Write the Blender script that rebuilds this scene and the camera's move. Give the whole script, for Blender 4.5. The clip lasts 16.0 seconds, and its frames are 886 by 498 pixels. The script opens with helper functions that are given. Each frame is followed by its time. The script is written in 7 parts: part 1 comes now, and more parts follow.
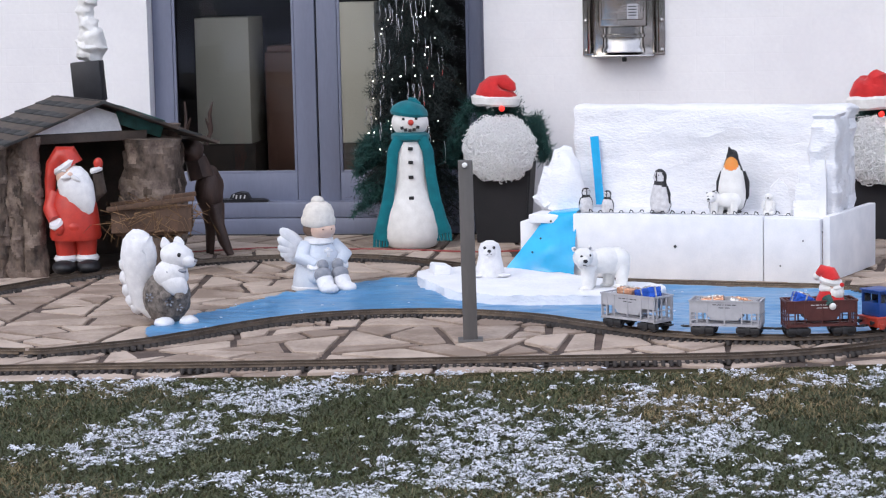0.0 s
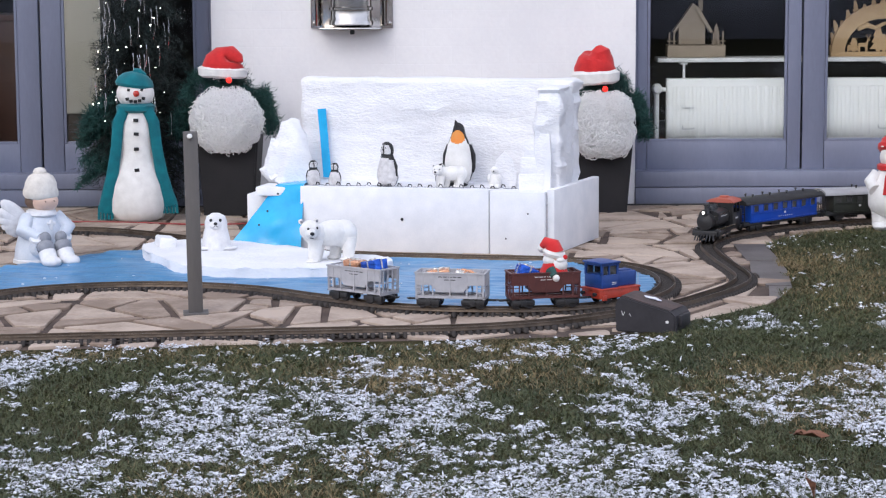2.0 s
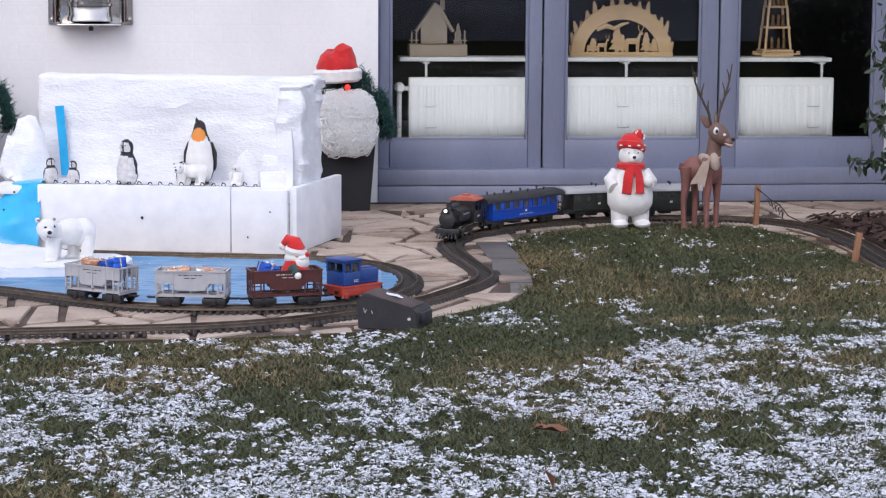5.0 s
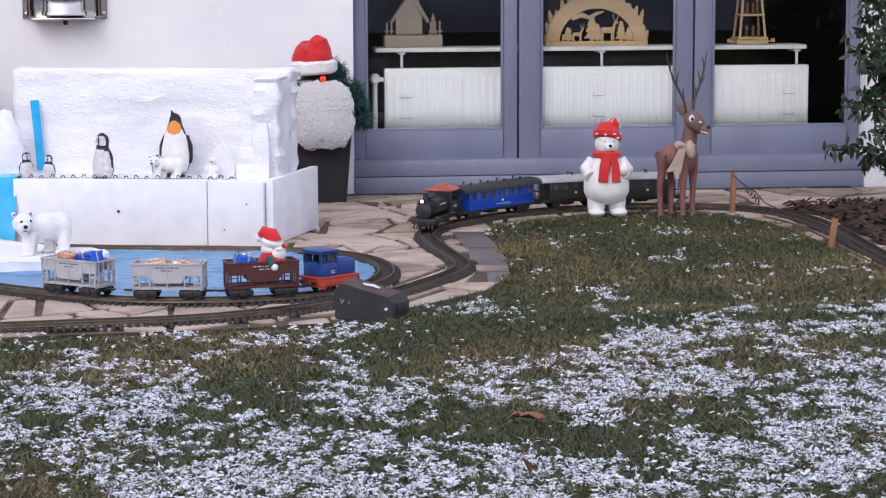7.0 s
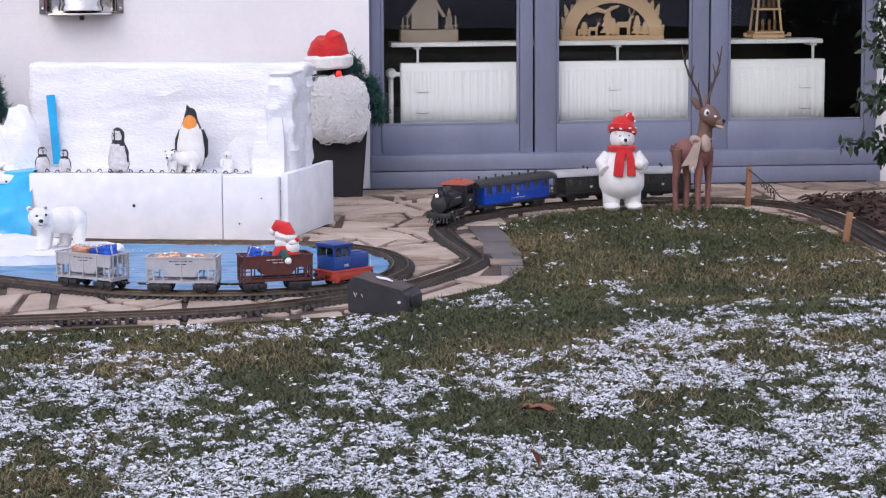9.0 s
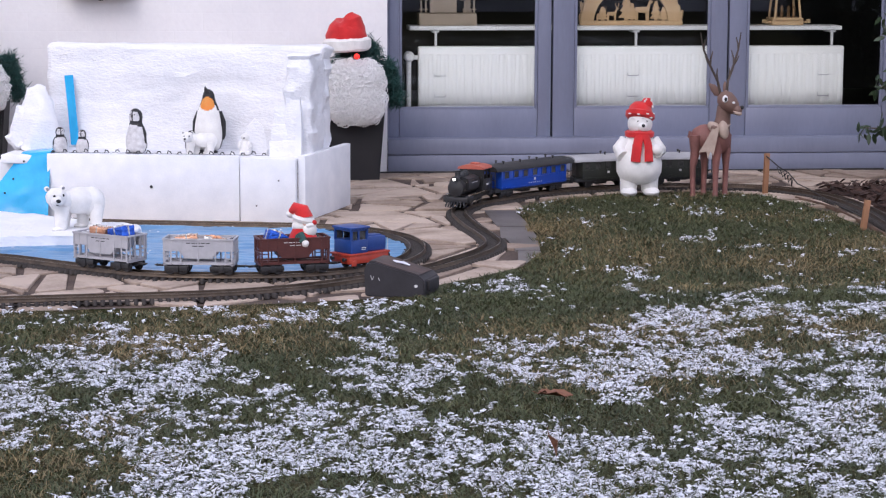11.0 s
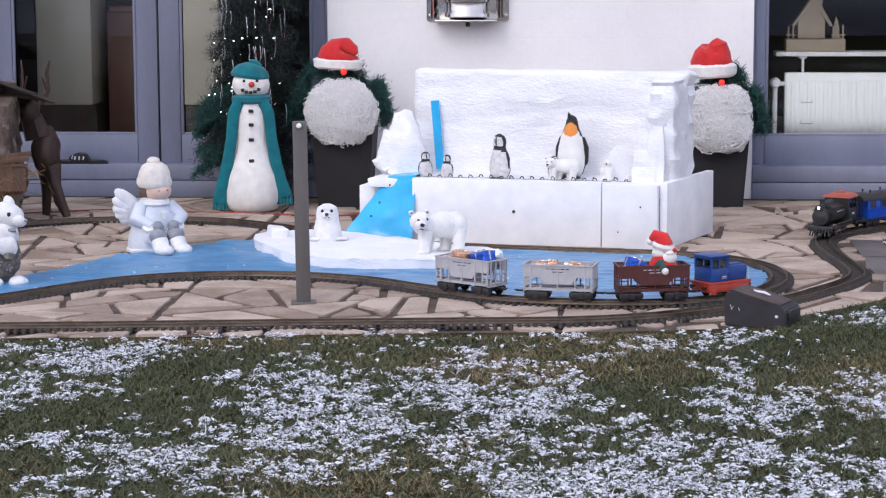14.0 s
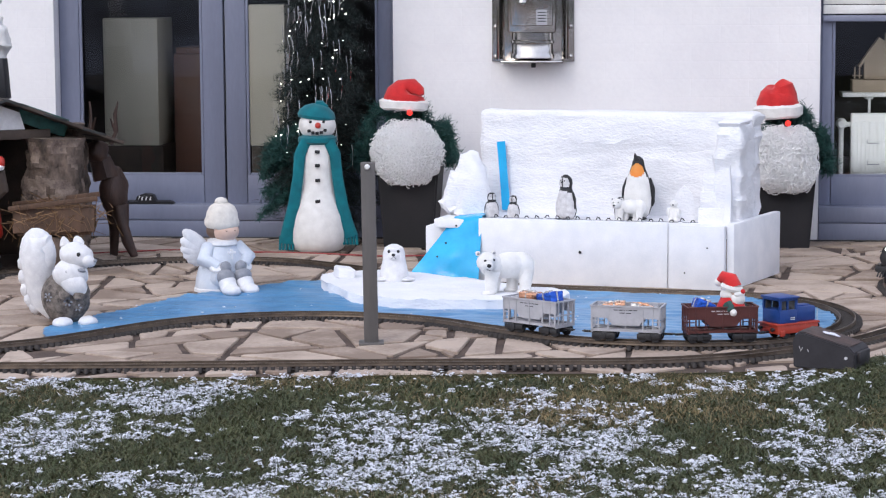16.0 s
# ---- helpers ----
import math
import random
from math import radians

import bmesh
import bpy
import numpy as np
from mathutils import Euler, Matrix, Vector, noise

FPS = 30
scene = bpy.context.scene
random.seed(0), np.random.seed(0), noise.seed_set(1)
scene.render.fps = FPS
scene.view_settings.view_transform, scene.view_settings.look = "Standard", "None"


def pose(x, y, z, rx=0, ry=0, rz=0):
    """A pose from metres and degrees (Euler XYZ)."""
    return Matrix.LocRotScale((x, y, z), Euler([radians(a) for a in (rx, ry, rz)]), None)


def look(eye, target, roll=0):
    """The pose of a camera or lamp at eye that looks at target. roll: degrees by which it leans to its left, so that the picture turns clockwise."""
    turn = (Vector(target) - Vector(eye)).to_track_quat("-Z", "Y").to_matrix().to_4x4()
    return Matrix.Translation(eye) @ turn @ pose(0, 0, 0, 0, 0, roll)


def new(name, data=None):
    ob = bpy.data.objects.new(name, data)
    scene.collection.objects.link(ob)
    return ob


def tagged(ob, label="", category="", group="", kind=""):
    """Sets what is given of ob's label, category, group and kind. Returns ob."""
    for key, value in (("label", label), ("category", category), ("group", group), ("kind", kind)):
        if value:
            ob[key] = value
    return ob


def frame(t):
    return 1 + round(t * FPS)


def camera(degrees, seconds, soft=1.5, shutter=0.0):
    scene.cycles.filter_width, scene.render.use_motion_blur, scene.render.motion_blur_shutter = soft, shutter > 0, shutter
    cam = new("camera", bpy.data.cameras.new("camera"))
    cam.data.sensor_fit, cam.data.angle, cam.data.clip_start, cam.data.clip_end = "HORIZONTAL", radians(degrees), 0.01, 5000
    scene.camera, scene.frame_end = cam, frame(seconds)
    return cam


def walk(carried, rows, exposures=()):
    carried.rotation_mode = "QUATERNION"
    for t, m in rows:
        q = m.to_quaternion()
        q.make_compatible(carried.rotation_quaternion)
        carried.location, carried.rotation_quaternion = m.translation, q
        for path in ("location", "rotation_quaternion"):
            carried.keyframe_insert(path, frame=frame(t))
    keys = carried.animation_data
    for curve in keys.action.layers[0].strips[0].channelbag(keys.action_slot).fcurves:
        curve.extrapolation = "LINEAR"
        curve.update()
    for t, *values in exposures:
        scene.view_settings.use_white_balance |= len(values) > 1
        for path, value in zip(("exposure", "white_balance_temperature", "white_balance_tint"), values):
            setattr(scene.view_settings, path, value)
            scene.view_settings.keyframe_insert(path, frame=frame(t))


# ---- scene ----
cam = camera(22.73, 16.0, soft=1.2)
# seconds, eye, yaw, pitch, lean
ROWS = [
    (0.0, -0.041, -0.037, 1.076, 7.86, -6.917, 1.236),
    (0.5, -0.043, -0.015, 1.075, 5.902, -7.157, 1.004),
    (1.0, -0.041, -0.054, 1.079, 4.322, -7.562, 0.738),
    (1.5, -0.031, -0.048, 1.074, 2.661, -7.605, 0.635),
    (2.0, -0.028, -0.014, 1.066, 0.835, -7.671, 0.335),
    (2.5, -0.025, 0.003, 1.06, -0.571, -7.445, 0.469),
    (3.0, -0.016, 0.0, 1.056, -1.049, -7.304, 0.423),
    (3.5, -0.003, -0.003, 1.057, -2.205, -7.4, -0.033),
    (4.0, 0.0, -0.006, 1.055, -2.875, -7.464, -0.005),
    (4.5, -0.014, 0.024, 1.054, -4.458, -7.553, -0.27),
    (5.0, -0.014, 0.019, 1.047, -5.819, -7.608, -0.348),
    (7.5, 0.003, 0.007, 1.037, -6.34, -7.84, 0.227),
    (8.0, 0.016, 0.0, 1.032, -6.032, -7.88, 0.521),
    (8.5, 0.02, -0.001, 1.031, -5.872, -7.885, 0.426),
    (11.0, 0.01, 0.003, 1.035, -5.408, -8.333, -0.181),
    (11.5, 0.011, 0.013, 1.032, -4.16, -8.677, -0.056),
    (12.0, 0.018, 0.034, 1.024, -2.194, -8.859, 0.336),
    (12.5, 0.012, 0.034, 1.028, 0.746, -9.122, 0.364),
    (13.0, 0.026, 0.013, 1.039, 3.482, -8.721, 0.644),
    (13.5, 0.032, 0.009, 1.039, 3.845, -8.374, 0.396),
    (14.0, 0.028, 0.012, 1.046, 4.174, -7.734, 0.223),
    (14.5, 0.023, 0.011, 1.047, 4.236, -7.122, 0.204),
    (15.0, 0.024, 0.001, 1.051, 4.327, -6.667, 0.435),
    (15.5, 0.023, 0.005, 1.057, 4.398, -6.446, 0.385),
    (16.0, 0.005, 0.001, 1.05, 5.73, -6.691, 0.333),
]
walk(cam, [(t, pose(x, y, z, 90 + p, 0, a) @ pose(0, 0, 0, 0, 0, -r)) for t, x, y, z, a, p, r in ROWS],
     exposures=[(0.0, 0.0, 6370, 8.5), (5.0, 0.0, 6370, 11), (7.5, 0.0, 6400, 14), (12.5, 0.0, 6370, 15.5), (16.0, 0.0, 6370, 9)])

# ---------------------------------------------------------------- light
world = bpy.data.worlds.new("sky")
scene.world = world
world.use_nodes = True
wn, wl = world.node_tree.nodes, world.node_tree.links
sky = wn.new("ShaderNodeTexSky")
sky.sky_type, sky.sun_disc = "NISHITA", False
sky.sun_elevation, sky.sun_rotation = radians(32), radians(205)
sky.dust_density, sky.air_density = 3.0, 1.0
veil = wn.new("ShaderNodeMixRGB")
veil.inputs[0].default_value = 0.72
veil.inputs[2].default_value = (7.15, 7.45, 9.1, 1)
wl.new(sky.outputs[0], veil.inputs[1])
wl.new(veil.outputs[0], wn["Background"].inputs[0])
wn["Background"].inputs[1].default_value = 0.19
sun = new("sun", bpy.data.lights.new("sun", "SUN"))
sun.data.energy, sun.data.angle, sun.data.color = 0.7, radians(25), (1.0, 0.97, 0.93)
sun.matrix_basis = look((-4, -8, 8), (0, 0, 0))
# fill lamps at the wide window and garden door, added to the sky's daylight
fill_window = new("window_fill_lamp", bpy.data.lights.new("window_fill_lamp", "AREA"))
fill_window.data.shape, fill_window.data.size, fill_window.data.size_y = "RECTANGLE", 2.0, 1.5
fill_window.data.energy, fill_window.data.color = 3.6, (0.94, 0.97, 1.0)
fill_window.matrix_basis = look((1.76, 9.425, 1.05), (1.76, 11.0, 1.05))
fill_door = new("door_fill_lamp", bpy.data.lights.new("door_fill_lamp", "AREA"))
fill_door.data.shape, fill_door.data.size, fill_door.data.size_y = "RECTANGLE", 1.3, 1.5
fill_door.data.energy, fill_door.data.color = 2.2, (0.94, 0.97, 1.0)
fill_door.matrix_basis = look((-1.87, 9.425, 1.1), (-1.87, 11.0, 1.1))


# ---------------------------------------------------------------- materials
def mat(name, a, b=None, rough=0.6, metal=0.0, scale=20.0, fine=160.0, bump=0.2, dist=0.004, stretch=(1, 1, 1),
        by_piece=0.0, spec=0.5, fuzz=0.0, mixfine=0.35, by_island=False):
    """A surface of two tones, mottled at two scales, with a fine relief."""
    b = b or tuple(c * 0.78 for c in a)
    m = bpy.data.materials.new(name)
    m.use_nodes = True
    n, l = m.node_tree.nodes, m.node_tree.links
    bsdf = n["Principled BSDF"]
    geo = n.new("ShaderNodeNewGeometry")
    mp = n.new("ShaderNodeMapping")
    mp.inputs["Scale"].default_value = stretch
    l.new(geo.outputs["Position"], mp.inputs["Vector"])
    n1, n2 = n.new("ShaderNodeTexNoise"), n.new("ShaderNodeTexNoise")
    n1.inputs["Scale"].default_value, n1.inputs["Detail"].default_value = scale, 5
    n2.inputs["Scale"].default_value, n2.inputs["Detail"].default_value = fine, 3
    l.new(mp.outputs[0], n1.inputs["Vector"])
    l.new(mp.outputs[0], n2.inputs["Vector"])
    mix = n.new("ShaderNodeMath")
    mix.operation = "MULTIPLY_ADD"
    l.new(n2.outputs[0], mix.inputs[0])
    mix.inputs[1].default_value = mixfine
    sub = n.new("ShaderNodeMath")
    sub.operation = "SUBTRACT"
    l.new(n1.outputs[0], sub.inputs[0])
    sub.inputs[1].default_value = mixfine / 2
    l.new(sub.outputs[0], mix.inputs[2])
    last = mix
    if by_piece:
        info = n.new("ShaderNodeNewGeometry" if by_island else "ShaderNodeObjectInfo")
        add = n.new("ShaderNodeMath")
        add.operation = "MULTIPLY_ADD"
        l.new(info.outputs["Random Per Island" if by_island else "Random"], add.inputs[0])
        add.inputs[1].default_value = by_piece
        off = n.new("ShaderNodeMath")
        off.operation = "SUBTRACT"
        l.new(mix.outputs[0], off.inputs[0])
        off.inputs[1].default_value = by_piece / 2
        l.new(off.outputs[0], add.inputs[2])
        last = add
    ramp = n.new("ShaderNodeValToRGB")
    ramp.color_ramp.elements[0].position, ramp.color_ramp.elements[1].position = 0.3, 0.7
    ramp.color_ramp.elements[0].color, ramp.color_ramp.elements[1].color = (*b, 1), (*a, 1)
    l.new(last.outputs[0], ramp.inputs[0])
    l.new(ramp.outputs[0], bsdf.inputs["Base Color"])
    bsdf.inputs["Roughness"].default_value, bsdf.inputs["Metallic"].default_value = rough, metal
    bsdf.inputs["Specular IOR Level"].default_value = spec
    if fuzz:
        bsdf.inputs["Sheen Weight"].default_value = fuzz
    if bump:
        bp = n.new("ShaderNodeBump")
        bp.inputs["Strength"].default_value, bp.inputs["Distance"].default_value = bump, dist
        l.new(mix.outputs[0], bp.inputs["Height"])
        l.new(bp.outputs[0], bsdf.inputs["Normal"])
    return m


def nodes_of(m):
    return m.node_tree.nodes, m.node_tree.links, m.node_tree.nodes["Principled BSDF"]


def brick_relief(m, w, h, depth, strength):
    n, l, bsdf = nodes_of(m)
    geo = n.new("ShaderNodeNewGeometry")
    sep, com = n.new("ShaderNodeSeparateXYZ"), n.new("ShaderNodeCombineXYZ")
    l.new(geo.outputs["Position"], sep.inputs[0])
    l.new(sep.outputs[0], com.inputs[0])
    l.new(sep.outputs[2], com.inputs[1])
    br = n.new("ShaderNodeTexBrick")
    br.inputs["Scale"].default_value = 1.0
    br.inputs["Mortar Size"].default_value = 0.004
    br.inputs["Mortar Smooth"].default_value = 0.8
    br.inputs["Brick Width"].default_value, br.inputs["Row Height"].default_value = w, h
    l.new(com.outputs[0], br.inputs["Vector"])
    old = [k for k in n if k.type == "BUMP"][0]
    bp = n.new("ShaderNodeBump")
    bp.invert = True
    bp.inputs["Strength"].default_value, bp.inputs["Distance"].default_value = strength, depth
    l.new(br.outputs["Fac"], bp.inputs["Height"])
    l.new(old.outputs[0], bp.inputs["Normal"])
    l.new(bp.outputs[0], bsdf.inputs["Normal"])


def glass_mat(name, tint=(1, 1, 1), rough=0.0, alpha=0.1):
    """A thin pane: clear through, mirror by Fresnel."""
    m = bpy.data.materials.new(name)
    m.use_nodes = True
    n, l = m.node_tree.nodes, m.node_tree.links
    n.remove(n["Principled BSDF"])
    tr, gl, fr, mx = (n.new("ShaderNodeBsdfTransparent"), n.new("ShaderNodeBsdfGlossy"), n.new("ShaderNodeFresnel"), n.new("ShaderNodeMixShader"))
    tr.inputs[0].default_value = (*tint, 1)
    gl.inputs["Roughness"].default_value = rough
    fr.inputs[0].default_value = 1.6
    l.new(fr.outputs[0], mx.inputs[0])
    l.new(tr.outputs[0], mx.inputs[1])
    l.new(gl.outputs[0], mx.inputs[2])
    l.new(mx.outputs[0], n["Material Output"].inputs[0])
    return m


def glow(name, colour, strength):
    m = bpy.data.materials.new(name)
    m.use_nodes = True
    _, _, bsdf = nodes_of(m)
    bsdf.inputs["Base Color"].default_value = (*colour, 1)
    bsdf.inputs["Emission Color"].default_value = (*colour, 1)
    bsdf.inputs["Emission Strength"].default_value = strength
    return m


M = {}
M["render"] = mat("white_masonry_paint", (0.88, 0.87, 0.88), (0.81, 0.80, 0.82), rough=0.85, scale=3, fine=60, bump=0.5, dist=0.004)
brick_relief(M["render"], 0.24, 0.075, 0.005, 0.085)
M["frame"] = mat("grey_blue_paint", (0.22, 0.24, 0.33), (0.18, 0.195, 0.27), rough=0.42, scale=5, fine=90, bump=0.08, stretch=(1, 1, 0.25))
M["glass"] = glass_mat("window_glass", tint=(0.96, 0.97, 0.98))
M["stone"] = mat("sandstone_paving", (0.50, 0.40, 0.325), (0.25, 0.185, 0.142), rough=0.7, scale=7, fine=70, bump=0.35, dist=0.004, by_piece=0.45)
M["stone_rest"] = mat("sandstone_paving_far", (0.50, 0.40, 0.325), (0.25, 0.185, 0.142), rough=0.7, scale=7, fine=70, bump=0.35, dist=0.004, by_piece=0.45, by_island=True)
M["joint"] = mat("dark_mortar", (0.12, 0.083, 0.066), (0.038, 0.026, 0.021), rough=0.9, scale=9, fine=120, bump=0.6, dist=0.006)
M["grey_slab"] = mat("grey_slab", (0.155, 0.138, 0.135), (0.09, 0.078, 0.075), rough=0.55, scale=6, fine=80, bump=0.3)
M["soil"] = mat("lawn_soil", (0.060, 0.052, 0.030), (0.024, 0.026, 0.012), rough=1.0, scale=5, fine=90, bump=0.8, dist=0.02, spec=0.0)
M["rail"] = mat("tarnished_brass_rail", (0.13, 0.098, 0.072), (0.06, 0.045, 0.034), rough=0.38, metal=0.6, scale=30, fine=300, bump=0.1)
M["sleeper"] = mat("brown_plastic_sleeper", (0.036, 0.028, 0.024), (0.02, 0.016, 0.014), rough=0.65, scale=40, fine=300, bump=0.2)
M["sheet"] = mat("blue_sheeting", (0.105, 0.29, 0.51), (0.065, 0.21, 0.41), rough=0.33, scale=9, fine=38, bump=0.7, dist=0.010)
M["foam"] = mat("white_polystyrene", (0.86, 0.86, 0.88), (0.76, 0.77, 0.80), rough=0.75, scale=14, fine=220, bump=0.35, dist=0.004)
M["carved"] = mat("carved_polystyrene", (0.87, 0.87, 0.89), (0.78, 0.79, 0.82), rough=0.8, scale=9, fine=70, bump=0.8, dist=0.014, stretch=(1, 1, 2.2))
M["bluefilm"] = mat("bright_blue_film", (0.03, 0.46, 0.82), (0.02, 0.36, 0.70), rough=0.22, scale=8, fine=60, bump=0.3, dist=0.006)
M["whitefig"] = mat("white_glaze", (0.80, 0.80, 0.81), (0.66, 0.66, 0.68), rough=0.5, scale=40, fine=220, bump=0.5, dist=0.004)
M["whitefelt"] = mat("white_felt", (0.82, 0.81, 0.79), (0.70, 0.69, 0.67), rough=0.95, scale=30, fine=260, bump=0.5, dist=0.003, fuzz=0.4)
M["teal"] = mat("teal_felt", (0.0, 0.17, 0.205), (0.0, 0.115, 0.145), rough=0.95, scale=25, fine=240, bump=0.5, dist=0.003, fuzz=0.15)
M["red"] = mat("red_felt", (0.62, 0.022, 0.022), (0.46, 0.012, 0.014), rough=0.9, scale=25, fine=240, bump=0.5, dist=0.003, fuzz=0.2)
M["redglaze"] = mat("red_glaze", (0.56, 0.045, 0.028), (0.42, 0.03, 0.02), rough=0.4, scale=25, fine=140, bump=0.25)
M["black"] = mat("black_plastic", (0.022, 0.022, 0.026), (0.012, 0.012, 0.015), rough=0.45, scale=20, fine=200, bump=0.15)
M["planter"] = mat("anthracite_planter", (0.016, 0.015, 0.018), (0.010, 0.010, 0.012), rough=0.75, scale=10, fine=160, bump=0.2)
M["coal"] = mat("coal_black", (0.012, 0.012, 0.014), rough=0.5, scale=90, bump=0.2)
M["orange"] = mat("orange_paint", (0.75, 0.22, 0.02), (0.68, 0.30, 0.06), rough=0.5, scale=20)
M["skin"] = mat("flesh_glaze", (0.70, 0.50, 0.40), (0.62, 0.42, 0.33), rough=0.45, scale=30)
M["bluegrey"] = mat("pale_blue_glaze", (0.64, 0.685, 0.75), (0.50, 0.55, 0.63), rough=0.5, scale=14, fine=120, bump=0.35)
M["greyknit"] = mat("grey_knit_glaze", (0.30, 0.31, 0.34), (0.22, 0.23, 0.26), rough=0.7, scale=60, fine=300, bump=0.5)
M["hair"] = mat("brown_hair_glaze", (0.16, 0.10, 0.07), rough=0.6)
M["barkcoat"] = mat("speckled_brown_coat", (0.25, 0.215, 0.19), (0.05, 0.043, 0.038), rough=0.8, scale=55, fine=260, bump=0.8, dist=0.006)
M["post"] = mat("grey_post", (0.135, 0.125, 0.12), (0.10, 0.094, 0.092), rough=0.6, scale=14, fine=120, bump=0.2, stretch=(1, 1, 0.2))
M["bark"] = mat("rough_bark", (0.19, 0.14, 0.11), (0.035, 0.026, 0.021), rough=0.9, scale=17, fine=90, bump=1.0, dist=0.014, stretch=(1, 1, 0.55))
M["oldwood"] = mat("weathered_wood", (0.15, 0.085, 0.052), (0.06, 0.035, 0.023), rough=0.8, scale=14, fine=120, bump=0.5, stretch=(1, 1, 0.2))
M["darkwood"] = mat("dark_board", (0.085, 0.062, 0.048), (0.045, 0.033, 0.027), rough=0.7, scale=14, fine=120, bump=0.3)
M["carvedwood"] = mat("red_brown_carved_wood", (0.07, 0.038, 0.028), (0.028, 0.016, 0.013), rough=0.6, scale=22, fine=140, bump=0.6, dist=0.006, stretch=(1, 1, 0.4))
M["shingle"] = mat("slate_grey_shingle", (0.040, 0.042, 0.043), (0.018, 0.019, 0.020), rough=0.85, scale=30, fine=350, bump=0.6, by_piece=0.3)
M["straw"] = mat("straw", (0.27, 0.16, 0.075), (0.15, 0.085, 0.04), rough=0.8, scale=60)
M["deer"] = mat("brown_reindeer_paint", (0.20, 0.118, 0.095), (0.135, 0.078, 0.062), rough=0.6, scale=16, fine=140, bump=0.4)
M["creamknit"] = mat("cream_knit", (0.74, 0.70, 0.64), (0.60, 0.56, 0.51), rough=0.9, scale=50, fine=300, bump=0.8)
M["deerred"] = mat("red_brown_reindeer_paint", (0.255, 0.105, 0.09), (0.16, 0.068, 0.058), rough=0.6, scale=16, fine=140, bump=0.4)
M["downy"] = mat("pale_grey_down", (0.70, 0.69, 0.70), (0.50, 0.49, 0.50), rough=0.9, scale=60, fine=300, bump=0.5)
M["barkplate"] = mat("flaky_bark_plates", (0.27, 0.21, 0.17), (0.085, 0.06, 0.05), rough=0.9, scale=22, fine=120, bump=0.9, dist=0.008)
M["treebark"] = mat("dark_fir_twigs", (0.022, 0.018, 0.015), (0.012, 0.010, 0.009), rough=0.9, scale=30)
M["deerlight"] = mat("pale_brown_paint", (0.46, 0.36, 0.30), (0.36, 0.27, 0.22), rough=0.6, scale=30)
M["plywood"] = mat("birch_plywood", (0.62, 0.43, 0.235), (0.50, 0.33, 0.17), rough=0.6, scale=14, fine=120, bump=0.15, stretch=(0.3, 1, 1))
M["mdf"] = mat("pale_raw_board", (0.36, 0.29, 0.215), (0.29, 0.23, 0.17), rough=0.7, scale=14)
M["radiator"] = mat("white_radiator_enamel", (0.88, 0.88, 0.86), (0.85, 0.85, 0.82), rough=0.35, scale=10, bump=0.04)
M["shelf"] = mat("white_shelf_board", (0.78, 0.78, 0.77), rough=0.5, scale=8, bump=0.05)
M["steel"] = mat("stainless_steel", (0.62, 0.60, 0.58), (0.50, 0.48, 0.46), rough=0.18, metal=1.0, scale=12, fine=260, bump=0.12, dist=0.003)
M["cream"] = mat("cream_cupboard", (0.62, 0.58, 0.48), (0.56, 0.52, 0.43), rough=0.5, scale=4, bump=0.05)
M["brownwood"] = mat("brown_sideboard", (0.16, 0.08, 0.055), (0.11, 0.055, 0.04), rough=0.4, scale=12, stretch=(0.2, 1, 1))
# plaster near black: the room's lack of light is put into its colour
M["room"] = mat("plaster_shade_toned", (0.050, 0.046, 0.046), (0.035, 0.033, 0.033), rough=0.9, scale=3, bump=0.05)
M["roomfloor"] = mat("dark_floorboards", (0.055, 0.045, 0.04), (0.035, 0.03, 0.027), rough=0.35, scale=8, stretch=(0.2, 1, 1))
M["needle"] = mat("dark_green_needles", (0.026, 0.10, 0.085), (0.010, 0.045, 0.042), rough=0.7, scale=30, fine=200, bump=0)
# crown needles: shade as behind the door glass is put into this green
M["shaded_needle"] = mat("fir_needles_shaded", (0.008, 0.021, 0.019), (0.004, 0.009, 0.009), rough=0.7, scale=30, fine=200, bump=0)
M["tinsel"] = mat("silver_tinsel", (0.75, 0.75, 0.78), rough=0.12, metal=1.0, scale=60, bump=0)
M["curl"] = mat("white_wig_curls", (0.95, 0.95, 0.95), (0.90, 0.90, 0.90), rough=0.3, scale=40, fine=300, bump=0.3, fuzz=0.3)
beard_bsdf = nodes_of(M["curl"])[2]
beard_bsdf.inputs["Subsurface Weight"].default_value, beard_bsdf.inputs["Subsurface Scale"].default_value = 0.35, 0.008
beard_bsdf.inputs["Subsurface Radius"].default_value = (1, 1, 1)
M["laurel"] = mat("laurel_leaf", (0.040, 0.070, 0.032), (0.014, 0.028, 0.014), rough=0.42, scale=25, fine=160, bump=0.2)
M["stake"] = mat("pine_stake", (0.34, 0.17, 0.085), (0.24, 0.115, 0.06), rough=0.75, scale=18, stretch=(1, 1, 0.2))
M["mulch"] = mat("bark_mulch", (0.075, 0.036, 0.026), (0.025, 0.014, 0.011), rough=0.9, scale=30, fine=160, bump=0.5)
M["deadleaf"] = mat("dead_leaf", (0.24, 0.10, 0.05), (0.14, 0.055, 0.03), rough=0.6, scale=60)
M["cable_red"] = mat("red_cable", (0.30, 0.035, 0.03), rough=0.5)
M["cable_black"] = mat("black_cable", (0.015, 0.015, 0.016), rough=0.5)
M["copper"] = mat("copper_wire", (0.30, 0.14, 0.06), rough=0.5, metal=0.4)
M["tblue"] = mat("blue_coach_enamel", (0.012, 0.075, 0.46), (0.01, 0.06, 0.38), rough=0.3, scale=30, bump=0.05)
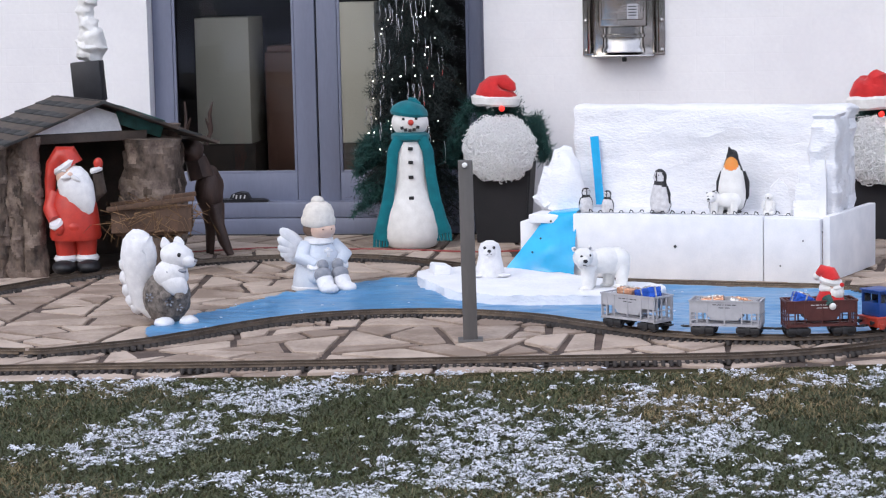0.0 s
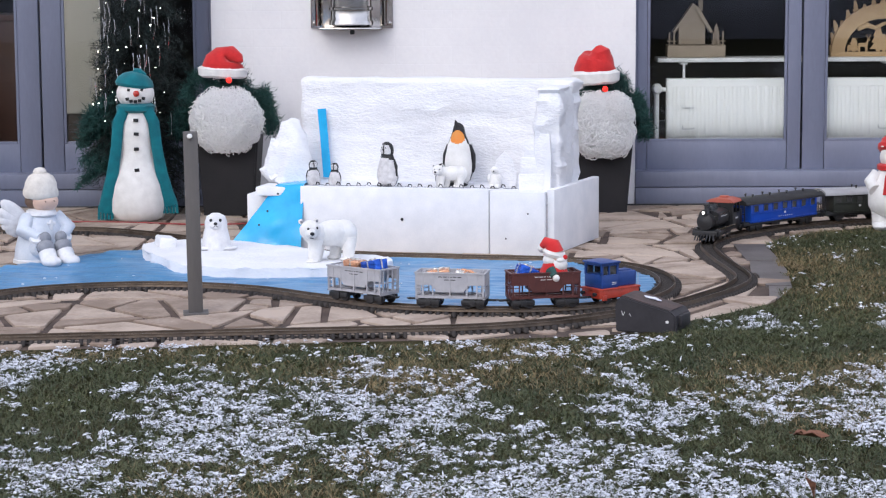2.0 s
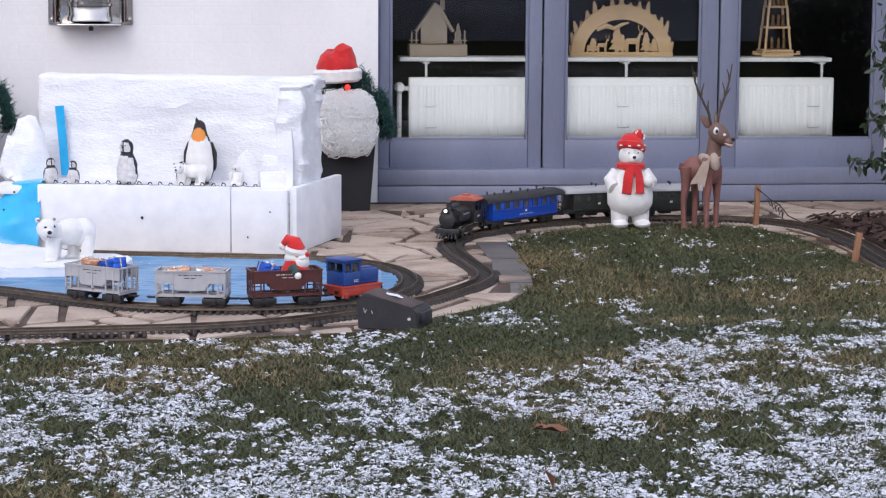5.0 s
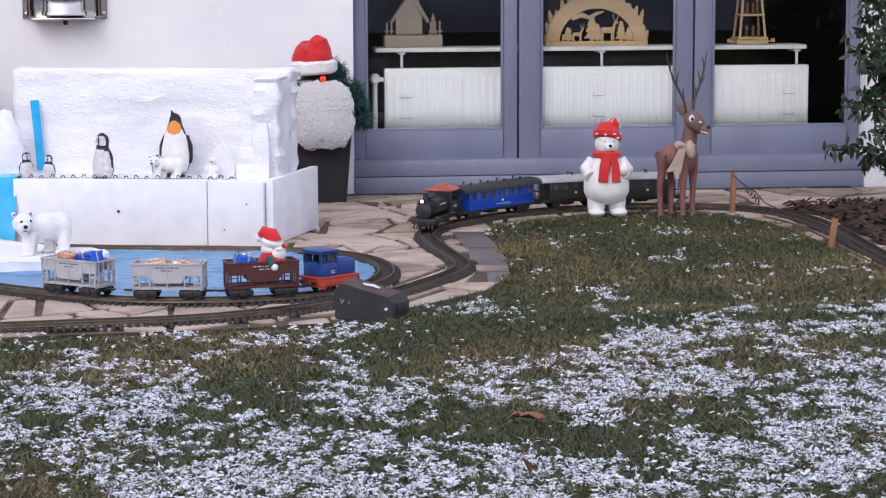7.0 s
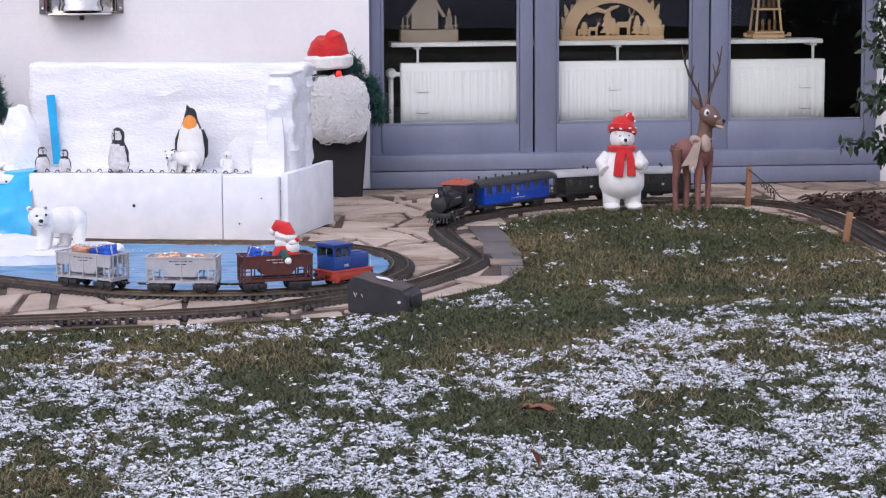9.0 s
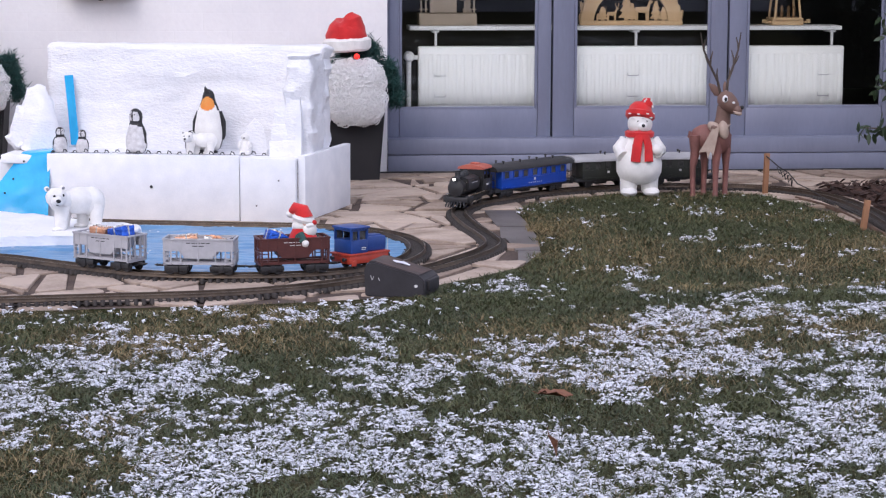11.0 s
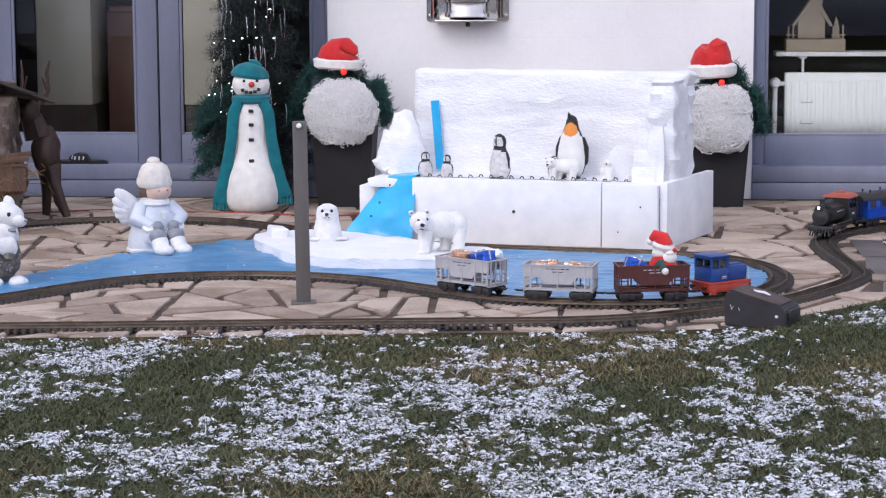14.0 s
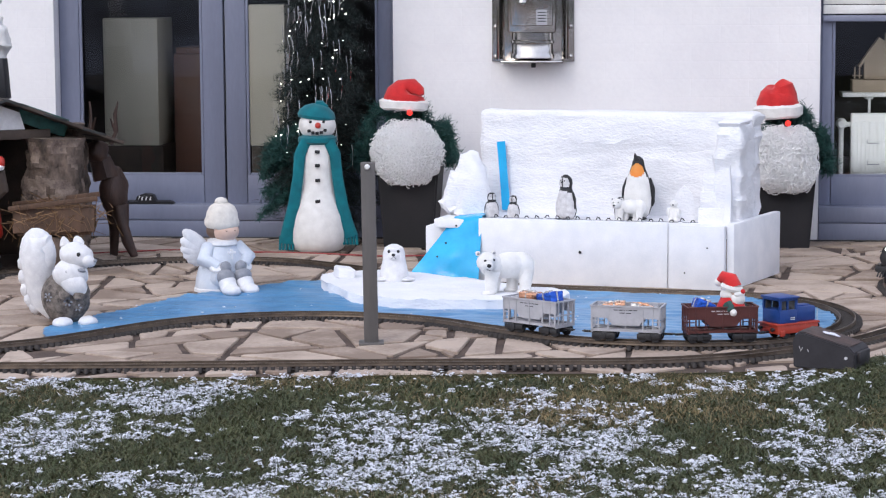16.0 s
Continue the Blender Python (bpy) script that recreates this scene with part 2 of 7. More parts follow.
M["dblue"] = mat("blue_engine_plastic", (0.015, 0.06, 0.26), (0.01, 0.045, 0.2), rough=0.42, scale=30, bump=0.08)
M["tred"] = mat("red_engine_plastic", (0.48, 0.055, 0.03), (0.36, 0.04, 0.022), rough=0.45, scale=30, bump=0.08)
M["tgreen"] = mat("dark_green_coach", (0.032, 0.036, 0.030), (0.022, 0.025, 0.022), rough=0.45, scale=30, bump=0.06)
M["troof"] = mat("grey_coach_roof", (0.44, 0.44, 0.46), (0.36, 0.36, 0.38), rough=0.55, scale=20, bump=0.1)
M["tdark"] = mat("black_engine_paint", (0.024, 0.025, 0.028), (0.014, 0.014, 0.016), rough=0.42, scale=30, bump=0.1)
M["tgrey"] = mat("grey_hopper_plastic", (0.46, 0.465, 0.50), (0.38, 0.385, 0.42), rough=0.5, scale=30, bump=0.08)
M["tbrown"] = mat("oxide_brown_plastic", (0.105, 0.03, 0.026), (0.075, 0.022, 0.02), rough=0.5, scale=30, bump=0.08)
M["twhite"] = mat("white_lettering", (0.72, 0.72, 0.72), rough=0.5, bump=0)
M["cabroof"] = mat("faded_red_cab_roof", (0.50, 0.13, 0.085), (0.42, 0.10, 0.07), rough=0.5, scale=30)
M["foilblue"] = mat("blue_foil", (0.03, 0.13, 0.62), (0.02, 0.09, 0.48), rough=0.2, metal=0.6, scale=60, fine=120, bump=0.8, dist=0.006)
M["foilcopper"] = mat("copper_foil", (0.80, 0.44, 0.27), (0.68, 0.34, 0.20), rough=0.25, metal=0.6, scale=60, fine=120, bump=0.8, dist=0.006)
M["foilsilver"] = mat("silver_foil", (0.66, 0.66, 0.64), (0.52, 0.52, 0.5), rough=0.25, metal=0.7, scale=60, fine=120, bump=0.8, dist=0.006)
M["spk"] = mat("worn_black_case", (0.028, 0.026, 0.032), (0.016, 0.015, 0.019), rough=0.6, scale=20, fine=120, bump=0.4)
M["spkbrown"] = mat("scuffed_brown_top", (0.085, 0.052, 0.047), (0.026, 0.019, 0.019), rough=0.55, scale=22, fine=140, bump=0.4)
M["snow"] = mat("fresh_snow", (0.76, 0.775, 0.83), (0.64, 0.66, 0.73), rough=0.7, scale=60, fine=300, bump=0.4, dist=0.004)
# two greys set by how the panes mirror the unseen wall behind
M["rear_wall_grey"] = mat("unseen_rear_wall_grey", (0.52, 0.53, 0.60), (0.16, 0.16, 0.17), rough=1.0, scale=0.9, fine=5, bump=0.5, dist=0.05, spec=0.0, stretch=(0.5, 1, 2.5))
M["lamp_on"] = glow("small_white_light", (1.0, 0.95, 0.85), 6.0)
M["led"] = glow("red_led_nose", (1.0, 0.03, 0.02), 1.0)
M["engine_lamp"] = glow("engine_headlamp", (1.0, 0.95, 0.9), 4.0)


# ---------------------------------------------------------------- building helpers
class Build:
    """Collects shapes of several materials into one mesh."""

    def __init__(self, *mats):
        self.bm = bmesh.new()
        self.mats = list(mats) or ["foam"]

    def _done(self, verts, m, matrix=None):
        if matrix is not None:
            bmesh.ops.transform(self.bm, matrix=matrix, verts=verts)
        if m not in self.mats:
            self.mats.append(m)
        k = self.mats.index(m)
        for f in {f for v in verts for f in v.link_faces}:
            f.material_index = k
        return self

    def box(self, c, s, m=None, rot=(0, 0, 0), bevel=0.0):
        r = bmesh.ops.create_cube(self.bm, size=1, matrix=Matrix.Diagonal((*s, 1)))
        verts = r["verts"]
        if bevel:
            edges = list({e for v in verts for e in v.link_edges})
            b = bmesh.ops.bevel(self.bm, geom=edges, offset=bevel, segments=2, affect="EDGES", profile=0.5)
            verts = list({v for f in b["faces"] for v in f.verts} | {v for v in verts if v.is_valid})
            seen, todo = set(verts), list(verts)
            while todo:
                v = todo.pop()
                for e in v.link_edges:
                    o = e.other_vert(v)
                    if o not in seen:
                        seen.add(o)
                        todo.append(o)
            verts = list(seen)
        return self._done(verts, m or self.mats[0], pose(*c, *rot))

    def ell(self, c, r, m=None, rot=(0, 0, 0), seg=16):
        r = (r, r, r) if isinstance(r, (int, float)) else r
        v = bmesh.ops.create_uvsphere(self.bm, u_segments=seg, v_segments=max(6, seg * 2 // 3), radius=1)["verts"]
        return self._done(v, m or self.mats[0], pose(*c, *rot) @ Matrix.Diagonal((*r, 1)))

    def lathe(self, prof, m=None, c=(0, 0, 0), rot=(0, 0, 0), seg=24, squash=(1, 1, 1)):
        rings = [[self.bm.verts.new((max(r, 1e-4) * math.cos(2 * math.pi * k / seg), max(r, 1e-4) * math.sin(2 * math.pi * k / seg), z)) for k in range(seg)] for r, z in prof]
        for a, b in zip(rings, rings[1:]):
            for k in range(seg):
                self.bm.faces.new((a[k], a[(k + 1) % seg], b[(k + 1) % seg], b[k]))
        self.bm.faces.new(rings[0][::-1])
        self.bm.faces.new(rings[-1])
        return self._done([v for ring in rings for v in ring], m or self.mats[0], pose(*c, *rot) @ Matrix.Diagonal((*squash, 1)))

    def tube(self, pts, rad, m=None, seg=10, flat=1.0):
        pts = [Vector(p) for p in pts]
        rad = [rad] * len(pts) if isinstance(rad, (int, float)) else list(rad)
        rings, up = [], None
        for i, p in enumerate(pts):
            d = (pts[min(i + 1, len(pts) - 1)] - pts[max(i - 1, 0)]).normalized()
            if up is None:
                up = Vector((0, 0, 1)) if abs(d.z) < 0.9 else Vector((0, 1, 0))
            side = d.cross(up).normalized()
            up = side.cross(d).normalized()
            rings.append([self.bm.verts.new(p + (side * math.cos(2 * math.pi * k / seg) + up * flat * math.sin(2 * math.pi * k / seg)) * rad[i]) for k in range(seg)])
        for a, b in zip(rings, rings[1:]):
            for k in range(seg):
                self.bm.faces.new((a[k], a[(k + 1) % seg], b[(k + 1) % seg], b[k]))
        self.bm.faces.new(rings[0][::-1])
        self.bm.faces.new(rings[-1])
        return self._done([v for ring in rings for v in ring], m or self.mats[0])

    def prism(self, poly, y0, y1, m=None, matrix=None):
        """A flat outline in x and z, given a thickness in y."""
        a = [self.bm.verts.new((x, y0, z)) for x, z in poly]
        b = [self.bm.verts.new((x, y1, z)) for x, z in poly]
        n = len(poly)
        self.bm.faces.new(a)
        self.bm.faces.new(b[::-1])
        for k in range(n):
            self.bm.faces.new((a[k], b[k], b[(k + 1) % n], a[(k + 1) % n]))
        return self._done(a + b, m or self.mats[0], matrix)

    def slab(self, poly, z0, z1, m=None):
        """A flat outline in x and y, given a thickness in z."""
        a = [self.bm.verts.new((x, y, z0)) for x, y in poly]
        b = [self.bm.verts.new((x, y, z1)) for x, y in poly]
        n = len(poly)
        self.bm.faces.new(a[::-1])
        self.bm.faces.new(b)
        for k in range(n):
            self.bm.faces.new((a[k], a[(k + 1) % n], b[(k + 1) % n], b[k]))
        return self._done(a + b, m or self.mats[0])

    def rough(self, amount, scale, seed=0.0):
        for v in self.bm.verts:
            v.co += noise.noise_vector(v.co * scale + Vector((seed, seed * 2, 0))) * amount
        return self

    def move(self, m):
        bmesh.ops.transform(self.bm, matrix=m, verts=self.bm.verts[:])
        return self

    def mesh(self, name, smooth=True):
        bmesh.ops.recalc_face_normals(self.bm, faces=self.bm.faces[:])
        me = bpy.data.meshes.new(name)
        self.bm.to_mesh(me)
        self.bm.free()
        for k in self.mats:
            me.materials.append(M[k])
        if smooth:
            me.shade_smooth()
            try:
                me.set_sharp_from_angle(angle=radians(40))
            except AttributeError:
                pass
        return me


def part(name, b, parent, label="", at=None, smooth=True):
    ob = new(name, b.mesh(name, smooth) if isinstance(b, Build) else b)
    ob.parent = parent
    if at is not None:
        ob.matrix_basis = at
    return tagged(ob, label)


def thing(name, b, at, label, category, group="", kind="", smooth=True):
    """A thing: one mesh, or, with b None, an Empty for its parts."""
    ob = new(name, None if b is None else (b.mesh(name, smooth) if isinstance(b, Build) else b))
    if b is None:
        ob.empty_display_size = 0.05
    ob.matrix_basis = at
    return tagged(ob, label, category, group, kind)


def raw_mesh(name, verts, faces, mats, index=None):
    """A mesh from whole arrays, for what nobody could count."""
    me = bpy.data.meshes.new(name)
    me.vertices.add(len(verts))
    me.vertices.foreach_set("co", np.ascontiguousarray(verts, dtype=np.float32).ravel())
    n = faces.shape[1]
    me.loops.add(faces.size)
    me.loops.foreach_set("vertex_index", faces.astype(np.int32).ravel())
    me.polygons.add(len(faces))
    me.polygons.foreach_set("loop_start", np.arange(0, faces.size, n, dtype=np.int32))
    if index is not None:
        me.polygons.foreach_set("material_index", index.astype(np.int32))
    me.update(calc_edges=True)
    for k in mats:
        me.materials.append(M[k])
    return me


def spline(pts, step=0.02, closed=False):
    """A smooth line through the points, in even steps."""
    p = np.array(pts, float)
    if closed:
        p = np.vstack([p[-1], p, p[0], p[1]])
    else:
        p = np.vstack([2 * p[0] - p[1], p, 2 * p[-1] - p[-2]])
    out = []
    for a, b, c, d in zip(p, p[1:], p[2:], p[3:]):
        for t in np.linspace(0, 1, 24, endpoint=False):
            out.append(0.5 * (2 * b + (c - a) * t + (2 * a - 5 * b + 4 * c - d) * t * t + (3 * b - a - 3 * c + d) * t ** 3))
    out = np.array(out)
    s = np.concatenate([[0], np.cumsum(np.linalg.norm(np.diff(out, axis=0), axis=1))])
    u = np.arange(0, s[-1], step)
    return np.stack([np.interp(u, s, out[:, k]) for k in range(out.shape[1])], 1)


def inside(x, y, poly):
    """Whether the points lie in the outline."""
    x, y = np.asarray(x), np.asarray(y)
    hit = np.zeros(x.shape, bool)
    for (x0, y0), (x1, y1) in zip(poly, poly[1:] + poly[:1]):
        hit ^= ((y0 > y) != (y1 > y)) & (x < (x1 - x0) * (y - y0) / ((y1 - y0) or 1e-9) + x0)
    return hit


# ---------------------------------------------------------------- house
WALL, PLANE = 9.29, 9.37


def fx(x):
    return x * PLANE / WALL


def fz(z):
    return 1.05 - (1.05 - z) * PLANE / WALL


def structure(name, b, label, category):
    return thing(name, b, Matrix(), label, category, kind="structure")


def solid(x0, x1, y0, y1, z0, z1, m, bevel=0.0):
    return Build(m).box(((x0 + x1) / 2, (y0 + y1) / 2, (z0 + z1) / 2), (x1 - x0, y1 - y0, z1 - z0), m, bevel=bevel)


DOOR, WIN, HEAD = (-2.60, -1.134), (0.651, 2.87), 2.1
structure("wall_west", solid(-7, DOOR[0], WALL, WALL + 0.25, -0.1, HEAD, "render"), "white painted brick house wall", "wall")
structure("wall_middle", solid(DOOR[1], WIN[0], WALL, WALL + 0.25, -0.1, HEAD, "render"), "white painted brick wall between door and windows", "wall")
structure("wall_east", solid(WIN[1], 8, WALL, WALL + 0.25, -0.1, HEAD, "render"), "white painted brick wall beside the laurel", "wall")
structure("wall_upper", solid(-7, 8, WALL, WALL + 0.25, HEAD, 3.2, "render"), "white painted brick wall above the openings", "wall")
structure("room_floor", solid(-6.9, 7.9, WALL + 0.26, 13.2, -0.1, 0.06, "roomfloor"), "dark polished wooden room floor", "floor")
structure("room_wall_back", solid(-7, 8, 13.2, 13.3, -0.1, 2.6, "room"), "plaster back wall of the room, its shade put into the colour", "wall")
structure("room_wall_left", solid(-7, -6.9, WALL + 0.25, 13.2, -0.1, 2.6, "room"), "plaster side wall, its shade put into the colour", "wall")
structure("room_wall_right", solid(7.9, 8, WALL + 0.25, 13.2, -0.1, 2.6, "room"), "plaster side wall, its shade put into the colour", "wall")
structure("room_wall_between", solid(-0.6, -0.5, WALL + 0.25, 13.2, 0.06, 2.6, "room"), "plaster wall between two rooms, its shade put into the colour", "wall")
structure("room_ceiling", solid(-7, 8, WALL + 0.25, 13.3, 2.6, 2.7, "room"), "plaster room ceiling, its shade put into the colour", "ceiling")
structure("house_roof", Build("shingle").box((0.5, 10.9, 3.3), (16, 4.6, 0.2), "shingle"), "dark flat roof edge over the wall", "roof")


# unseen wall added behind the camera, giving the window panes something to mirror
structure("garden_wall", solid(-22, 22, -9.4, -9.0, -0.05, 2.6, "rear_wall_grey"), "plain grey unseen wall behind, added for the window reflections", "wall")


def glazed_unit(name, left, right, leaves, z_top, label):
    """Outer frame, leaves with stiles and rails, panes, and a stepped plinth below. leaves: (edge, glass, glass, edge) along x."""
    u = thing(name, None, Matrix(), label, "window" if "window" in name else "door", kind="structure")
    y0 = PLANE
    zb = fz(0.146)
    b = Build("frame")
    w = 0.03
    b.box((left + w / 2, y0 + 0.05, (zb + z_top) / 2), (w, 0.10, z_top - zb), bevel=0.003)
    b.box((right - w / 2, y0 + 0.05, (zb + z_top) / 2), (w, 0.10, z_top - zb), bevel=0.003)
    b.box(((left + right) / 2, y0 + 0.05, z_top - w / 2), (right - left - 2 * w - 0.002, 0.10, w), bevel=0.003)
    part("window_frame", b, u)
    p = Build("frame")
    p.box(((left + right) / 2, WALL + 0.075, 0.036), (right - left - 0.004, 0.17, 0.072), bevel=0.003)
    p.box(((left + right) / 2, WALL + 0.079, 0.108), (right - left - 0.004, 0.17, 0.066), bevel=0.004)
    part("plinth", p, u, "grey-blue painted threshold plinth")
    for a, g0, g1, c in leaves:
        leaf = part("door_leaf", Build("frame")
                    .box(((a + g0) / 2, y0 + 0.02, (zb + z_top - 0.03) / 2), (g0 - a - 0.004, 0.05, z_top - 0.03 - zb), bevel=0.004)
                    .box(((g1 + c) / 2, y0 + 0.02, (zb + z_top - 0.03) / 2), (c - g1 - 0.004, 0.05, z_top - 0.03 - zb), bevel=0.004)
                    .box(((g0 + g1) / 2, y0 + 0.022, (zb + fz(0.268)) / 2), (g1 - g0, 0.05, fz(0.268) - zb), bevel=0.002)
                    .box(((g0 + g1) / 2, y0 + 0.022, z_top - 0.08), (g1 - g0, 0.05, 0.09), bevel=0.002), u)
        b = Build("frame")
        for x in (g0 + 0.005, g1 - 0.005):
            b.box((x, y0 + 0.004, (fz(0.268) + z_top - 0.125) / 2), (0.012, 0.012, z_top - 0.125 - fz(0.268)), bevel=0.002)
        b.box(((g0 + g1) / 2, y0 + 0.004, fz(0.268) + 0.005), (g1 - g0 - 0.024, 0.014, 0.012), bevel=0.002)
        part("glazing_bead", b, leaf)
        pane = part("pane", Build("glass").box(((g0 + g1) / 2, y0 + 0.025, (fz(0.268) + z_top - 0.125) / 2), (g1 - g0 + 0.01, 0.006, z_top - 0.125 - fz(0.268)), "glass"), leaf, "clear window pane")
        pane.visible_shadow = False
    return u


glazed_unit("door_1", DOOR[0], DOOR[1], [(fx(-2.575), fx(-2.488), fx(-1.955), fx(-1.861)), (fx(-1.857), fx(-1.765), fx(-1.20), fx(-1.142))], HEAD,
            "grey-blue painted double garden door with tall glass")
win = glazed_unit("window_1", WIN[0], WIN[1], [(fx(0.656), fx(0.702), fx(1.288), fx(1.349)), (fx(1.353), fx(1.448), fx(2.031), fx(2.108)), (fx(2.112), fx(2.191), fx(2.788), fx(2.842))], HEAD,
                  "grey-blue painted row of three floor-length windows")
# roller shutter, let down part of the way over the windows
b = Build("frame")
b.box((1.76, PLANE - 0.025, 0.925), (2.19, 0.016, 0.026), bevel=0.003)
part("shutter_end_bar", b, win)
for k in range(28):
    z = 0.962 + k * 0.040
    part("slat", Build("shelf").box((1.76, PLANE - 0.025, z), (2.19, 0.012, 0.037), bevel=0.004), win)

# ---------------------------------------------------------------- ground
LAWN = [(-4.5, -2.0), (4.5, -2.0), (4.5, 4.2), (2.6, 5.2), (2.16, 6.3), (2.18, 7.1), (2.17, 7.75), (2.13, 8.1), (2.04, 8.38), (1.78, 8.48), (1.5, 8.45),
        (1.28, 8.31), (1.11, 8.14), (1.03, 7.9), (1.03, 7.69), (1.02, 7.32), (0.98, 6.92), (0.88, 6.62), (0.76, 6.47), (0.61, 6.31), (0.43, 6.08), (0.13, 6.01), (-0.07, 5.985),
        (-0.38, 5.96), (-0.69, 5.92), (-1.0, 5.875), (-1.62, 5.81), (-2.08, 5.75), (-3.2, 5.60), (-4.5, 5.42)]
g = Build("soil")
b = bmesh.ops.create_grid(g.bm, x_segments=8, y_segments=8, size=400)
g.move(pose(0, 0, -0.03))
thing("ground", g, Matrix(), "dark garden soil and rough grass reaching far off", "ground", kind="structure")
paving = thing("pavement", Build("joint").slab([(-4.5, 5.2), (4.5, 5.2), (4.5, 9.285), (-4.5, 9.285)], -0.028, -0.006), Matrix(),
               "sandstone crazy paving terrace with dark mortar joints", "pavement", kind="structure")
thing("lawn_soil", Build("soil").slab(LAWN, -0.02, 0.004), Matrix(), "damp dark lawn soil under the grass", "ground", kind="structure")

# ---------------------------------------------------------------- toy railway track
LOOP = [(-2.15, 6.18), (-2.0, 6.25), (-1.85, 6.36), (-1.72, 6.53), (-1.58, 6.73), (-1.43, 6.87), (-1.26, 6.945), (-1.07, 6.97), (-0.89, 6.94), (-0.70, 6.855), (-0.53, 6.71), (-0.35, 6.56),
        (-0.2, 6.48), (-0.03, 6.445), (0.14, 6.445), (0.30, 6.495), (0.45, 6.61), (0.555, 6.80), (0.59, 7.03), (0.55, 7.25), (0.42, 7.43), (0.23, 7.52), (0.0, 7.565), (-0.2, 7.605), (-0.37, 7.65),
        (-0.62, 7.74), (-0.86, 7.90), (-1.07, 8.09), (-1.28, 8.27), (-1.46, 8.38), (-1.66, 8.42), (-1.9, 8.39), (-2.14, 8.27), (-2.42, 8.0), (-2.64, 7.63), (-2.82, 7.15), (-2.79, 6.62), (-2.52, 6.28)]
MAIN = [(-4.2, 5.62), (-3.2, 5.76), (-2.06, 5.905), (-1.74, 5.94), (-1.42, 5.972), (-1.1, 6.01), (-0.78, 6.05), (-0.39, 6.09), (-0.07, 6.125), (0.13, 6.19), (0.30, 6.295), (0.56, 6.52), (0.69, 6.71), (0.79, 6.89),
        (0.842, 7.06), (0.84, 7.24), (0.815, 7.5), (0.805, 7.8), (0.835, 7.97), (0.915, 8.12), (1.03, 8.26), (1.16, 8.39), (1.40, 8.54), (1.75, 8.61), (2.08, 8.53), (2.26, 8.28), (2.31, 7.85), (2.27, 7.2), (2.26, 6.3), (2.5, 5.2)]
loop_line = spline(LOOP, 0.01, True)
main_line = spline(MAIN, 0.01)


def side_of(line):
    d = np.gradient(line, axis=0)
    d /= np.linalg.norm(d, axis=1)[:, None]
    return d, np.stack([-d[:, 1], d[:, 0]], 1)


def sweep(line, off, prof):
    """An upright profile (across, up) drawn along the line at an offset to its side."""
    _, n = side_of(line)
    m = len(prof)
    pts = np.concatenate([np.concatenate([line + n * (off + a), np.full((len(line), 1), z)], 1) for a, z in prof]).reshape(m, len(line), 3).transpose(1, 0, 2)
    v = pts.reshape(-1, 3)
    i = np.arange(len(line) - 1)[:, None] * m
    k = np.arange(m)[None]
    f = np.stack([i + k, i + (k + 1) % m, i + m + (k + 1) % m, i + m + k], -1).reshape(-1, 4)
    return v, f


def track(name, line, label, sleeper_gap=0.0225):
    t = thing(name, None, Matrix(), label, "toy track")
    prof = [(-0.004, 0.0095), (0.004, 0.0095), (0.0014, 0.012), (0.0018, 0.0195), (0.0018, 0.0215), (-0.0018, 0.0215), (-0.0018, 0.0195), (-0.0014, 0.012)]
    for off in (-0.0235, 0.0235):
        ob = new("rail", raw_mesh("rail", *sweep(line[::2], off, prof), ["rail"]))
        ob.parent = t
    d, n = side_of(line)
    s = np.arange(len(line)) * 0.01
    u = np.arange(0.02, s[-1], sleeper_gap)
    P = np.stack([np.interp(u, s, line[:, k]) for k in (0, 1)], 1)
    D = np.stack([np.interp(u, s, d[:, k]) for k in (0, 1)], 1)
    N = np.stack([-D[:, 1], D[:, 0]], 1)
    def sleeper_mesh(P, D, N, name):
        vs = []
        for z, hw, hl in ((-0.003, 0.0058, 0.046), (0.0105, 0.0052, 0.045)):
            for a, c in ((-1, -1), (1, -1), (1, 1), (-1, 1)):
                q = P + D * hw * a + N * hl * c
                vs.append(np.concatenate([q, np.full((len(q), 1), z)], 1))
        v = np.stack(vs, 1).reshape(-1, 3)
        base = np.arange(len(P))[:, None, None] * 8
        quad = np.array([[4, 5, 6, 7], [0, 1, 5, 4], [1, 2, 6, 5], [2, 3, 7, 6], [3, 0, 4, 7]])[None]
        return raw_mesh(name, v, (base + quad).reshape(-1, 4), ["sleeper"])

    near = np.flatnonzero((P[:, 1] < 7.3) & (P[:, 0] > -2.4) & (P[:, 0] < 1.2))[:300]
    one = sleeper_mesh(np.zeros((1, 2)), np.array([[1.0, 0.0]]), np.array([[0.0, 1.0]]), "sleeper")
    for i in near:
        ob = new("sleeper", one)
        ob.parent = t
        ob.matrix_basis = pose(P[i, 0], P[i, 1], 0, 0, 0, math.degrees(math.atan2(D[i, 1], D[i, 0])))
    rest = np.setdiff1d(np.arange(len(P)), near)
    ob = new("sleeper_rest", sleeper_mesh(P[rest], D[rest], N[rest], "sleeper_rest"))
    ob.parent = t
    tagged(ob, "dark brown sleepers further off", kind="stuff")
    # the long side webs that tie the sleepers together
    for off in (-0.0235, 0.0235):
        ob = new("sleeper_web", raw_mesh("sleeper_web", *sweep(line[::2], off, [(-0.003, -0.003), (0.003, -0.003), (0.003, 0.0045), (-0.003, 0.0045)]), ["sleeper"]))
        ob.parent = t
    return t


track("inner_track", loop_line, "toy railway track looping round the blue pond sheet")
track("outer_track", main_line, "toy railway track along the lawn edge of the terrace")

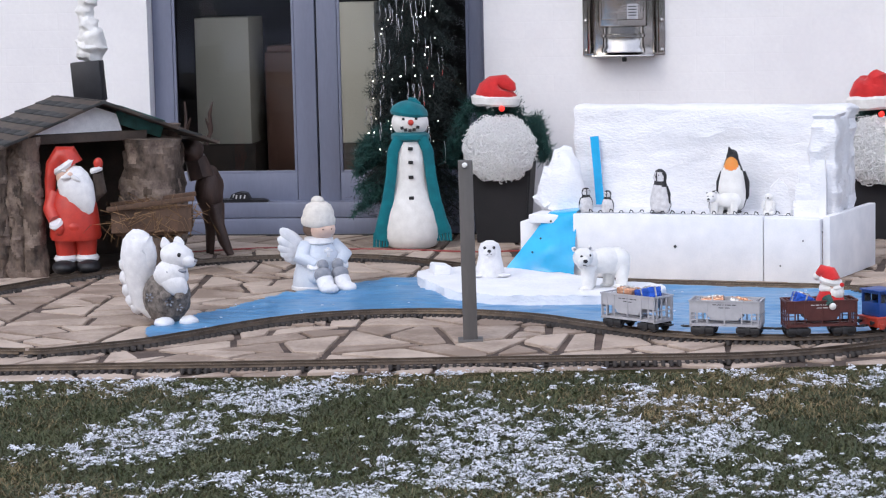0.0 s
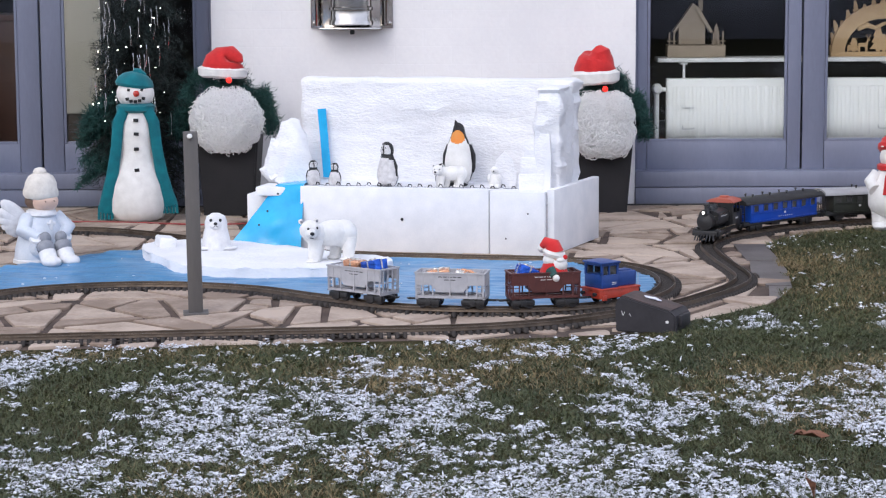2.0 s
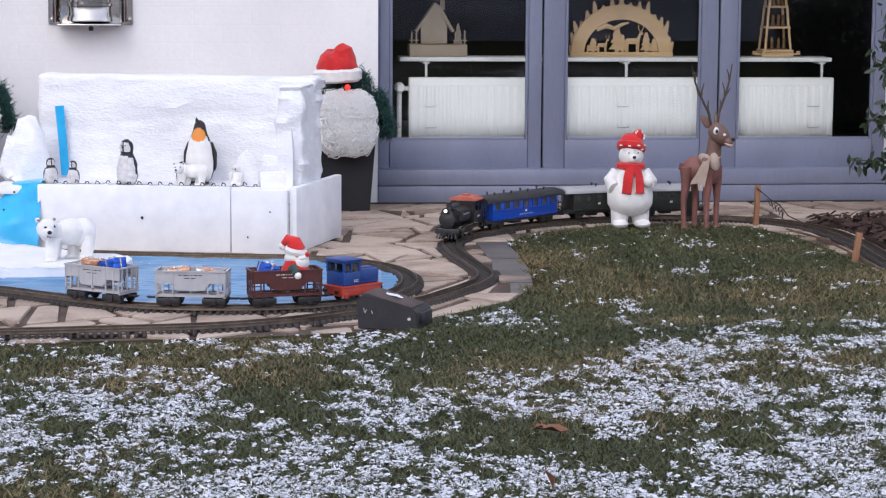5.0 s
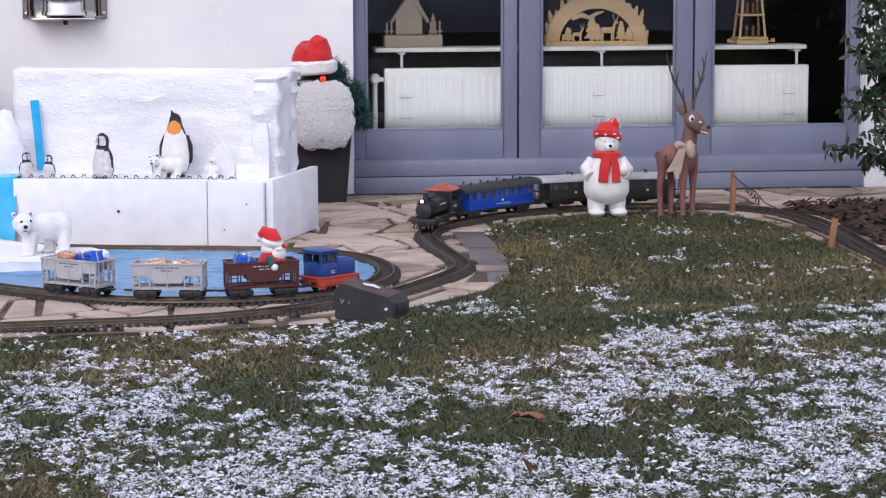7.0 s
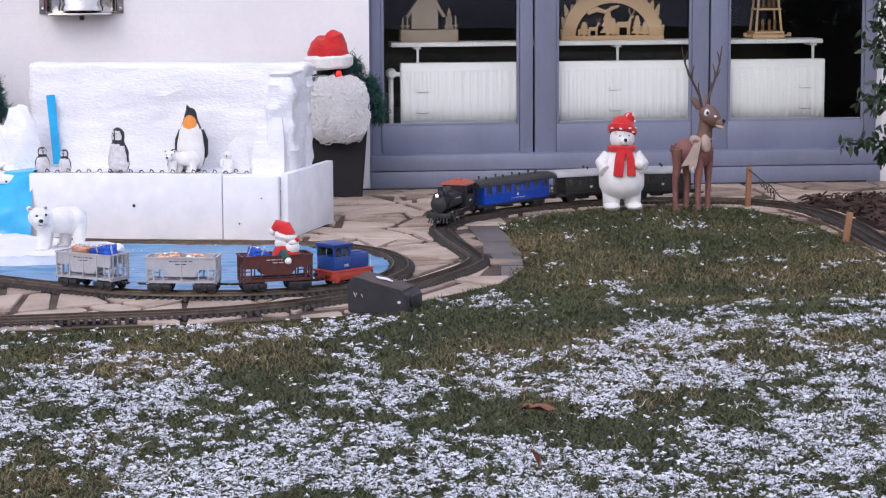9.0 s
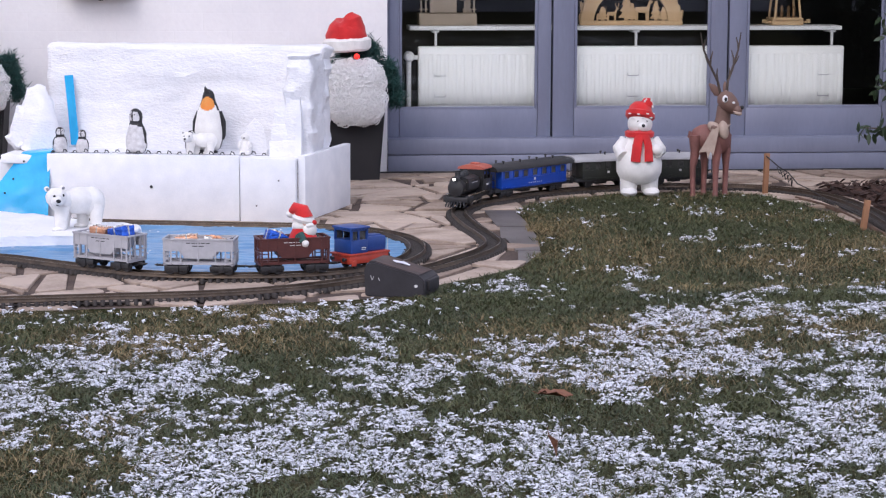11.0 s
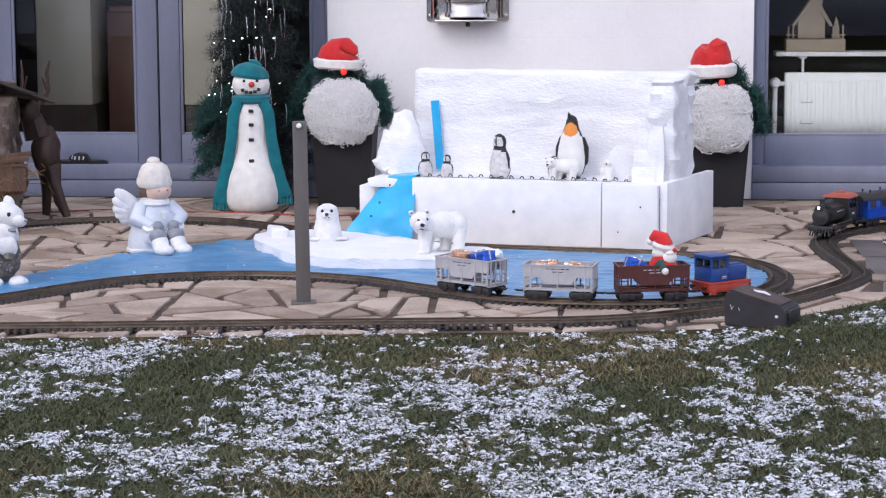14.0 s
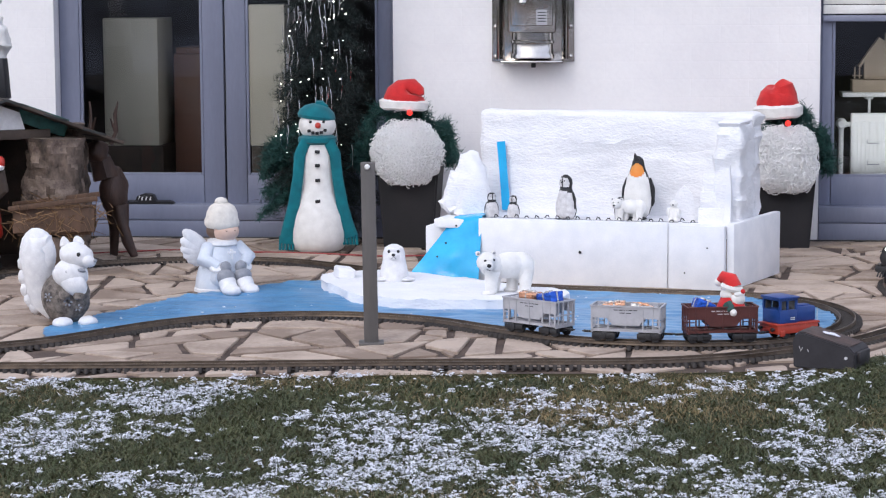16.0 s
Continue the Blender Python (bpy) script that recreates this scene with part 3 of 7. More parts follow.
# ---------------------------------------------------------------- blue sheet of the pond
_, nrm = side_of(loop_line)
inner = loop_line + nrm * 0.035
k0 = int(np.argmin(np.hypot(loop_line[:, 0] + 1.82, loop_line[:, 1] - 6.40)))
k1 = int(np.argmin(np.hypot(loop_line[:, 0] + 0.37, loop_line[:, 1] - 7.65)))
POND = [tuple(p) for p in inner[k0:k1:6]] + [(-0.6, 7.69), (-0.85, 7.83), (-1.1, 7.88), (-1.32, 7.80), (-1.46, 7.66), (-1.60, 7.47), (-1.74, 7.14), (-1.85, 6.90), (-1.92, 6.68), (-1.90, 6.56)]
gx, gy = np.meshgrid(np.arange(-2.0, 0.7, 0.008), np.arange(6.3, 8.05, 0.008))
ok = inside(gx, gy, POND)
zz = np.array([[0.010 + 0.006 * noise.noise(Vector((x * 5, y * 5, 0.3))) + 0.010 * max(0, noise.noise(Vector((x * 3 + y * 7, y * 14, 4.0)))) + 0.0035 * noise.noise(Vector((x * 11 + y * 5, y * 34, 9.0))) for x, y in zip(r, q)] for r, q in zip(gx, gy)])
idx = np.arange(gx.size).reshape(gx.shape)
cell = (ok[:-1, :-1] & ok[1:, :-1] & ok[:-1, 1:] & ok[1:, 1:])
faces = np.stack([idx[:-1, :-1], idx[:-1, 1:], idx[1:, 1:], idx[1:, :-1]], -1)[cell]
me = raw_mesh("pond_sheet", np.stack([gx, gy, zz], -1).reshape(-1, 3), faces, ["sheet"])
me.shade_smooth()
thing("pond_sheet", me, Matrix(), "wrinkled bright blue plastic sheet laid as a pond", "plastic sheet")

# ---------------------------------------------------------------- polystyrene ice scenery
ICE = pose(0.22, 7.70, 0, 0, 0, 180 - 12.5)  # x runs along the front, y towards the camera
ice = thing("ice_scenery", None, ICE, "white carved polystyrene ice shelf with a tall back slab", "ice scenery")


def board(x0, x1, y0, y1, z0, z1, m="foam", amount=0.002, bevel=0.004):
    return Build(m).box(((x0 + x1) / 2, (y0 + y1) / 2, (z0 + z1) / 2), (x1 - x0, y1 - y0, z1 - z0), m, bevel=bevel)


part("front_board", board(0.203, 0.90, -0.03, 0.0, 0.0, 0.232), ice, "smooth white foam front board")
part("front_board", board(0.0, 0.199, -0.035, 0.006, -0.002, 0.226), ice)
part("top_board", board(0.0, 1.08, -0.42, -0.033, 0.19, 0.222), ice)
part("side_board", Build("foam").box((0, 0, 0), (0.028, 0.50, 0.232), bevel=0.003), ice, at=pose(-0.055, -0.27, 0.118, 0, 0, -9))
part("end_board", board(0.90, 1.13, -0.42, -0.085, 0.0, 0.19), ice)


def carved_slab(w, d, h, seed, fade=0.03):
    """A foam slab whose faces are cut in rough strokes."""
    b = Build("carved")
    b.box((0, 0, 0), (w, d, h), bevel=0.018)
    bmesh.ops.triangulate(b.bm, faces=b.bm.faces[:])
    bmesh.ops.subdivide_edges(b.bm, edges=[e for e in b.bm.edges if e.calc_length() > 0.06], cuts=3, use_grid_fill=True)
    bmesh.ops.subdivide_edges(b.bm, edges=[e for e in b.bm.edges if e.calc_length() > 0.05], cuts=2, use_grid_fill=True)
    for v in b.bm.verts:
        p = v.co
        n = noise.noise(Vector((p.x * 7 + seed, p.y * 9, p.z * 20))) * 0.019 + noise.noise(Vector((p.x * 16, p.y * 22 + seed, p.z * 48))) * 0.009
        v.co += v.normal * n * (0.35 if abs(p.z) > h / 2 - 0.01 else 1)
    return b


b = carved_slab(1.04, 0.12, 0.43, 1.0)
part("back_slab", b, ice, "white back slab carved like an ice cliff", at=pose(0.475, -0.40, 0.388))
part("side_slab", carved_slab(0.10, 0.24, 0.385, 3.0), ice, at=pose(0.015, -0.24, 0.394))
# ice spires and steps at both ends
b = Build("carved")
b.lathe([(0.085, 0), (0.082, 0.05), (0.075, 0.12), (0.055, 0.175), (0.035, 0.215), (0.018, 0.228)], c=(0, 0, 0), seg=22, squash=(1.0, 0.6, 1.04)).ell((0.06, 0.0, 0.07), (0.045, 0.045, 0.085), "carved", seg=18).rough(0.026, 17, 2).rough(0.014, 42, 7)
part("ice_spire", b, ice, at=pose(0.985, -0.19, 0.222))
part("ice_arch", Build("carved").prism([(-0.042, 0), (0.042, 0), (0.040, 0.05), (0.028, 0.10), (0.0, 0.128), (-0.028, 0.10), (-0.040, 0.05)], -0.012, 0.012), ice, at=pose(0.185, -0.19, 0.222, 0, 0, 14))
for k, (x, w, z, h) in enumerate(((0.068, 0.10, 0.222, 0.055), (0.064, 0.098, 0.278, 0.055), (0.062, 0.092, 0.334, 0.062))):
    part("ice_step", Build("carved").box((0, 0, 0), (w, 0.06 - 0.005 * k, h + 0.003), bevel=0.004).rough(0.003, 30, k), ice, at=pose(x, -0.140 - 0.02 * k, z + h / 2, 0, 0.6 * (-1) ** k, 1.5 * (-1) ** k))
part("ice_fin", Build("foam").prism([(-0.004, 0), (0.022, 0), (0.016, 0.10), (0.004, 0.18), (0.0, 0.215), (-0.006, 0.12)], -0.01, 0.01), ice, at=pose(0.0, -0.09, 0.222))
# blue waterfall film, over the left end of the shelf and down to the pond
rows, cols = 26, 14
vs = []
for i in range(rows):
    u = i / (rows - 1)
    fall = max(0, (u - 0.22) / 0.78)
    for j in range(cols):
        w = j / (cols - 1)
        x = 0.888 + (0.125 + 0.165 * fall ** 0.8) * w
        y = -0.20 + 0.19 * min(1, u / 0.22) + 0.045 * fall - 0.05 * w * (1 - fall)
        z = 0.240 - 0.232 * fall ** (1.0 - 0.25 * w) - 0.012 * w
        vs.append((x, y + 0.008 * noise.noise(Vector((x * 16, z * 16, 0))), max(z, 0.006)))
q = np.arange(rows * cols).reshape(rows, cols)
me = raw_mesh("waterfall_film", np.array(vs), np.stack([q[:-1, :-1], q[:-1, 1:], q[1:, 1:], q[1:, :-1]], -1).reshape(-1, 4), ["bluefilm"])
me.shade_smooth()
part("waterfall_film", me, ice, "bright blue plastic film hung as a waterfall")
part("waterfall_strip", Build("bluefilm").prism([(-0.022, 0.0), (0.010, 0.0), (0.020, 0.14), (0.030, 0.255), (-0.002, 0.258), (-0.012, 0.12)], 0, 0.004), ice, at=pose(0.895, -0.322, 0.232, 0, 0, 0))
for x, y, z in ((0.52, 0.003, 0.12), (0.14, 0.009, 0.06), (0.06, 0.009, 0.15)):
    part("pin", Build("coal").ell((0, 0, 0), 0.0055 if x == 0.52 else 0.003, "coal", seg=8), ice, "small dark pin head", at=pose(x, y, z))
for x, z in ((0.91, 0.47), (0.905, 0.41), (0.895, 0.29)):
    part("pin", Build("coal").ell((0, 0, 0), 0.004, "coal", seg=8), ice, at=pose(x, -0.322, z))
for x, y, z in ((0.99, -0.02, 0.20), (1.02, 0.012, 0.14), (1.05, 0.02, 0.09), (0.94, 0.02, 0.03)):
    part("pin", Build("coal").ell((0, 0, 0), 0.004, "coal", seg=8), ice, at=pose(x, y, z))


# ---------------------------------------------------------------- figures of the display
def needles(centres, count, length, width, spread, seed, droop=0.0):
    """Thin needles that stand out from a line of points."""
    r = np.random.default_rng(seed)
    c = np.array(centres, float)
    i = r.integers(0, len(c), count)
    p = c[i] + r.normal(0, spread, (count, 3))
    d = r.normal(0, 1, (count, 3))
    d[:, 2] -= droop
    d /= np.linalg.norm(d, axis=1)[:, None]
    s = np.cross(d, r.normal(0, 1, (count, 3)))
    s /= np.linalg.norm(s, axis=1)[:, None]
    ln = (length * r.uniform(0.5, 1.2, count))[:, None]
    v = np.stack([p - s * width, p + s * width, p + d * ln], 1).reshape(-1, 3)
    return v, np.arange(count * 3).reshape(-1, 3)


def curls(b, c, r, count, seed, m="curl", size=0.014, square=1.0):
    """Wiry curls over an ellipsoid."""
    rnd = random.Random(seed)
    for _ in range(count):
        a, t = rnd.uniform(-math.pi, 0), math.acos(rnd.uniform(-0.95, 0.95))
        n = Vector((math.sin(t) * math.cos(a), math.sin(t) * math.sin(a), math.cos(t)))
        n = Vector([math.copysign(abs(v) ** square, v) for v in n])
        k = rnd.uniform(0.95, 1.05)
        o = Vector(c) + Vector((n.x * r[0], n.y * r[1], n.z * r[2])) * k
        q = n.to_track_quat("Z", "Y") @ Euler((rnd.uniform(-1.1, 1.1), rnd.uniform(-1.1, 1.1), rnd.uniform(0, 6.3))).to_quaternion()
        s, turn = size * rnd.uniform(0.6, 1.3) * (1.35 - 0.45 * (n.z + 1) / 2), rnd.uniform(1.1, 1.9)
        pts = [o + q @ Vector((math.cos(turn * math.pi * j / 9 * 1.2) * s, math.sin(turn * math.pi * j / 9 * 1.2) * s, s * 0.11 * j)) for j in range(10)]
        b.tube(pts, s * 0.115, m, seg=4)
    return b


def felt_snowman():
    b = Build("whitefelt", "teal")
    b.lathe([(0.075, 0), (0.100, 0.012), (0.116, 0.045), (0.119, 0.09), (0.110, 0.15), (0.090, 0.205), (0.073, 0.25), (0.069, 0.30), (0.072, 0.36), (0.066, 0.42), (0.05, 0.46)], "whitefelt", seg=28)
    b.ell((0, -0.005, 0.513), (0.075, 0.068, 0.062), "whitefelt", seg=24)
    # cape round the back and sides
    b.lathe([(0.095, 0.06), (0.100, 0.07), (0.100, 0.12), (0.092, 0.2), (0.082, 0.3), (0.074, 0.40), (0.058, 0.455)], "teal", c=(0, 0.050, 0), seg=28)
    for s in (-1, 1):
        b.tube([(s * 0.046, -0.052, 0.452), (s * 0.070, -0.058, 0.40), (s * 0.080, -0.056, 0.30), (s * 0.096, -0.058, 0.20), (s * 0.113, -0.054, 0.12), (s * 0.130, -0.046, 0.04 if s < 0 else 0.065)],
               [0.022, 0.023, 0.022, 0.024, 0.028, 0.031], "teal", seg=14, flat=0.45)
        for k in range(5):
            x = s * (0.101 + 0.013 * k)
            b.tube([(x, -0.047, 0.07), (x + s * 0.003, -0.050, 0.012 + 0.02 * (s > 0))], 0.0062, "teal", seg=5)
    b.lathe([(0.058, -0.016), (0.078, -0.006), (0.078, 0.012), (0.056, 0.024)], "teal", c=(0, 0, 0.452), seg=24)
    # cap
    b.lathe([(0.073, 0.0), (0.078, 0.012), (0.070, 0.032), (0.050, 0.050), (0.026, 0.060), (0.008, 0.064)], "teal", c=(-0.004, 0.002, 0.538), rot=(0, 8, 0), seg=24)
    b.tube([(0.0, 0, 0.594), (0.02, -0.006, 0.597), (0.042, -0.006, 0.583)], [0.02, 0.016, 0.008], "teal", seg=8)
    b.ell((0.004, -0.076, 0.516), 0.0125, "redglaze", seg=12)
    for x in (-0.026, 0.026):
        b.box((x, -0.066, 0.53), (0.011, 0.006, 0.010), "coal", rot=(0, 10, 0), bevel=0.001)
    for x, z in ((-0.032, 0.494), (-0.017, 0.486), (0.0, 0.484), (0.017, 0.487), (0.032, 0.496)):
        b.box((x, -0.066, z), (0.0135, 0.008, 0.012), "coal", rot=(0, x * 300, 0), bevel=0.001)
    for z, y in ((0.41, -0.071), (0.355, -0.074), (0.295, -0.073), (0.212, -0.088)):
        b.box((0.0, y, z), (0.020, 0.008, 0.013), "coal", rot=(0, random.uniform(-6, 6), 0), bevel=0.0015)
    b.tube([(0.05, -0.098, 0.11), (0.062, -0.094, 0.10), (0.072, -0.09, 0.103)], 0.0012, "coal", seg=5)
    return b


thing("snowman_figure", felt_snowman(), pose(-1.385, 8.80, 0, 0, 0, 8), "white felt snowman with teal cap and long scarf", "snowman")


def angel():
    b = Build("bluegrey", "whitefig")
    b.lathe([(0.084, 0), (0.090, 0.012), (0.086, 0.05), (0.076, 0.09), (0.064, 0.125), (0.050, 0.152), (0.034, 0.172)], "bluegrey", seg=26, squash=(1, 0.85, 1))
    b.lathe([(0.086, 0.0), (0.093, 0.004), (0.093, 0.014), (0.087, 0.020)], "whitefig", seg=26, squash=(1, 0.85, 1))
    b.lathe([(0.040, 0.156), (0.050, 0.164), (0.046, 0.178), (0.032, 0.186)], "whitefig", seg=20)
    b.ell((0.006, -0.016, 0.208), (0.043, 0.042, 0.036), "skin", seg=18)
    b.ell((0, 0.005, 0.210), (0.049, 0.042, 0.036), "hair", seg=16)
    b.lathe([(0.050, 0.0), (0.055, 0.008), (0.055, 0.024), (0.051, 0.032), (0.049, 0.05), (0.040, 0.070), (0.024, 0.082), (0.01, 0.086)], "creamknit", c=(0, 0, 0.222), rot=(6, 0, 0), seg=24)
    b.ell((-0.002, -0.004, 0.306), (0.022, 0.022, 0.018), "creamknit", seg=14)
    for s in (-1, 1):
        b.tube([(s * 0.045, 0.0, 0.155), (s * 0.075, -0.03, 0.115), (s * 0.040, -0.070, 0.093)], [0.026, 0.026, 0.019], "bluegrey", seg=10)
        b.lathe([(0.02, 0), (0.023, 0.008), (0.018, 0.015)], "whitefig", c=(s * 0.047, -0.066, 0.090), rot=(60, 0, s * 30))
        b.ell((s * 0.026, -0.084, 0.092), (0.020, 0.016, 0.022), "greyknit", seg=12)
        b.tube([(s * 0.03, -0.03, 0.05), (s * 0.030, -0.085, 0.060)], [0.036, 0.032], "bluegrey", seg=12)
        b.ell((s * 0.029, -0.092, 0.062), (0.029, 0.026, 0.027), "greyknit", seg=14)
        b.tube([(s * 0.029, -0.100, 0.048), (s * 0.030, -0.118, 0.022)], [0.027, 0.027], "whitefig", seg=12)
        b.ell((s * 0.031, -0.136, 0.020), (0.029, 0.042, 0.021), "whitefig", seg=16)
        b.ell((s * 0.014 + 0.006, -0.056, 0.212), 0.0025, "hair", seg=6)
    b.box((0, -0.074, 0.135), (0.010, 0.006, 0.034), "whitefig", bevel=0.002).box((0, -0.074, 0.14), (0.028, 0.006, 0.010), "whitefig", bevel=0.002)
    # wings of overlapping feathers
    for k in range(6):
        a, ln = radians(44 - k * 15), 0.118 - 0.011 * k
        c = (-0.036 - math.cos(a) * ln * 0.52, 0.012 + 0.002 * k, 0.132 + math.sin(a) * ln * 0.5)
        b.ell(c, (ln * 0.56, 0.013, 0.025), "whitefig", rot=(0, math.degrees(a), 0), seg=12)
    return b.rough(0.0012, 60, 1).move(Matrix.Diagonal((1.12, 1.08, 1.03, 1)))


thing("angel_figure", angel(), pose(-1.54, 7.60, 0, 0, 0, 36), "pale blue glazed winter angel with white knitted hat", "figurine")


def squirrel():
    b = Build("whitefig", "barkcoat")
    b.ell((0.0, 0, 0.088), (0.078, 0.070, 0.088), "barkcoat", seg=22)
    b.ell((0.028, -0.03, 0.165), (0.058, 0.050, 0.050), "whitefig", seg=18)
    b.ell((0.045, -0.055, 0.138), (0.050, 0.026, 0.034), "whitefig", rot=(0, 28, 0), seg=14)
    b.ell((0.046, -0.02, 0.222), (0.056, 0.046, 0.043), "whitefig", rot=(0, 18, 0), seg=18)
    b.ell((0.086, -0.035, 0.210), (0.027, 0.024, 0.020), "whitefig", rot=(0, 25, 0), seg=14)
    b.ell((0.112, -0.04, 0.210), (0.007, 0.007, 0.006), "greyknit", seg=8)
    b.ell((0.066, -0.060, 0.232), (0.0065, 0.004, 0.0075), "coal", seg=10)
    for x, y in ((0.012, -0.02), (0.045, 0.012)):
        b.lathe([(0.016, 0), (0.018, 0.010), (0.012, 0.024), (0.004, 0.034)], "whitefig", c=(x, y, 0.250), rot=(8, -14, 0), seg=12, squash=(1, 0.6, 1))
    b.tube([(-0.02, -0.045, 0.182), (0.03, -0.072, 0.176), (0.085, -0.05, 0.182)], 0.007, "greyknit", seg=8)
    # tail: rises behind and curls over
    pts = [(-0.05, 0.03, 0.03), (-0.090, 0.03, 0.07), (-0.100, 0.03, 0.12), (-0.098, 0.025, 0.17), (-0.105, 0.02, 0.215), (-0.088, 0.02, 0.250), (-0.066, 0.02, 0.255), (-0.052, 0.02, 0.235)]
    b.tube(pts, [0.026, 0.040, 0.044, 0.050, 0.052, 0.046, 0.030, 0.006], "whitefig", seg=16)
    for k in range(8):
        a = 0.35 + 0.36 * k
        b.ell((-0.092 - 0.052 * math.sin(a), 0.02, 0.165 - 0.118 * math.cos(a)), (0.021, 0.022, 0.026), "whitefig", seg=12)
    b.ell((-0.098, 0.02, 0.220), (0.062, 0.036, 0.085), "whitefig", seg=16)
    for x, y in ((0.018, -0.085), (0.090, -0.055)):
        b.ell((x, y, 0.018), (0.032, 0.034, 0.018), "whitefig", seg=14)
    for x, y in ((0.02, -0.068), (0.062, -0.058)):
        b.ell((x, y, 0.105), (0.018, 0.026, 0.014), "barkcoat", rot=(30, 0, 20), seg=10)
    # flower ornaments on the coat
    for x, z in ((-0.035, 0.095), (0.030, 0.082), (0.055, 0.062)):
        y = -0.070 * math.sqrt(max(0.05, 1 - (x / 0.078) ** 2 - ((z - 0.088) / 0.088) ** 2)) - 0.002
        for k in range(6):
            b.ell((x + 0.010 * math.cos(k * 1.047), y, z + 0.010 * math.sin(k * 1.047)), (0.005, 0.003, 0.003), "greyknit", rot=(0, -60 * k, 0), seg=6)
    return b.rough(0.004, 45, 3)


thing("squirrel_figure", squirrel(), pose(-1.885, 6.80, 0, 0, 0, -4), "white squirrel figure in a speckled brown coat", "figurine")


def seal():
    b = Build("whitefig")
    b.lathe([(0.040, 0), (0.044, 0.018), (0.040, 0.045), (0.034, 0.070), (0.034, 0.088), (0.028, 0.106), (0.012, 0.115)], "whitefig", seg=20)
    b.ell((0.0, 0.06, 0.022), (0.036, 0.075, 0.022), "whitefig", seg=14)
    b.ell((0.0, -0.030, 0.083), (0.019, 0.016, 0.014), "whitefig", seg=12)
    b.ell((0.0, -0.045, 0.088), (0.006, 0.004, 0.005), "coal", seg=8)
    for s in (-1, 1):
        b.ell((s * 0.014, -0.031, 0.097), (0.0045, 0.004, 0.005), "coal", seg=8)
        b.ell((s * 0.042, -0.02, 0.012), (0.026, 0.016, 0.007), "whitefig", rot=(0, 0, s * 35), seg=10)
        b.tube([(0, -0.045, 0.082), (s * 0.008, -0.044, 0.077)], 0.001, "coal", seg=4)
    return b


thing("seal_figure", seal(), pose(-0.93, 7.60, 0.036, 0, 0, 5) @ Matrix.Scale(1.16, 4), "white seal pup figure on the foam floe", "figurine")


def walking_bear(k=1.0):
    b = Build("whitefelt")
    b.ell((0.03, 0, 0.098), (0.075, 0.046, 0.046), "whitefelt", seg=20)
    b.ell((0.070, 0, 0.094), (0.048, 0.046, 0.050), "whitefelt", seg=16)
    b.ell((-0.035, 0, 0.100), (0.045, 0.040, 0.040), "whitefelt", seg=16)
    b.ell((-0.068, -0.030, 0.118), (0.037, 0.034, 0.032), "whitefelt", seg=18)
    b.ell((-0.078, -0.062, 0.108), (0.019, 0.022, 0.017), "whitefelt", seg=12)
    b.ell((-0.080, -0.083, 0.112), (0.0085, 0.005, 0.007), "coal", seg=10)
    for s in (-1, 1):
        b.ell((-0.068 + s * 0.028, -0.018, 0.147), (0.009, 0.006, 0.009), "whitefelt", seg=8)
        b.ell((-0.070 + s * 0.016, -0.060, 0.126), 0.0045, "coal", seg=8)
        b.ell((-0.068 + s * 0.028, -0.0235, 0.147), (0.005, 0.003, 0.005), "greyknit", seg=8)
    for x, y, f in ((-0.045, -0.025, 0), (-0.012, 0.028, 0), (0.082, -0.026, 0), (0.055, 0.028, 0)):
        b.tube([(x, y, 0.085), (x - 0.004, y, 0.045), (x - 0.008, y - 0.002, 0.012)], [0.027, 0.022, 0.020], "whitefelt", seg=12)
        b.ell((x - 0.016, y - 0.006, 0.010), (0.024, 0.020, 0.010), "whitefelt", seg=10)
    b.tube([(-0.088, -0.080, 0.098), (-0.076, -0.082, 0.096)], 0.0016, "coal", seg=5)
    b.rough(0.003, 50, 4)
    return b.move(Matrix.Scale(k, 4))


thing("polar_bear_figure", walking_bear(0.97), pose(-0.53, 7.31, 0.038, 0, 0, 26), "white polar bear figure walking over the foam floe", "figurine")

fl = Build("carved")
FLOE = [(-1.10, 7.44), (-1.01, 7.25), (-0.83, 7.16), (-0.63, 7.14), (-0.48, 7.16), (-0.35, 7.20), (-0.305, 7.32), (-0.33, 7.42), (-0.47, 7.50), (-0.60, 7.62), (-0.74, 7.74), (-0.92, 7.86), (-1.08, 7.90), (-1.20, 7.80), (-1.19, 7.62)]
fp = [tuple(p) for p in spline(FLOE, 0.022, True)]
fl.slab(fp, 0.004, 0.040)
bmesh.ops.bevel(fl.bm, geom=[e for e in fl.bm.edges if all(v.co.z > 0.03 for v in e.verts)], offset=0.006, segments=2, affect="EDGES")
fl.rough(0.010, 24, 7)
for v in fl.bm.verts:
    v.co.z = max(v.co.z, 0.006)
floe = thing("ice_floe", None, Matrix(), "white polystyrene ice floe lying on the blue sheet", "ice floe")
part("floe_slab", fl, floe)
part("ice_lump", Build("carved").box((-1.12, 7.70, 0.056), (0.06, 0.09, 0.038), "carved", rot=(0, 6, 20), bevel=0.006).rough(0.004, 30, 2), floe)


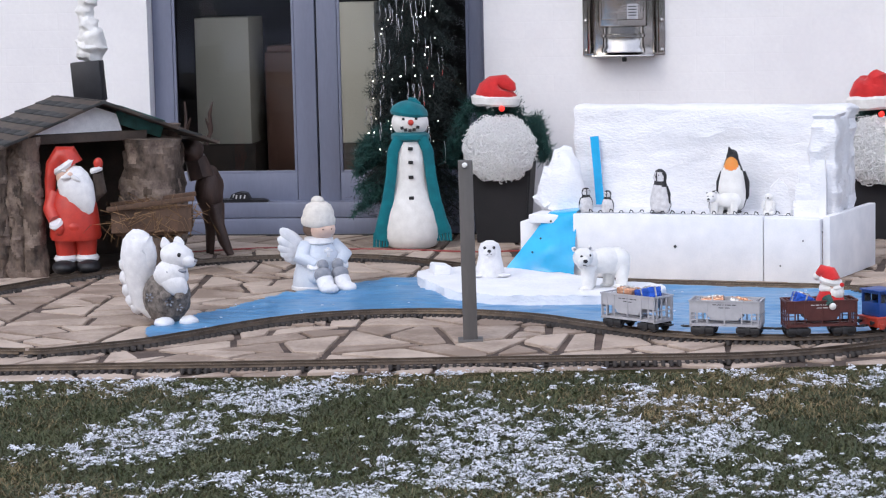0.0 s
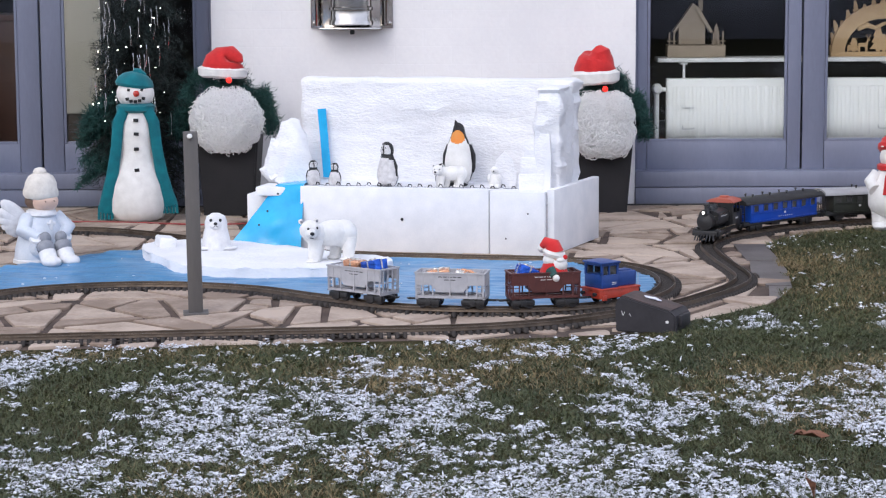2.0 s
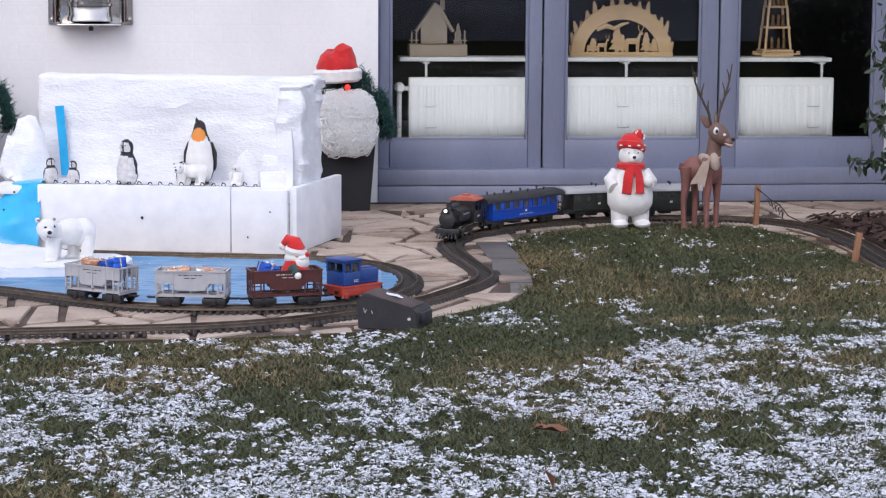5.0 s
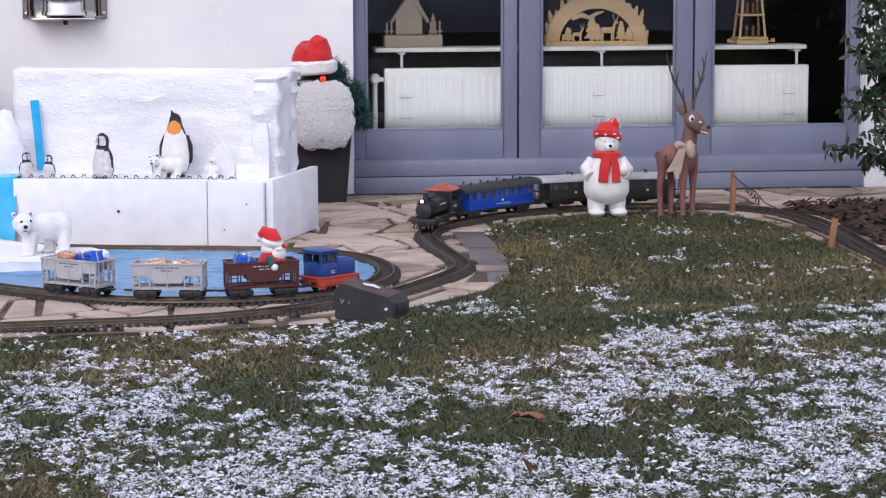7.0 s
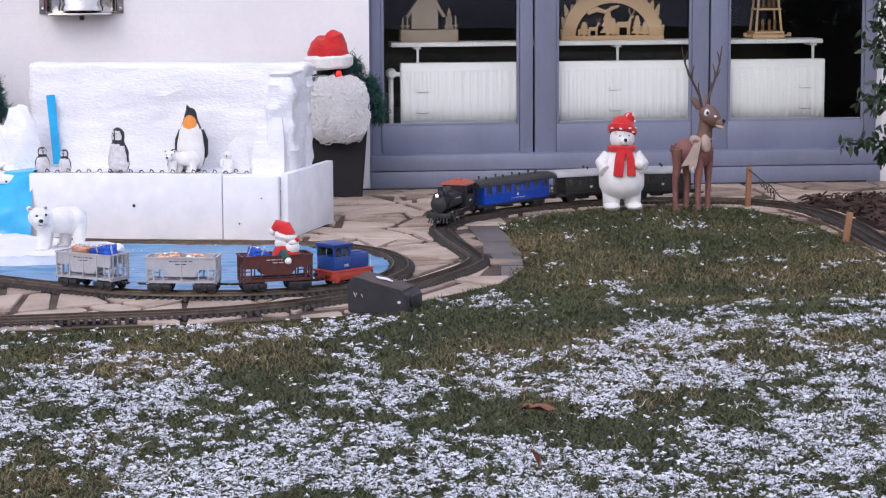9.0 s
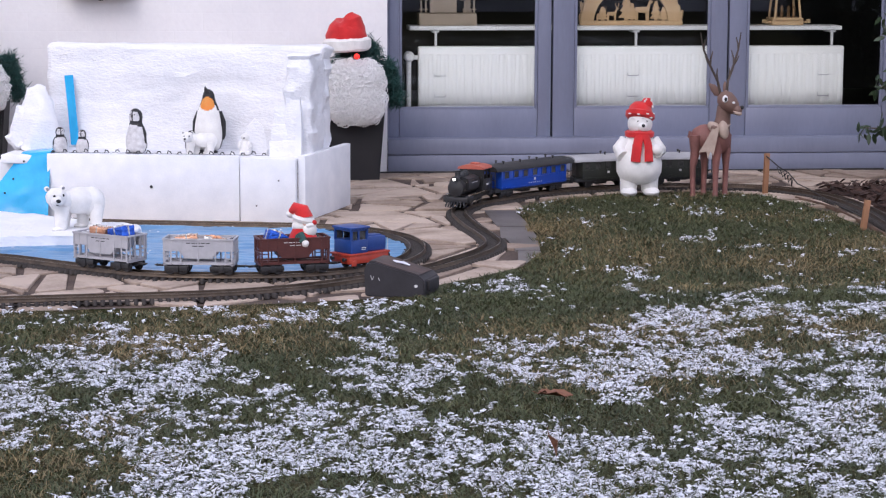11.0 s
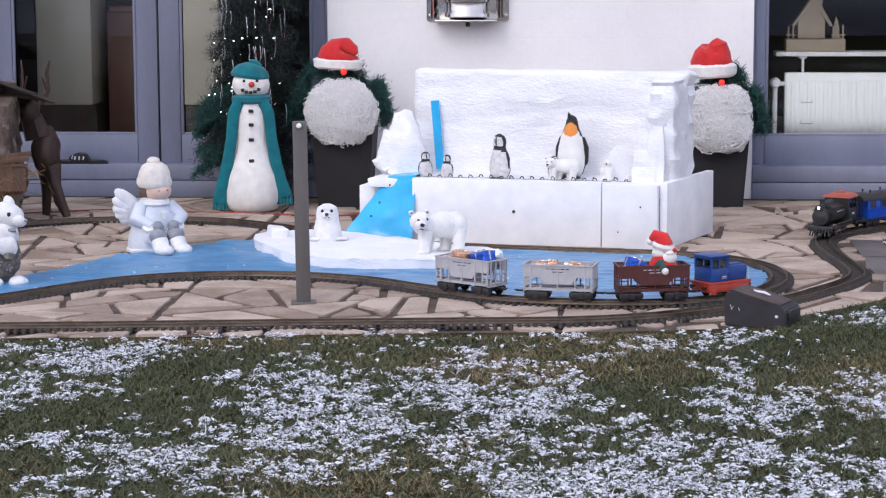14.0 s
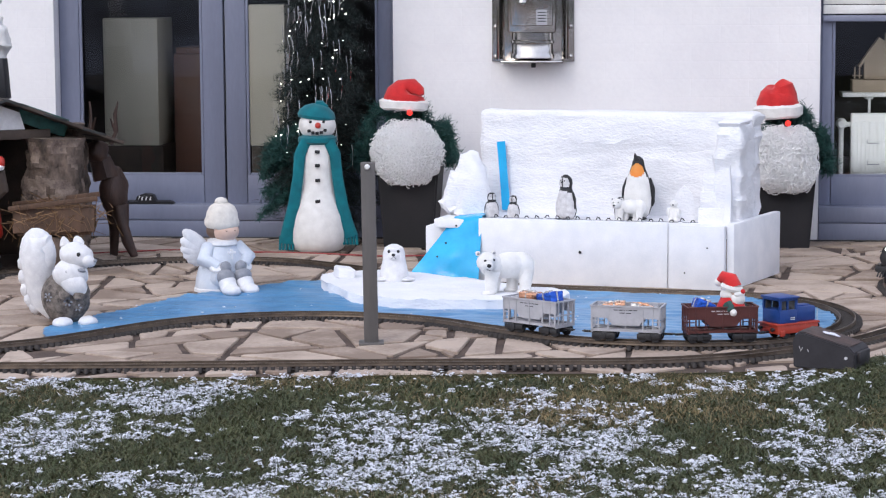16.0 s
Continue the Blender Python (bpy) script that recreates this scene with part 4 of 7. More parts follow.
def penguin(h, king=False):
    """Standing, pale in front and black behind; h: its height."""
    front = "whitefelt" if king else "downy"
    b = Build(front, "coal", "orange")
    if king:
        prof = [(0.11, 0.02), (0.165, 0.08), (0.195, 0.20), (0.200, 0.33), (0.185, 0.47), (0.158, 0.60), (0.130, 0.69), (0.105, 0.76), (0.088, 0.82), (0.080, 0.87), (0.060, 0.92), (0.02, 0.95)]
    else:
        prof = [(0.14, 0.02), (0.20, 0.08), (0.225, 0.20), (0.215, 0.35), (0.185, 0.50), (0.150, 0.62), (0.125, 0.69), (0.130, 0.74), (0.142, 0.81), (0.138, 0.88), (0.105, 0.95), (0.04, 0.99)]
    zs = np.linspace(prof[0][1], prof[-1][1], 64)
    b.lathe([(float(np.interp(z, [q[1] for q in prof], [q[0] for q in prof])), float(z)) for z in zs], "coal", seg=56, squash=(1, 0.82, 1))
    for f in b.bm.faces:
        c = f.calc_center_median()
        a = abs(math.atan2(c.x, -c.y))
        if king:
            if (a / 1.12) ** 2 + ((c.z - 0.745) / 0.10) ** 2 < 1:
                f.material_index = 2
            elif c.z < 0.64 and a < 1.42 or c.z < 0.71 and a < 1.22:
                f.material_index = 0
        elif c.z < 0.60 and a < 1.75:
            f.material_index = 0
        elif 0.60 <= c.z < 0.64 and a < 0.9:
            f.material_index = 0
        elif 0.73 < c.z < 0.93 and 0.13 < a < 1.15 - 2.2 * max(0, c.z - 0.84):
            f.material_index = 0
    if king:
        b.tube([(-0.005, -0.03, 0.90), (-0.025, -0.055, 0.955), (-0.032, -0.062, 1.0)], [0.045, 0.024, 0.006], "coal", seg=8)
    else:
        for s in (-1, 1):
            b.ell((s * 0.050, -0.108, 0.865), 0.013, "coal", seg=8)
        b.tube([(0, -0.10, 0.83), (0, -0.165, 0.815)], [0.03, 0.006], "coal", seg=8)
    for s in (-1, 1):
        w = 0.155 if king else 0.15
        b.tube([(s * w, 0.03, 0.62), (s * (w + 0.045), 0.03, 0.46), (s * (w + 0.055), 0.01, 0.26), (s * (w + 0.05), 0.0, 0.20)], [0.022, 0.034, 0.026, 0.008], "coal", seg=8)
        b.ell((s * 0.08, -0.11, 0.02), (0.075, 0.10, 0.022), "coal", seg=10)
    return b.rough(0.012 if not king else 0.004, 9, h * 40).move(Matrix.Diagonal((h * (1.10 if king else 1.2), h, h, 1)))


TOP = 0.222
for x, y, h, king, r in ((-0.615, 7.965, 0.098, False, 20), (-0.535, 7.94, 0.090, False, -24), (-0.345, 7.965, 0.164, False, -42), (-0.085, 7.995, 0.240, True, -14), (-0.147, 7.945, 0.085, False, 10)):
    thing("penguin_figure", penguin(h, king), pose(x, y, TOP, 0, 0, r),
          "large king penguin figure with orange throat" if king else "small black and white penguin figure on the foam shelf", "figurine", "penguins on the ice")
thing("polar_bear_figure", walking_bear(0.56), pose(-0.12, 7.895, TOP, 0, 0, -6), "small white polar bear figure on the foam shelf", "figurine")
b = Build("whitefelt")
b.lathe([(0.018, 0), (0.022, 0.015), (0.020, 0.04), (0.014, 0.055)], "whitefelt", seg=14).ell((0, -0.008, 0.066), (0.015, 0.016, 0.013), seg=12).ell((0, -0.024, 0.064), (0.003, 0.003, 0.003), "coal", seg=6)
b.ell((-0.010, -0.018, 0.010), (0.009, 0.018, 0.008)).ell((0.012, -0.018, 0.010), (0.009, 0.018, 0.008))
b.ell((-0.018, -0.012, 0.038), (0.008, 0.012, 0.014)).ell((0.018, -0.012, 0.038), (0.008, 0.012, 0.014))
thing("polar_bear_figure", b, pose(0.045, 7.885, TOP, 0, 0, -10), "tiny white sitting polar bear figure", "figurine")
# light string along the front edge of the shelf
u, v = Vector((-0.976, 0.216, 0)), Vector((0.216, 0.976, 0))
C = Vector((0.22, 7.70, 0))
b = Build("coal")
pts = [C + u * (0.10 + 0.76 * k / 60) + v * (0.026 + 0.016 * noise.noise(Vector((k * 0.6, 0, 0)))) + Vector((0, 0, 0.2345 + 0.006 * max(0, noise.noise(Vector((k * 0.9, 5, 0)))))) for k in range(61)]
b.tube(pts, 0.0012, "greyknit", seg=5)
for k in range(2, 60, 3):
    p = pts[k]
    b.tube([p, p + Vector((0.004, 0, 0.007 + 0.004 * (k % 2))), p + v * -0.006 + Vector((0.013, 0, 0.008)), p + v * -0.008 + Vector((0.017, 0, 0.001))], [0.0016, 0.0022, 0.0022, 0.0014], "coal", seg=5)
thing("light_string", b, Matrix(), "thin dark wire light string lying along the foam shelf", "light string")


# ---------------------------------------------------------------- stable with father christmas
def bark_log(radius, h, seed):
    """An upright log with ragged plates of bark standing off it."""
    n = 64
    b = Build("bark", "barkplate")
    b.tube([(0, 0, h * j / n) for j in range(n + 1)], [radius * (1 + 0.06 * math.sin(j * 0.17 + seed)) for j in range(n + 1)], "bark", seg=44)
    for v in b.bm.verts:
        p = v.co
        w = p + noise.noise_vector(p * 26 + Vector((seed, 0, 0))) * 0.022
        cell = noise.cell(Vector((w.x * 30 + seed, w.y * 30, w.z * 13)))
        out = Vector((p.x, p.y, 0))
        if out.length > 1e-3:
            v.co += out.normalized() * (0.006 * cell + 0.012 * noise.noise(p * 16 + Vector((0, seed, 0))) + 0.004 * noise.noise(p * 90))
    for f in b.bm.faces:
        f.material_index = 1 if noise.noise(f.calc_center_median() * 17 + Vector((seed, 3, 0))) > 0.05 else 0
    return b


def father_christmas():
    b = Build("redglaze", "whitefig")
    for s in (-1, 1):
        b.ell((s * 0.055, -0.035, 0.028), (0.056, 0.075, 0.030), "coal", seg=16)
        b.lathe([(0.050, 0), (0.056, 0.012), (0.046, 0.026)], "whitefig", c=(s * 0.048, 0, 0.048), seg=16)
        b.tube([(s * 0.046, 0, 0.065), (s * 0.044, 0, 0.15)], [0.043, 0.055], "redglaze", seg=14)
    b.lathe([(0.110, 0.135), (0.118, 0.15), (0.112, 0.20), (0.105, 0.25), (0.095, 0.31), (0.07, 0.345), (0.04, 0.36)], "redglaze", seg=24, squash=(1, 0.85, 1))
    b.ell((0.0, -0.088, 0.19), (0.028, 0.012, 0.022), seg=10)
    b.ell((-0.022, -0.01, 0.388), (0.056, 0.054, 0.058), "skin", seg=18)
    # beard
    b.lathe([(0.012, -0.13), (0.045, -0.10), (0.075, -0.04), (0.078, 0.01), (0.065, 0.05), (0.04, 0.07)], "whitefig", c=(0.008, -0.042, 0.350), rot=(-12, -33, 0), seg=22, squash=(1, 0.62, 1))
    for s in (-1, 1):
        b.ell((-0.006 + s * 0.022, -0.079, 0.384 - s * 0.004), (0.028, 0.014, 0.011), "whitefig", rot=(0, s * 18 + 12, 0), seg=12)
        b.ell((-0.018 + s * 0.022, -0.058, 0.408 - s * 0.004), (0.012, 0.008, 0.005), "whitefig", seg=8)
    b.ell((-0.010, -0.077, 0.397), 0.012, "skin", seg=10)
    # cap, hanging over to one side
    b.lathe([(0.060, 0.0), (0.066, 0.012), (0.058, 0.026)], "whitefig", c=(-0.026, 0.0, 0.420), rot=(0, -30, 0), seg=20)
    b.tube([(-0.008, 0, 0.43), (-0.022, 0, 0.465), (-0.058, 0.0, 0.470), (-0.092, 0.0, 0.43), (-0.105, 0.0, 0.37), (-0.108, -0.01, 0.31), (-0.112, -0.02, 0.275)], [0.056, 0.050, 0.040, 0.032, 0.026, 0.022, 0.016], "redglaze", seg=14)
    b.ell((-0.114, -0.02, 0.255), 0.019, "whitefig", seg=12)
    # arms: one hangs, one waves
    b.tube([(-0.085, 0, 0.32), (-0.108, -0.02, 0.26), (-0.085, -0.062, 0.215)], [0.038, 0.036, 0.03], "redglaze", seg=12)
    b.lathe([(0.030, 0), (0.034, 0.010), (0.028, 0.022)], "whitefig", c=(-0.078, -0.068, 0.198), rot=(30, -20, 0), seg=14)
    b.ell((-0.066, -0.082, 0.185), (0.024, 0.02, 0.026), "redglaze", seg=12)
    b.tube([(0.085, 0, 0.31), (0.120, -0.02, 0.33), (0.112, -0.035, 0.40)], [0.034, 0.030, 0.024], "darkwood", seg=12)
    b.lathe([(0.026, 0), (0.030, 0.009), (0.024, 0.02)], "whitefig", c=(0.108, -0.036, 0.402), rot=(0, -14, 0), seg=14)
    b.ell((0.116, -0.038, 0.436), (0.022, 0.018, 0.024), "redglaze", seg=12)
    return b.rough(0.0015, 40, 9).move(Matrix.Diagonal((0.87, 0.9, 1.0, 1)))


thing("father_christmas_figure", father_christmas(), pose(-2.545, 7.97, 0.012, 0, 0, 14) @ Matrix.Scale(0.95, 4), "glazed red and white figure in a red cap, waving", "figurine")

HUT = pose(-2.60, 8.27, 0, 0, 0, 36)  # its front looks along -y of its own
hut = thing("stable", None, HUT, "weathered wooden stable with a grey shingle roof", "stable")
part("floor_board", Build("darkwood").box((0, 0.06, 0.005), (0.84, 0.44, 0.010), bevel=0.002), hut)
part("back_board", Build("darkwood").box((0.02, 0.24, 0.27), (0.74, 0.016, 0.54), bevel=0.002), hut, "dark brown back board")
part("side_board", Build("darkwood").box((-0.36, 0.10, 0.25), (0.016, 0.30, 0.50), bevel=0.002), hut)
for k, (x, y, r, h, s) in enumerate(((-0.33, -0.17, 0.035, 0.52, 1), (-0.27, -0.20, 0.042, 0.53, 2), (-0.385, -0.15, 0.03, 0.50, 5), (0.36, -0.02, 0.05, 0.54, 3), (0.27, -0.02, 0.06, 0.50, 4))):
    b = bark_log(r * 1.12, h, s)
    part("log_post", b, hut, "rough barked log post" if k == 0 else "", at=pose(x, y, 0, 0, 1.5 * (-1) ** k, 0))
part("snow_panel", Build("whitefig").prism([(-0.25, 0.535), (0.10, 0.535), (0.08, 0.60), (0.0, 0.628), (-0.10, 0.605)], -0.185, -0.175), hut, "white snow-covered gable panel")
part("gable_beam", Build("darkwood").box((-0.05, -0.18, 0.515), (0.50, 0.02, 0.035), bevel=0.002), hut)
part("gable_board", Build("needle").box((0.18, -0.165, 0.565), (0.20, 0.012, 0.07), rot=(0, 20, 0), bevel=0.002), hut)
for s in (-1, 1):
    sl = radians(21)
    part("roof_board", Build("darkwood").box((0, 0, 0), (0.50, 0.58, 0.012), bevel=0.002), hut, at=pose(s * 0.235, 0.02, 0.562, 0, s * 21, 0))
    for r in range(6):
        for c in range(5):
            part("shingle", Build("shingle").box((0, 0, 0), (0.098, 0.113, 0.009), bevel=0.001), hut,
                 at=pose(s * (0.035 + 0.078 * r), -0.215 + 0.117 * c + (0.02 if r % 2 else 0), 0.653 - (0.035 + 0.078 * r) * math.tan(sl), 0, s * (21 - 5), random.uniform(-2, 2)))
part("chimney", Build("black").box((0, 0, 0.075), (0.115, 0.10, 0.16), bevel=0.004), hut, "black chimney pipe", at=pose(0.080, 0.10, 0.64, 0, -4, -30))
b = Build("whitefelt")
n = 60
b.tube([(0.012 * math.sin(k * 0.16) + 0.02 * k / n, 0.008 * math.cos(k * 0.2), 0.38 * k / n) for k in range(n + 1)], [0.034 + 0.026 * math.exp(-((k - 9) / 9) ** 2) + 0.004 * math.sin(k * 0.9) for k in range(n + 1)], "whitefelt", seg=28)
b.rough(0.012, 26, 6).rough(0.006, 60, 3)
part("smoke_wadding", b, hut, "white wadding as chimney smoke", at=pose(0.075, 0.10, 0.80, 0, 0, 0))

# manger of straw on a stump
b = bark_log(0.112, 0.5, 8)
thing("log", b, pose(-2.335, 8.26, 0, 0, 2, 0), "thick upright log with torn bark", "log")
b = Build("bark").tube([(0, 0, 0), (0, 0, 0.08), (0.01, 0, 0.142)], [0.085, 0.08, 0.085], "bark", seg=14).rough(0.012, 20, 3)
thing("tree_stump", b, pose(-2.265, 8.07, 0), "short barked tree stump", "stump")
crib = thing("manger", None, pose(-2.272, 8.07, 0.155, 0, 0, 12), "brown wooden manger full of straw on a stump", "manger")
part("trough_floor", Build("oldwood").box((0, 0, 0), (0.27, 0.15, 0.012), bevel=0.002), crib)
for y in (-0.08, 0.08):
    part("trough_side", Build("oldwood").box((0, y, 0.05), (0.30, 0.014, 0.09), rot=(-14 if y < 0 else 14, 0, 0), bevel=0.003), crib)
    part("trough_rail", Build("oldwood").box((0.0, y * 1.15, 0.115), (0.33, 0.02, 0.018), rot=(0, -6, 0), bevel=0.003), crib)
for x in (-0.13, 0.13):
    part("trough_end", Build("oldwood").box((x, 0, 0.045), (0.014, 0.15, 0.08), bevel=0.002), crib)
r = np.random.default_rng(5)
pts, n = [], 520
p = np.stack([r.normal(0, 0.085, n), r.normal(-0.02, 0.06, n), r.normal(0.06, 0.03, n)], 1)
d = np.stack([r.normal(0, 1, n), r.normal(0, 0.8, n), r.normal(-0.5, 0.6, n)], 1)
d = d / np.linalg.norm(d, axis=1)[:, None] * r.uniform(0.03, 0.10, n)[:, None]
sd = np.cross(d, r.normal(0, 1, (n, 3)))
sd = sd / np.linalg.norm(sd, axis=1)[:, None] * 0.0018
vv = np.stack([p - sd, p + sd, p + d + sd * 0.6, p + d - sd * 0.6], 1).reshape(-1, 3)
ob = part("straw", raw_mesh("straw", vv, np.arange(4 * n).reshape(-1, 4), ["straw"]), crib, "loose golden straw")
ob["kind"] = "stuff"

b = Build("carvedwood")
b.tube([(0.115, 0, 0), (0.09, 0, 0.06), (0.07, 0.005, 0.12), (0.045, 0.02, 0.20)], [0.018, 0.024, 0.026, 0.040], seg=14)
b.tube([(0.0, 0.06, 0), (0.01, 0.05, 0.10), (0.015, 0.04, 0.20)], [0.018, 0.022, 0.036], seg=10)
b.ell((0.02, 0.03, 0.26), (0.055, 0.065, 0.10), seg=28)
b.tube([(0.0, 0, 0.32), (-0.015, -0.02, 0.40)], [0.052, 0.044], seg=12)
b.ell((-0.015, -0.045, 0.425), (0.042, 0.058, 0.045), seg=14)
for s in (-1, 1):
    b.tube([(s * 0.03 - 0.012, 0, 0.45), (s * 0.055 - 0.01, 0.01, 0.50), (s * 0.052 - 0.005, 0, 0.57), (s * 0.062, 0, 0.62)], [0.010, 0.009, 0.007, 0.003], seg=7)
    b.tube([(s * 0.050 - 0.01, 0.01, 0.50), (s * 0.03, -0.01, 0.55)], [0.007, 0.003], seg=6)
b.rough(0.010, 24, 4)
thing("wooden_deer", b, pose(-2.205, 8.58, 0, 0, 0, -10), "red-brown carved wooden deer with stick antlers", "wooden deer")

# ---------------------------------------------------------------- post by the lawn
post = thing("garden_post", None, pose(-0.862, 6.475, 0), "grey square garden post standing on the terrace", "post")
part("shaft", Build("post").box((0, 0, 0.272), (0.043, 0.043, 0.545), bevel=0.003), post, at=pose(0, 0, 0, 0, -0.6, 8))
part("foot_plate", Build("post").box((0, 0, 0.003), (0.075, 0.075, 0.007), bevel=0.002), post, at=pose(0, 0, 0, 0, 0, 8))
part("top_screw", Build("radiator").lathe([(0.008, 0), (0.008, 0.008), (0.005, 0.012)], c=(-0.004, -0.024, 0.533), rot=(90, 0, 0), seg=10), post, "pale screw cap")


# ---------------------------------------------------------------- bearded planters
def bearded_planter(name, x, y, beard_w, tilt, seed, hat_x, label, beard_z, nose_z, hat_z, hat_h, reach, square, tip):
    t = thing(name, None, pose(x, y, 0), label, "planter", "bearded planters")
    b = Build("planter")
    prof = [(0.102, 0.0), (0.104, 0.02), (0.128, 0.34), (0.136, 0.345), (0.138, 0.375), (0.126, 0.378), (0.122, 0.345), (0.10, 0.03)]
    rings = []
    for r, z in prof:
        rings.append([b.bm.verts.new((sx * r, sy * r, z)) for sx, sy in ((-1, -1), (1, -1), (1, 1), (-1, 1))])
    for p, q in zip(rings, rings[1:]):
        for k in range(4):
            b.bm.faces.new((p[k], p[(k + 1) % 4], q[(k + 1) % 4], q[k]))
    b.bm.faces.new(rings[0][::-1])
    b.bm.faces.new(rings[-1])
    bmesh.ops.bevel(b.bm, geom=[e for e in b.bm.edges if abs(e.verts[0].co.z - e.verts[1].co.z) > 0.1], offset=0.008, segments=2, affect="EDGES")
    part("pot", b, t, "tapered anthracite plastic pot")
    # clipped plant ball, dressed with garland
    r = np.random.default_rng(seed)
    ball = r.normal(0, 1, (400, 3))
    ball = ball / np.linalg.norm(ball, axis=1)[:, None] * np.array([0.085, 0.09, 0.095]) + np.array([0.0, 0, hat_z - 0.14])
    part("plant_ball", raw_mesh("plant_ball", *needles(ball, 5200, 0.035, 0.0016, 0.008, seed), ["needle"]), t, "dense dark green plant ball")["kind"] = "stuff"
    a = np.linspace(0, 1, 90)
    gar = np.stack([-reach + (reach + 0.14) * a, -0.06 + 0.03 * np.sin(a * 9), hat_z - 0.105 + 0.07 * np.sin(a * 3.1) - 0.04 * np.cos(a * 14)], 1)
    ends = np.stack([0.14 + 0.035 * a, -0.05 + 0 * a, hat_z - 0.09 - 0.15 * a], 1)
    gar = np.concatenate([gar, ends, ends * np.array([-reach / 0.17, 1, 1]) + np.array([0, 0, -0.01])])
    part("garland", raw_mesh("garland", *needles(gar, 11000, 0.036, 0.0021, 0.014, seed + 1), ["needle"]), t, "dark green artificial fir garland")["kind"] = "stuff"
    b = Build("curl").ell((0, -0.135, beard_z), (beard_w * 0.485, 0.063, 0.126), "curl", seg=24)
    for v in b.bm.verts:
        n = Vector(((v.co.x) / (beard_w * 0.485), (v.co.y + 0.135) / 0.063, (v.co.z - beard_z) / 0.126))
        n = [math.copysign(abs(q) ** square, q) for q in n]
        v.co = Vector((n[0] * beard_w * 0.485, -0.135 + n[1] * 0.063, beard_z + n[2] * 0.126))
    curls(b, (0, -0.135, beard_z), (beard_w * 0.48, 0.062, 0.125), 1700, seed, size=0.0125, square=square)
    part("beard", b, t, "curly white wig beard")
    hat = part("hat", Build("red").tube([(0, 0, -0.005), (0.002, 0, 0.03), (0.008, 0, 0.062), (0.018, 0, 0.085), (0.018 + 0.016 * tip, -0.01, 0.100 - 0.007 * tip), (0.012 + 0.048 * tip, -0.03 * tip, 0.108 - 0.028 * tip), (0.010 + 0.068 * tip, -0.045 * tip, 0.112 - 0.057 * tip)], [0.084, 0.087, 0.076, 0.062 - 0.004 * tip, 0.045, 0.028, 0.014], "red", seg=24, flat=0.9).rough(0.002 + 0.005 * tip, 16, seed), t, "red felt cap with white plush rim",
               at=pose(hat_x, -0.11, hat_z, 0, tilt, 0) @ Matrix.Diagonal((1, 1, hat_h, 1)))
    part("rim", Build("whitefelt").lathe([(0.084, -0.030), (0.099, -0.020), (0.101, 0.014), (0.088, 0.026)], "whitefelt", seg=26, squash=(1, 0.85, 1)).rough(0.005, 22, seed), hat)
    part("nose", Build("led").ell((0, 0, 0), 0.012, "led", seg=12), t, "glowing red light nose", at=pose(hat_x + 0.035, -0.200, nose_z))
    return t


bearded_planter("bearded_planter", -1.035, 9.05, 0.278, 3, 11, -0.015, "anthracite planter with curly white beard and red cap", 0.398, 0.560, 0.590, 0.78, 0.20, 1.0, 1.0)
bearded_planter("bearded_planter", 0.495, 9.09, 0.24, -3, 23, -0.03, "anthracite planter with white beard beside the windows", 0.372, 0.515, 0.560, 1.0, 0.085, 0.78, 0.0)


# ---------------------------------------------------------------- trains
RAIL = 0.0215


def on_track(line, x, y, back=False, half=0.06):
    """The pose of a vehicle whose middle is nearest to (x, y) on the line."""
    k = int(np.argmin(np.hypot(line[:, 0] - x, line[:, 1] - y)))
    h = int(half / 0.01)
    a, c = line[max(k - h, 0)], line[min(k + h, len(line) - 1)]
    m = (a + c) / 2
    return pose(m[0], m[1], RAIL, 0, 0, math.degrees(math.atan2(c[1] - a[1], c[0] - a[0])) + (180 if back else 0))


def wheel_set(parent, x, r=0.0155, label=""):
    for s in (-1, 1):
        part("wheel", Build("tdark").lathe([(r * 0.5, -0.004), (r, -0.004), (r * 1.12, 0.0), (r * 1.12, 0.002), (r * 0.9, 0.003), (r * 0.3, 0.005)], "tdark", rot=(90 * s, 0, 0), seg=16), parent, label,
             at=pose(x, s * 0.024, r))
    part("axle", Build("tdark").tube([(x, -0.03, r), (x, 0.03, r)], 0.003, seg=8), parent)


def bogie(parent, x, gap=0.045):
    bg = part("bogie", Build("tdark").box((0, 0, 0.020), (gap + 0.03, 0.014, 0.012), bevel=0.002)
              .box((0, -0.034, 0.017), (gap + 0.028, 0.006, 0.014), bevel=0.002).box((0, 0.034, 0.017), (gap + 0.028, 0.006, 0.014), bevel=0.002)
              .box((0, -0.038, 0.016), (0.014, 0.004, 0.018), bevel=0.001).box((0, 0.038, 0.016), (0.014, 0.004, 0.018), bevel=0.001), parent, at=pose(x, 0, 0))
    for s in (-1, 1):
        wheel_set(bg, s * gap / 2, 0.0135)
    return bg


def coupler(parent, x, s):
    part("coupler", Build("tdark").box((x + s * 0.014, 0, 0.021), (0.032, 0.007, 0.006), bevel=0.001).tube([(x + s * 0.028, -0.010, 0.022), (x + s * 0.034, 0, 0.022), (x + s * 0.028, 0.010, 0.022)], 0.002, seg=5), parent)


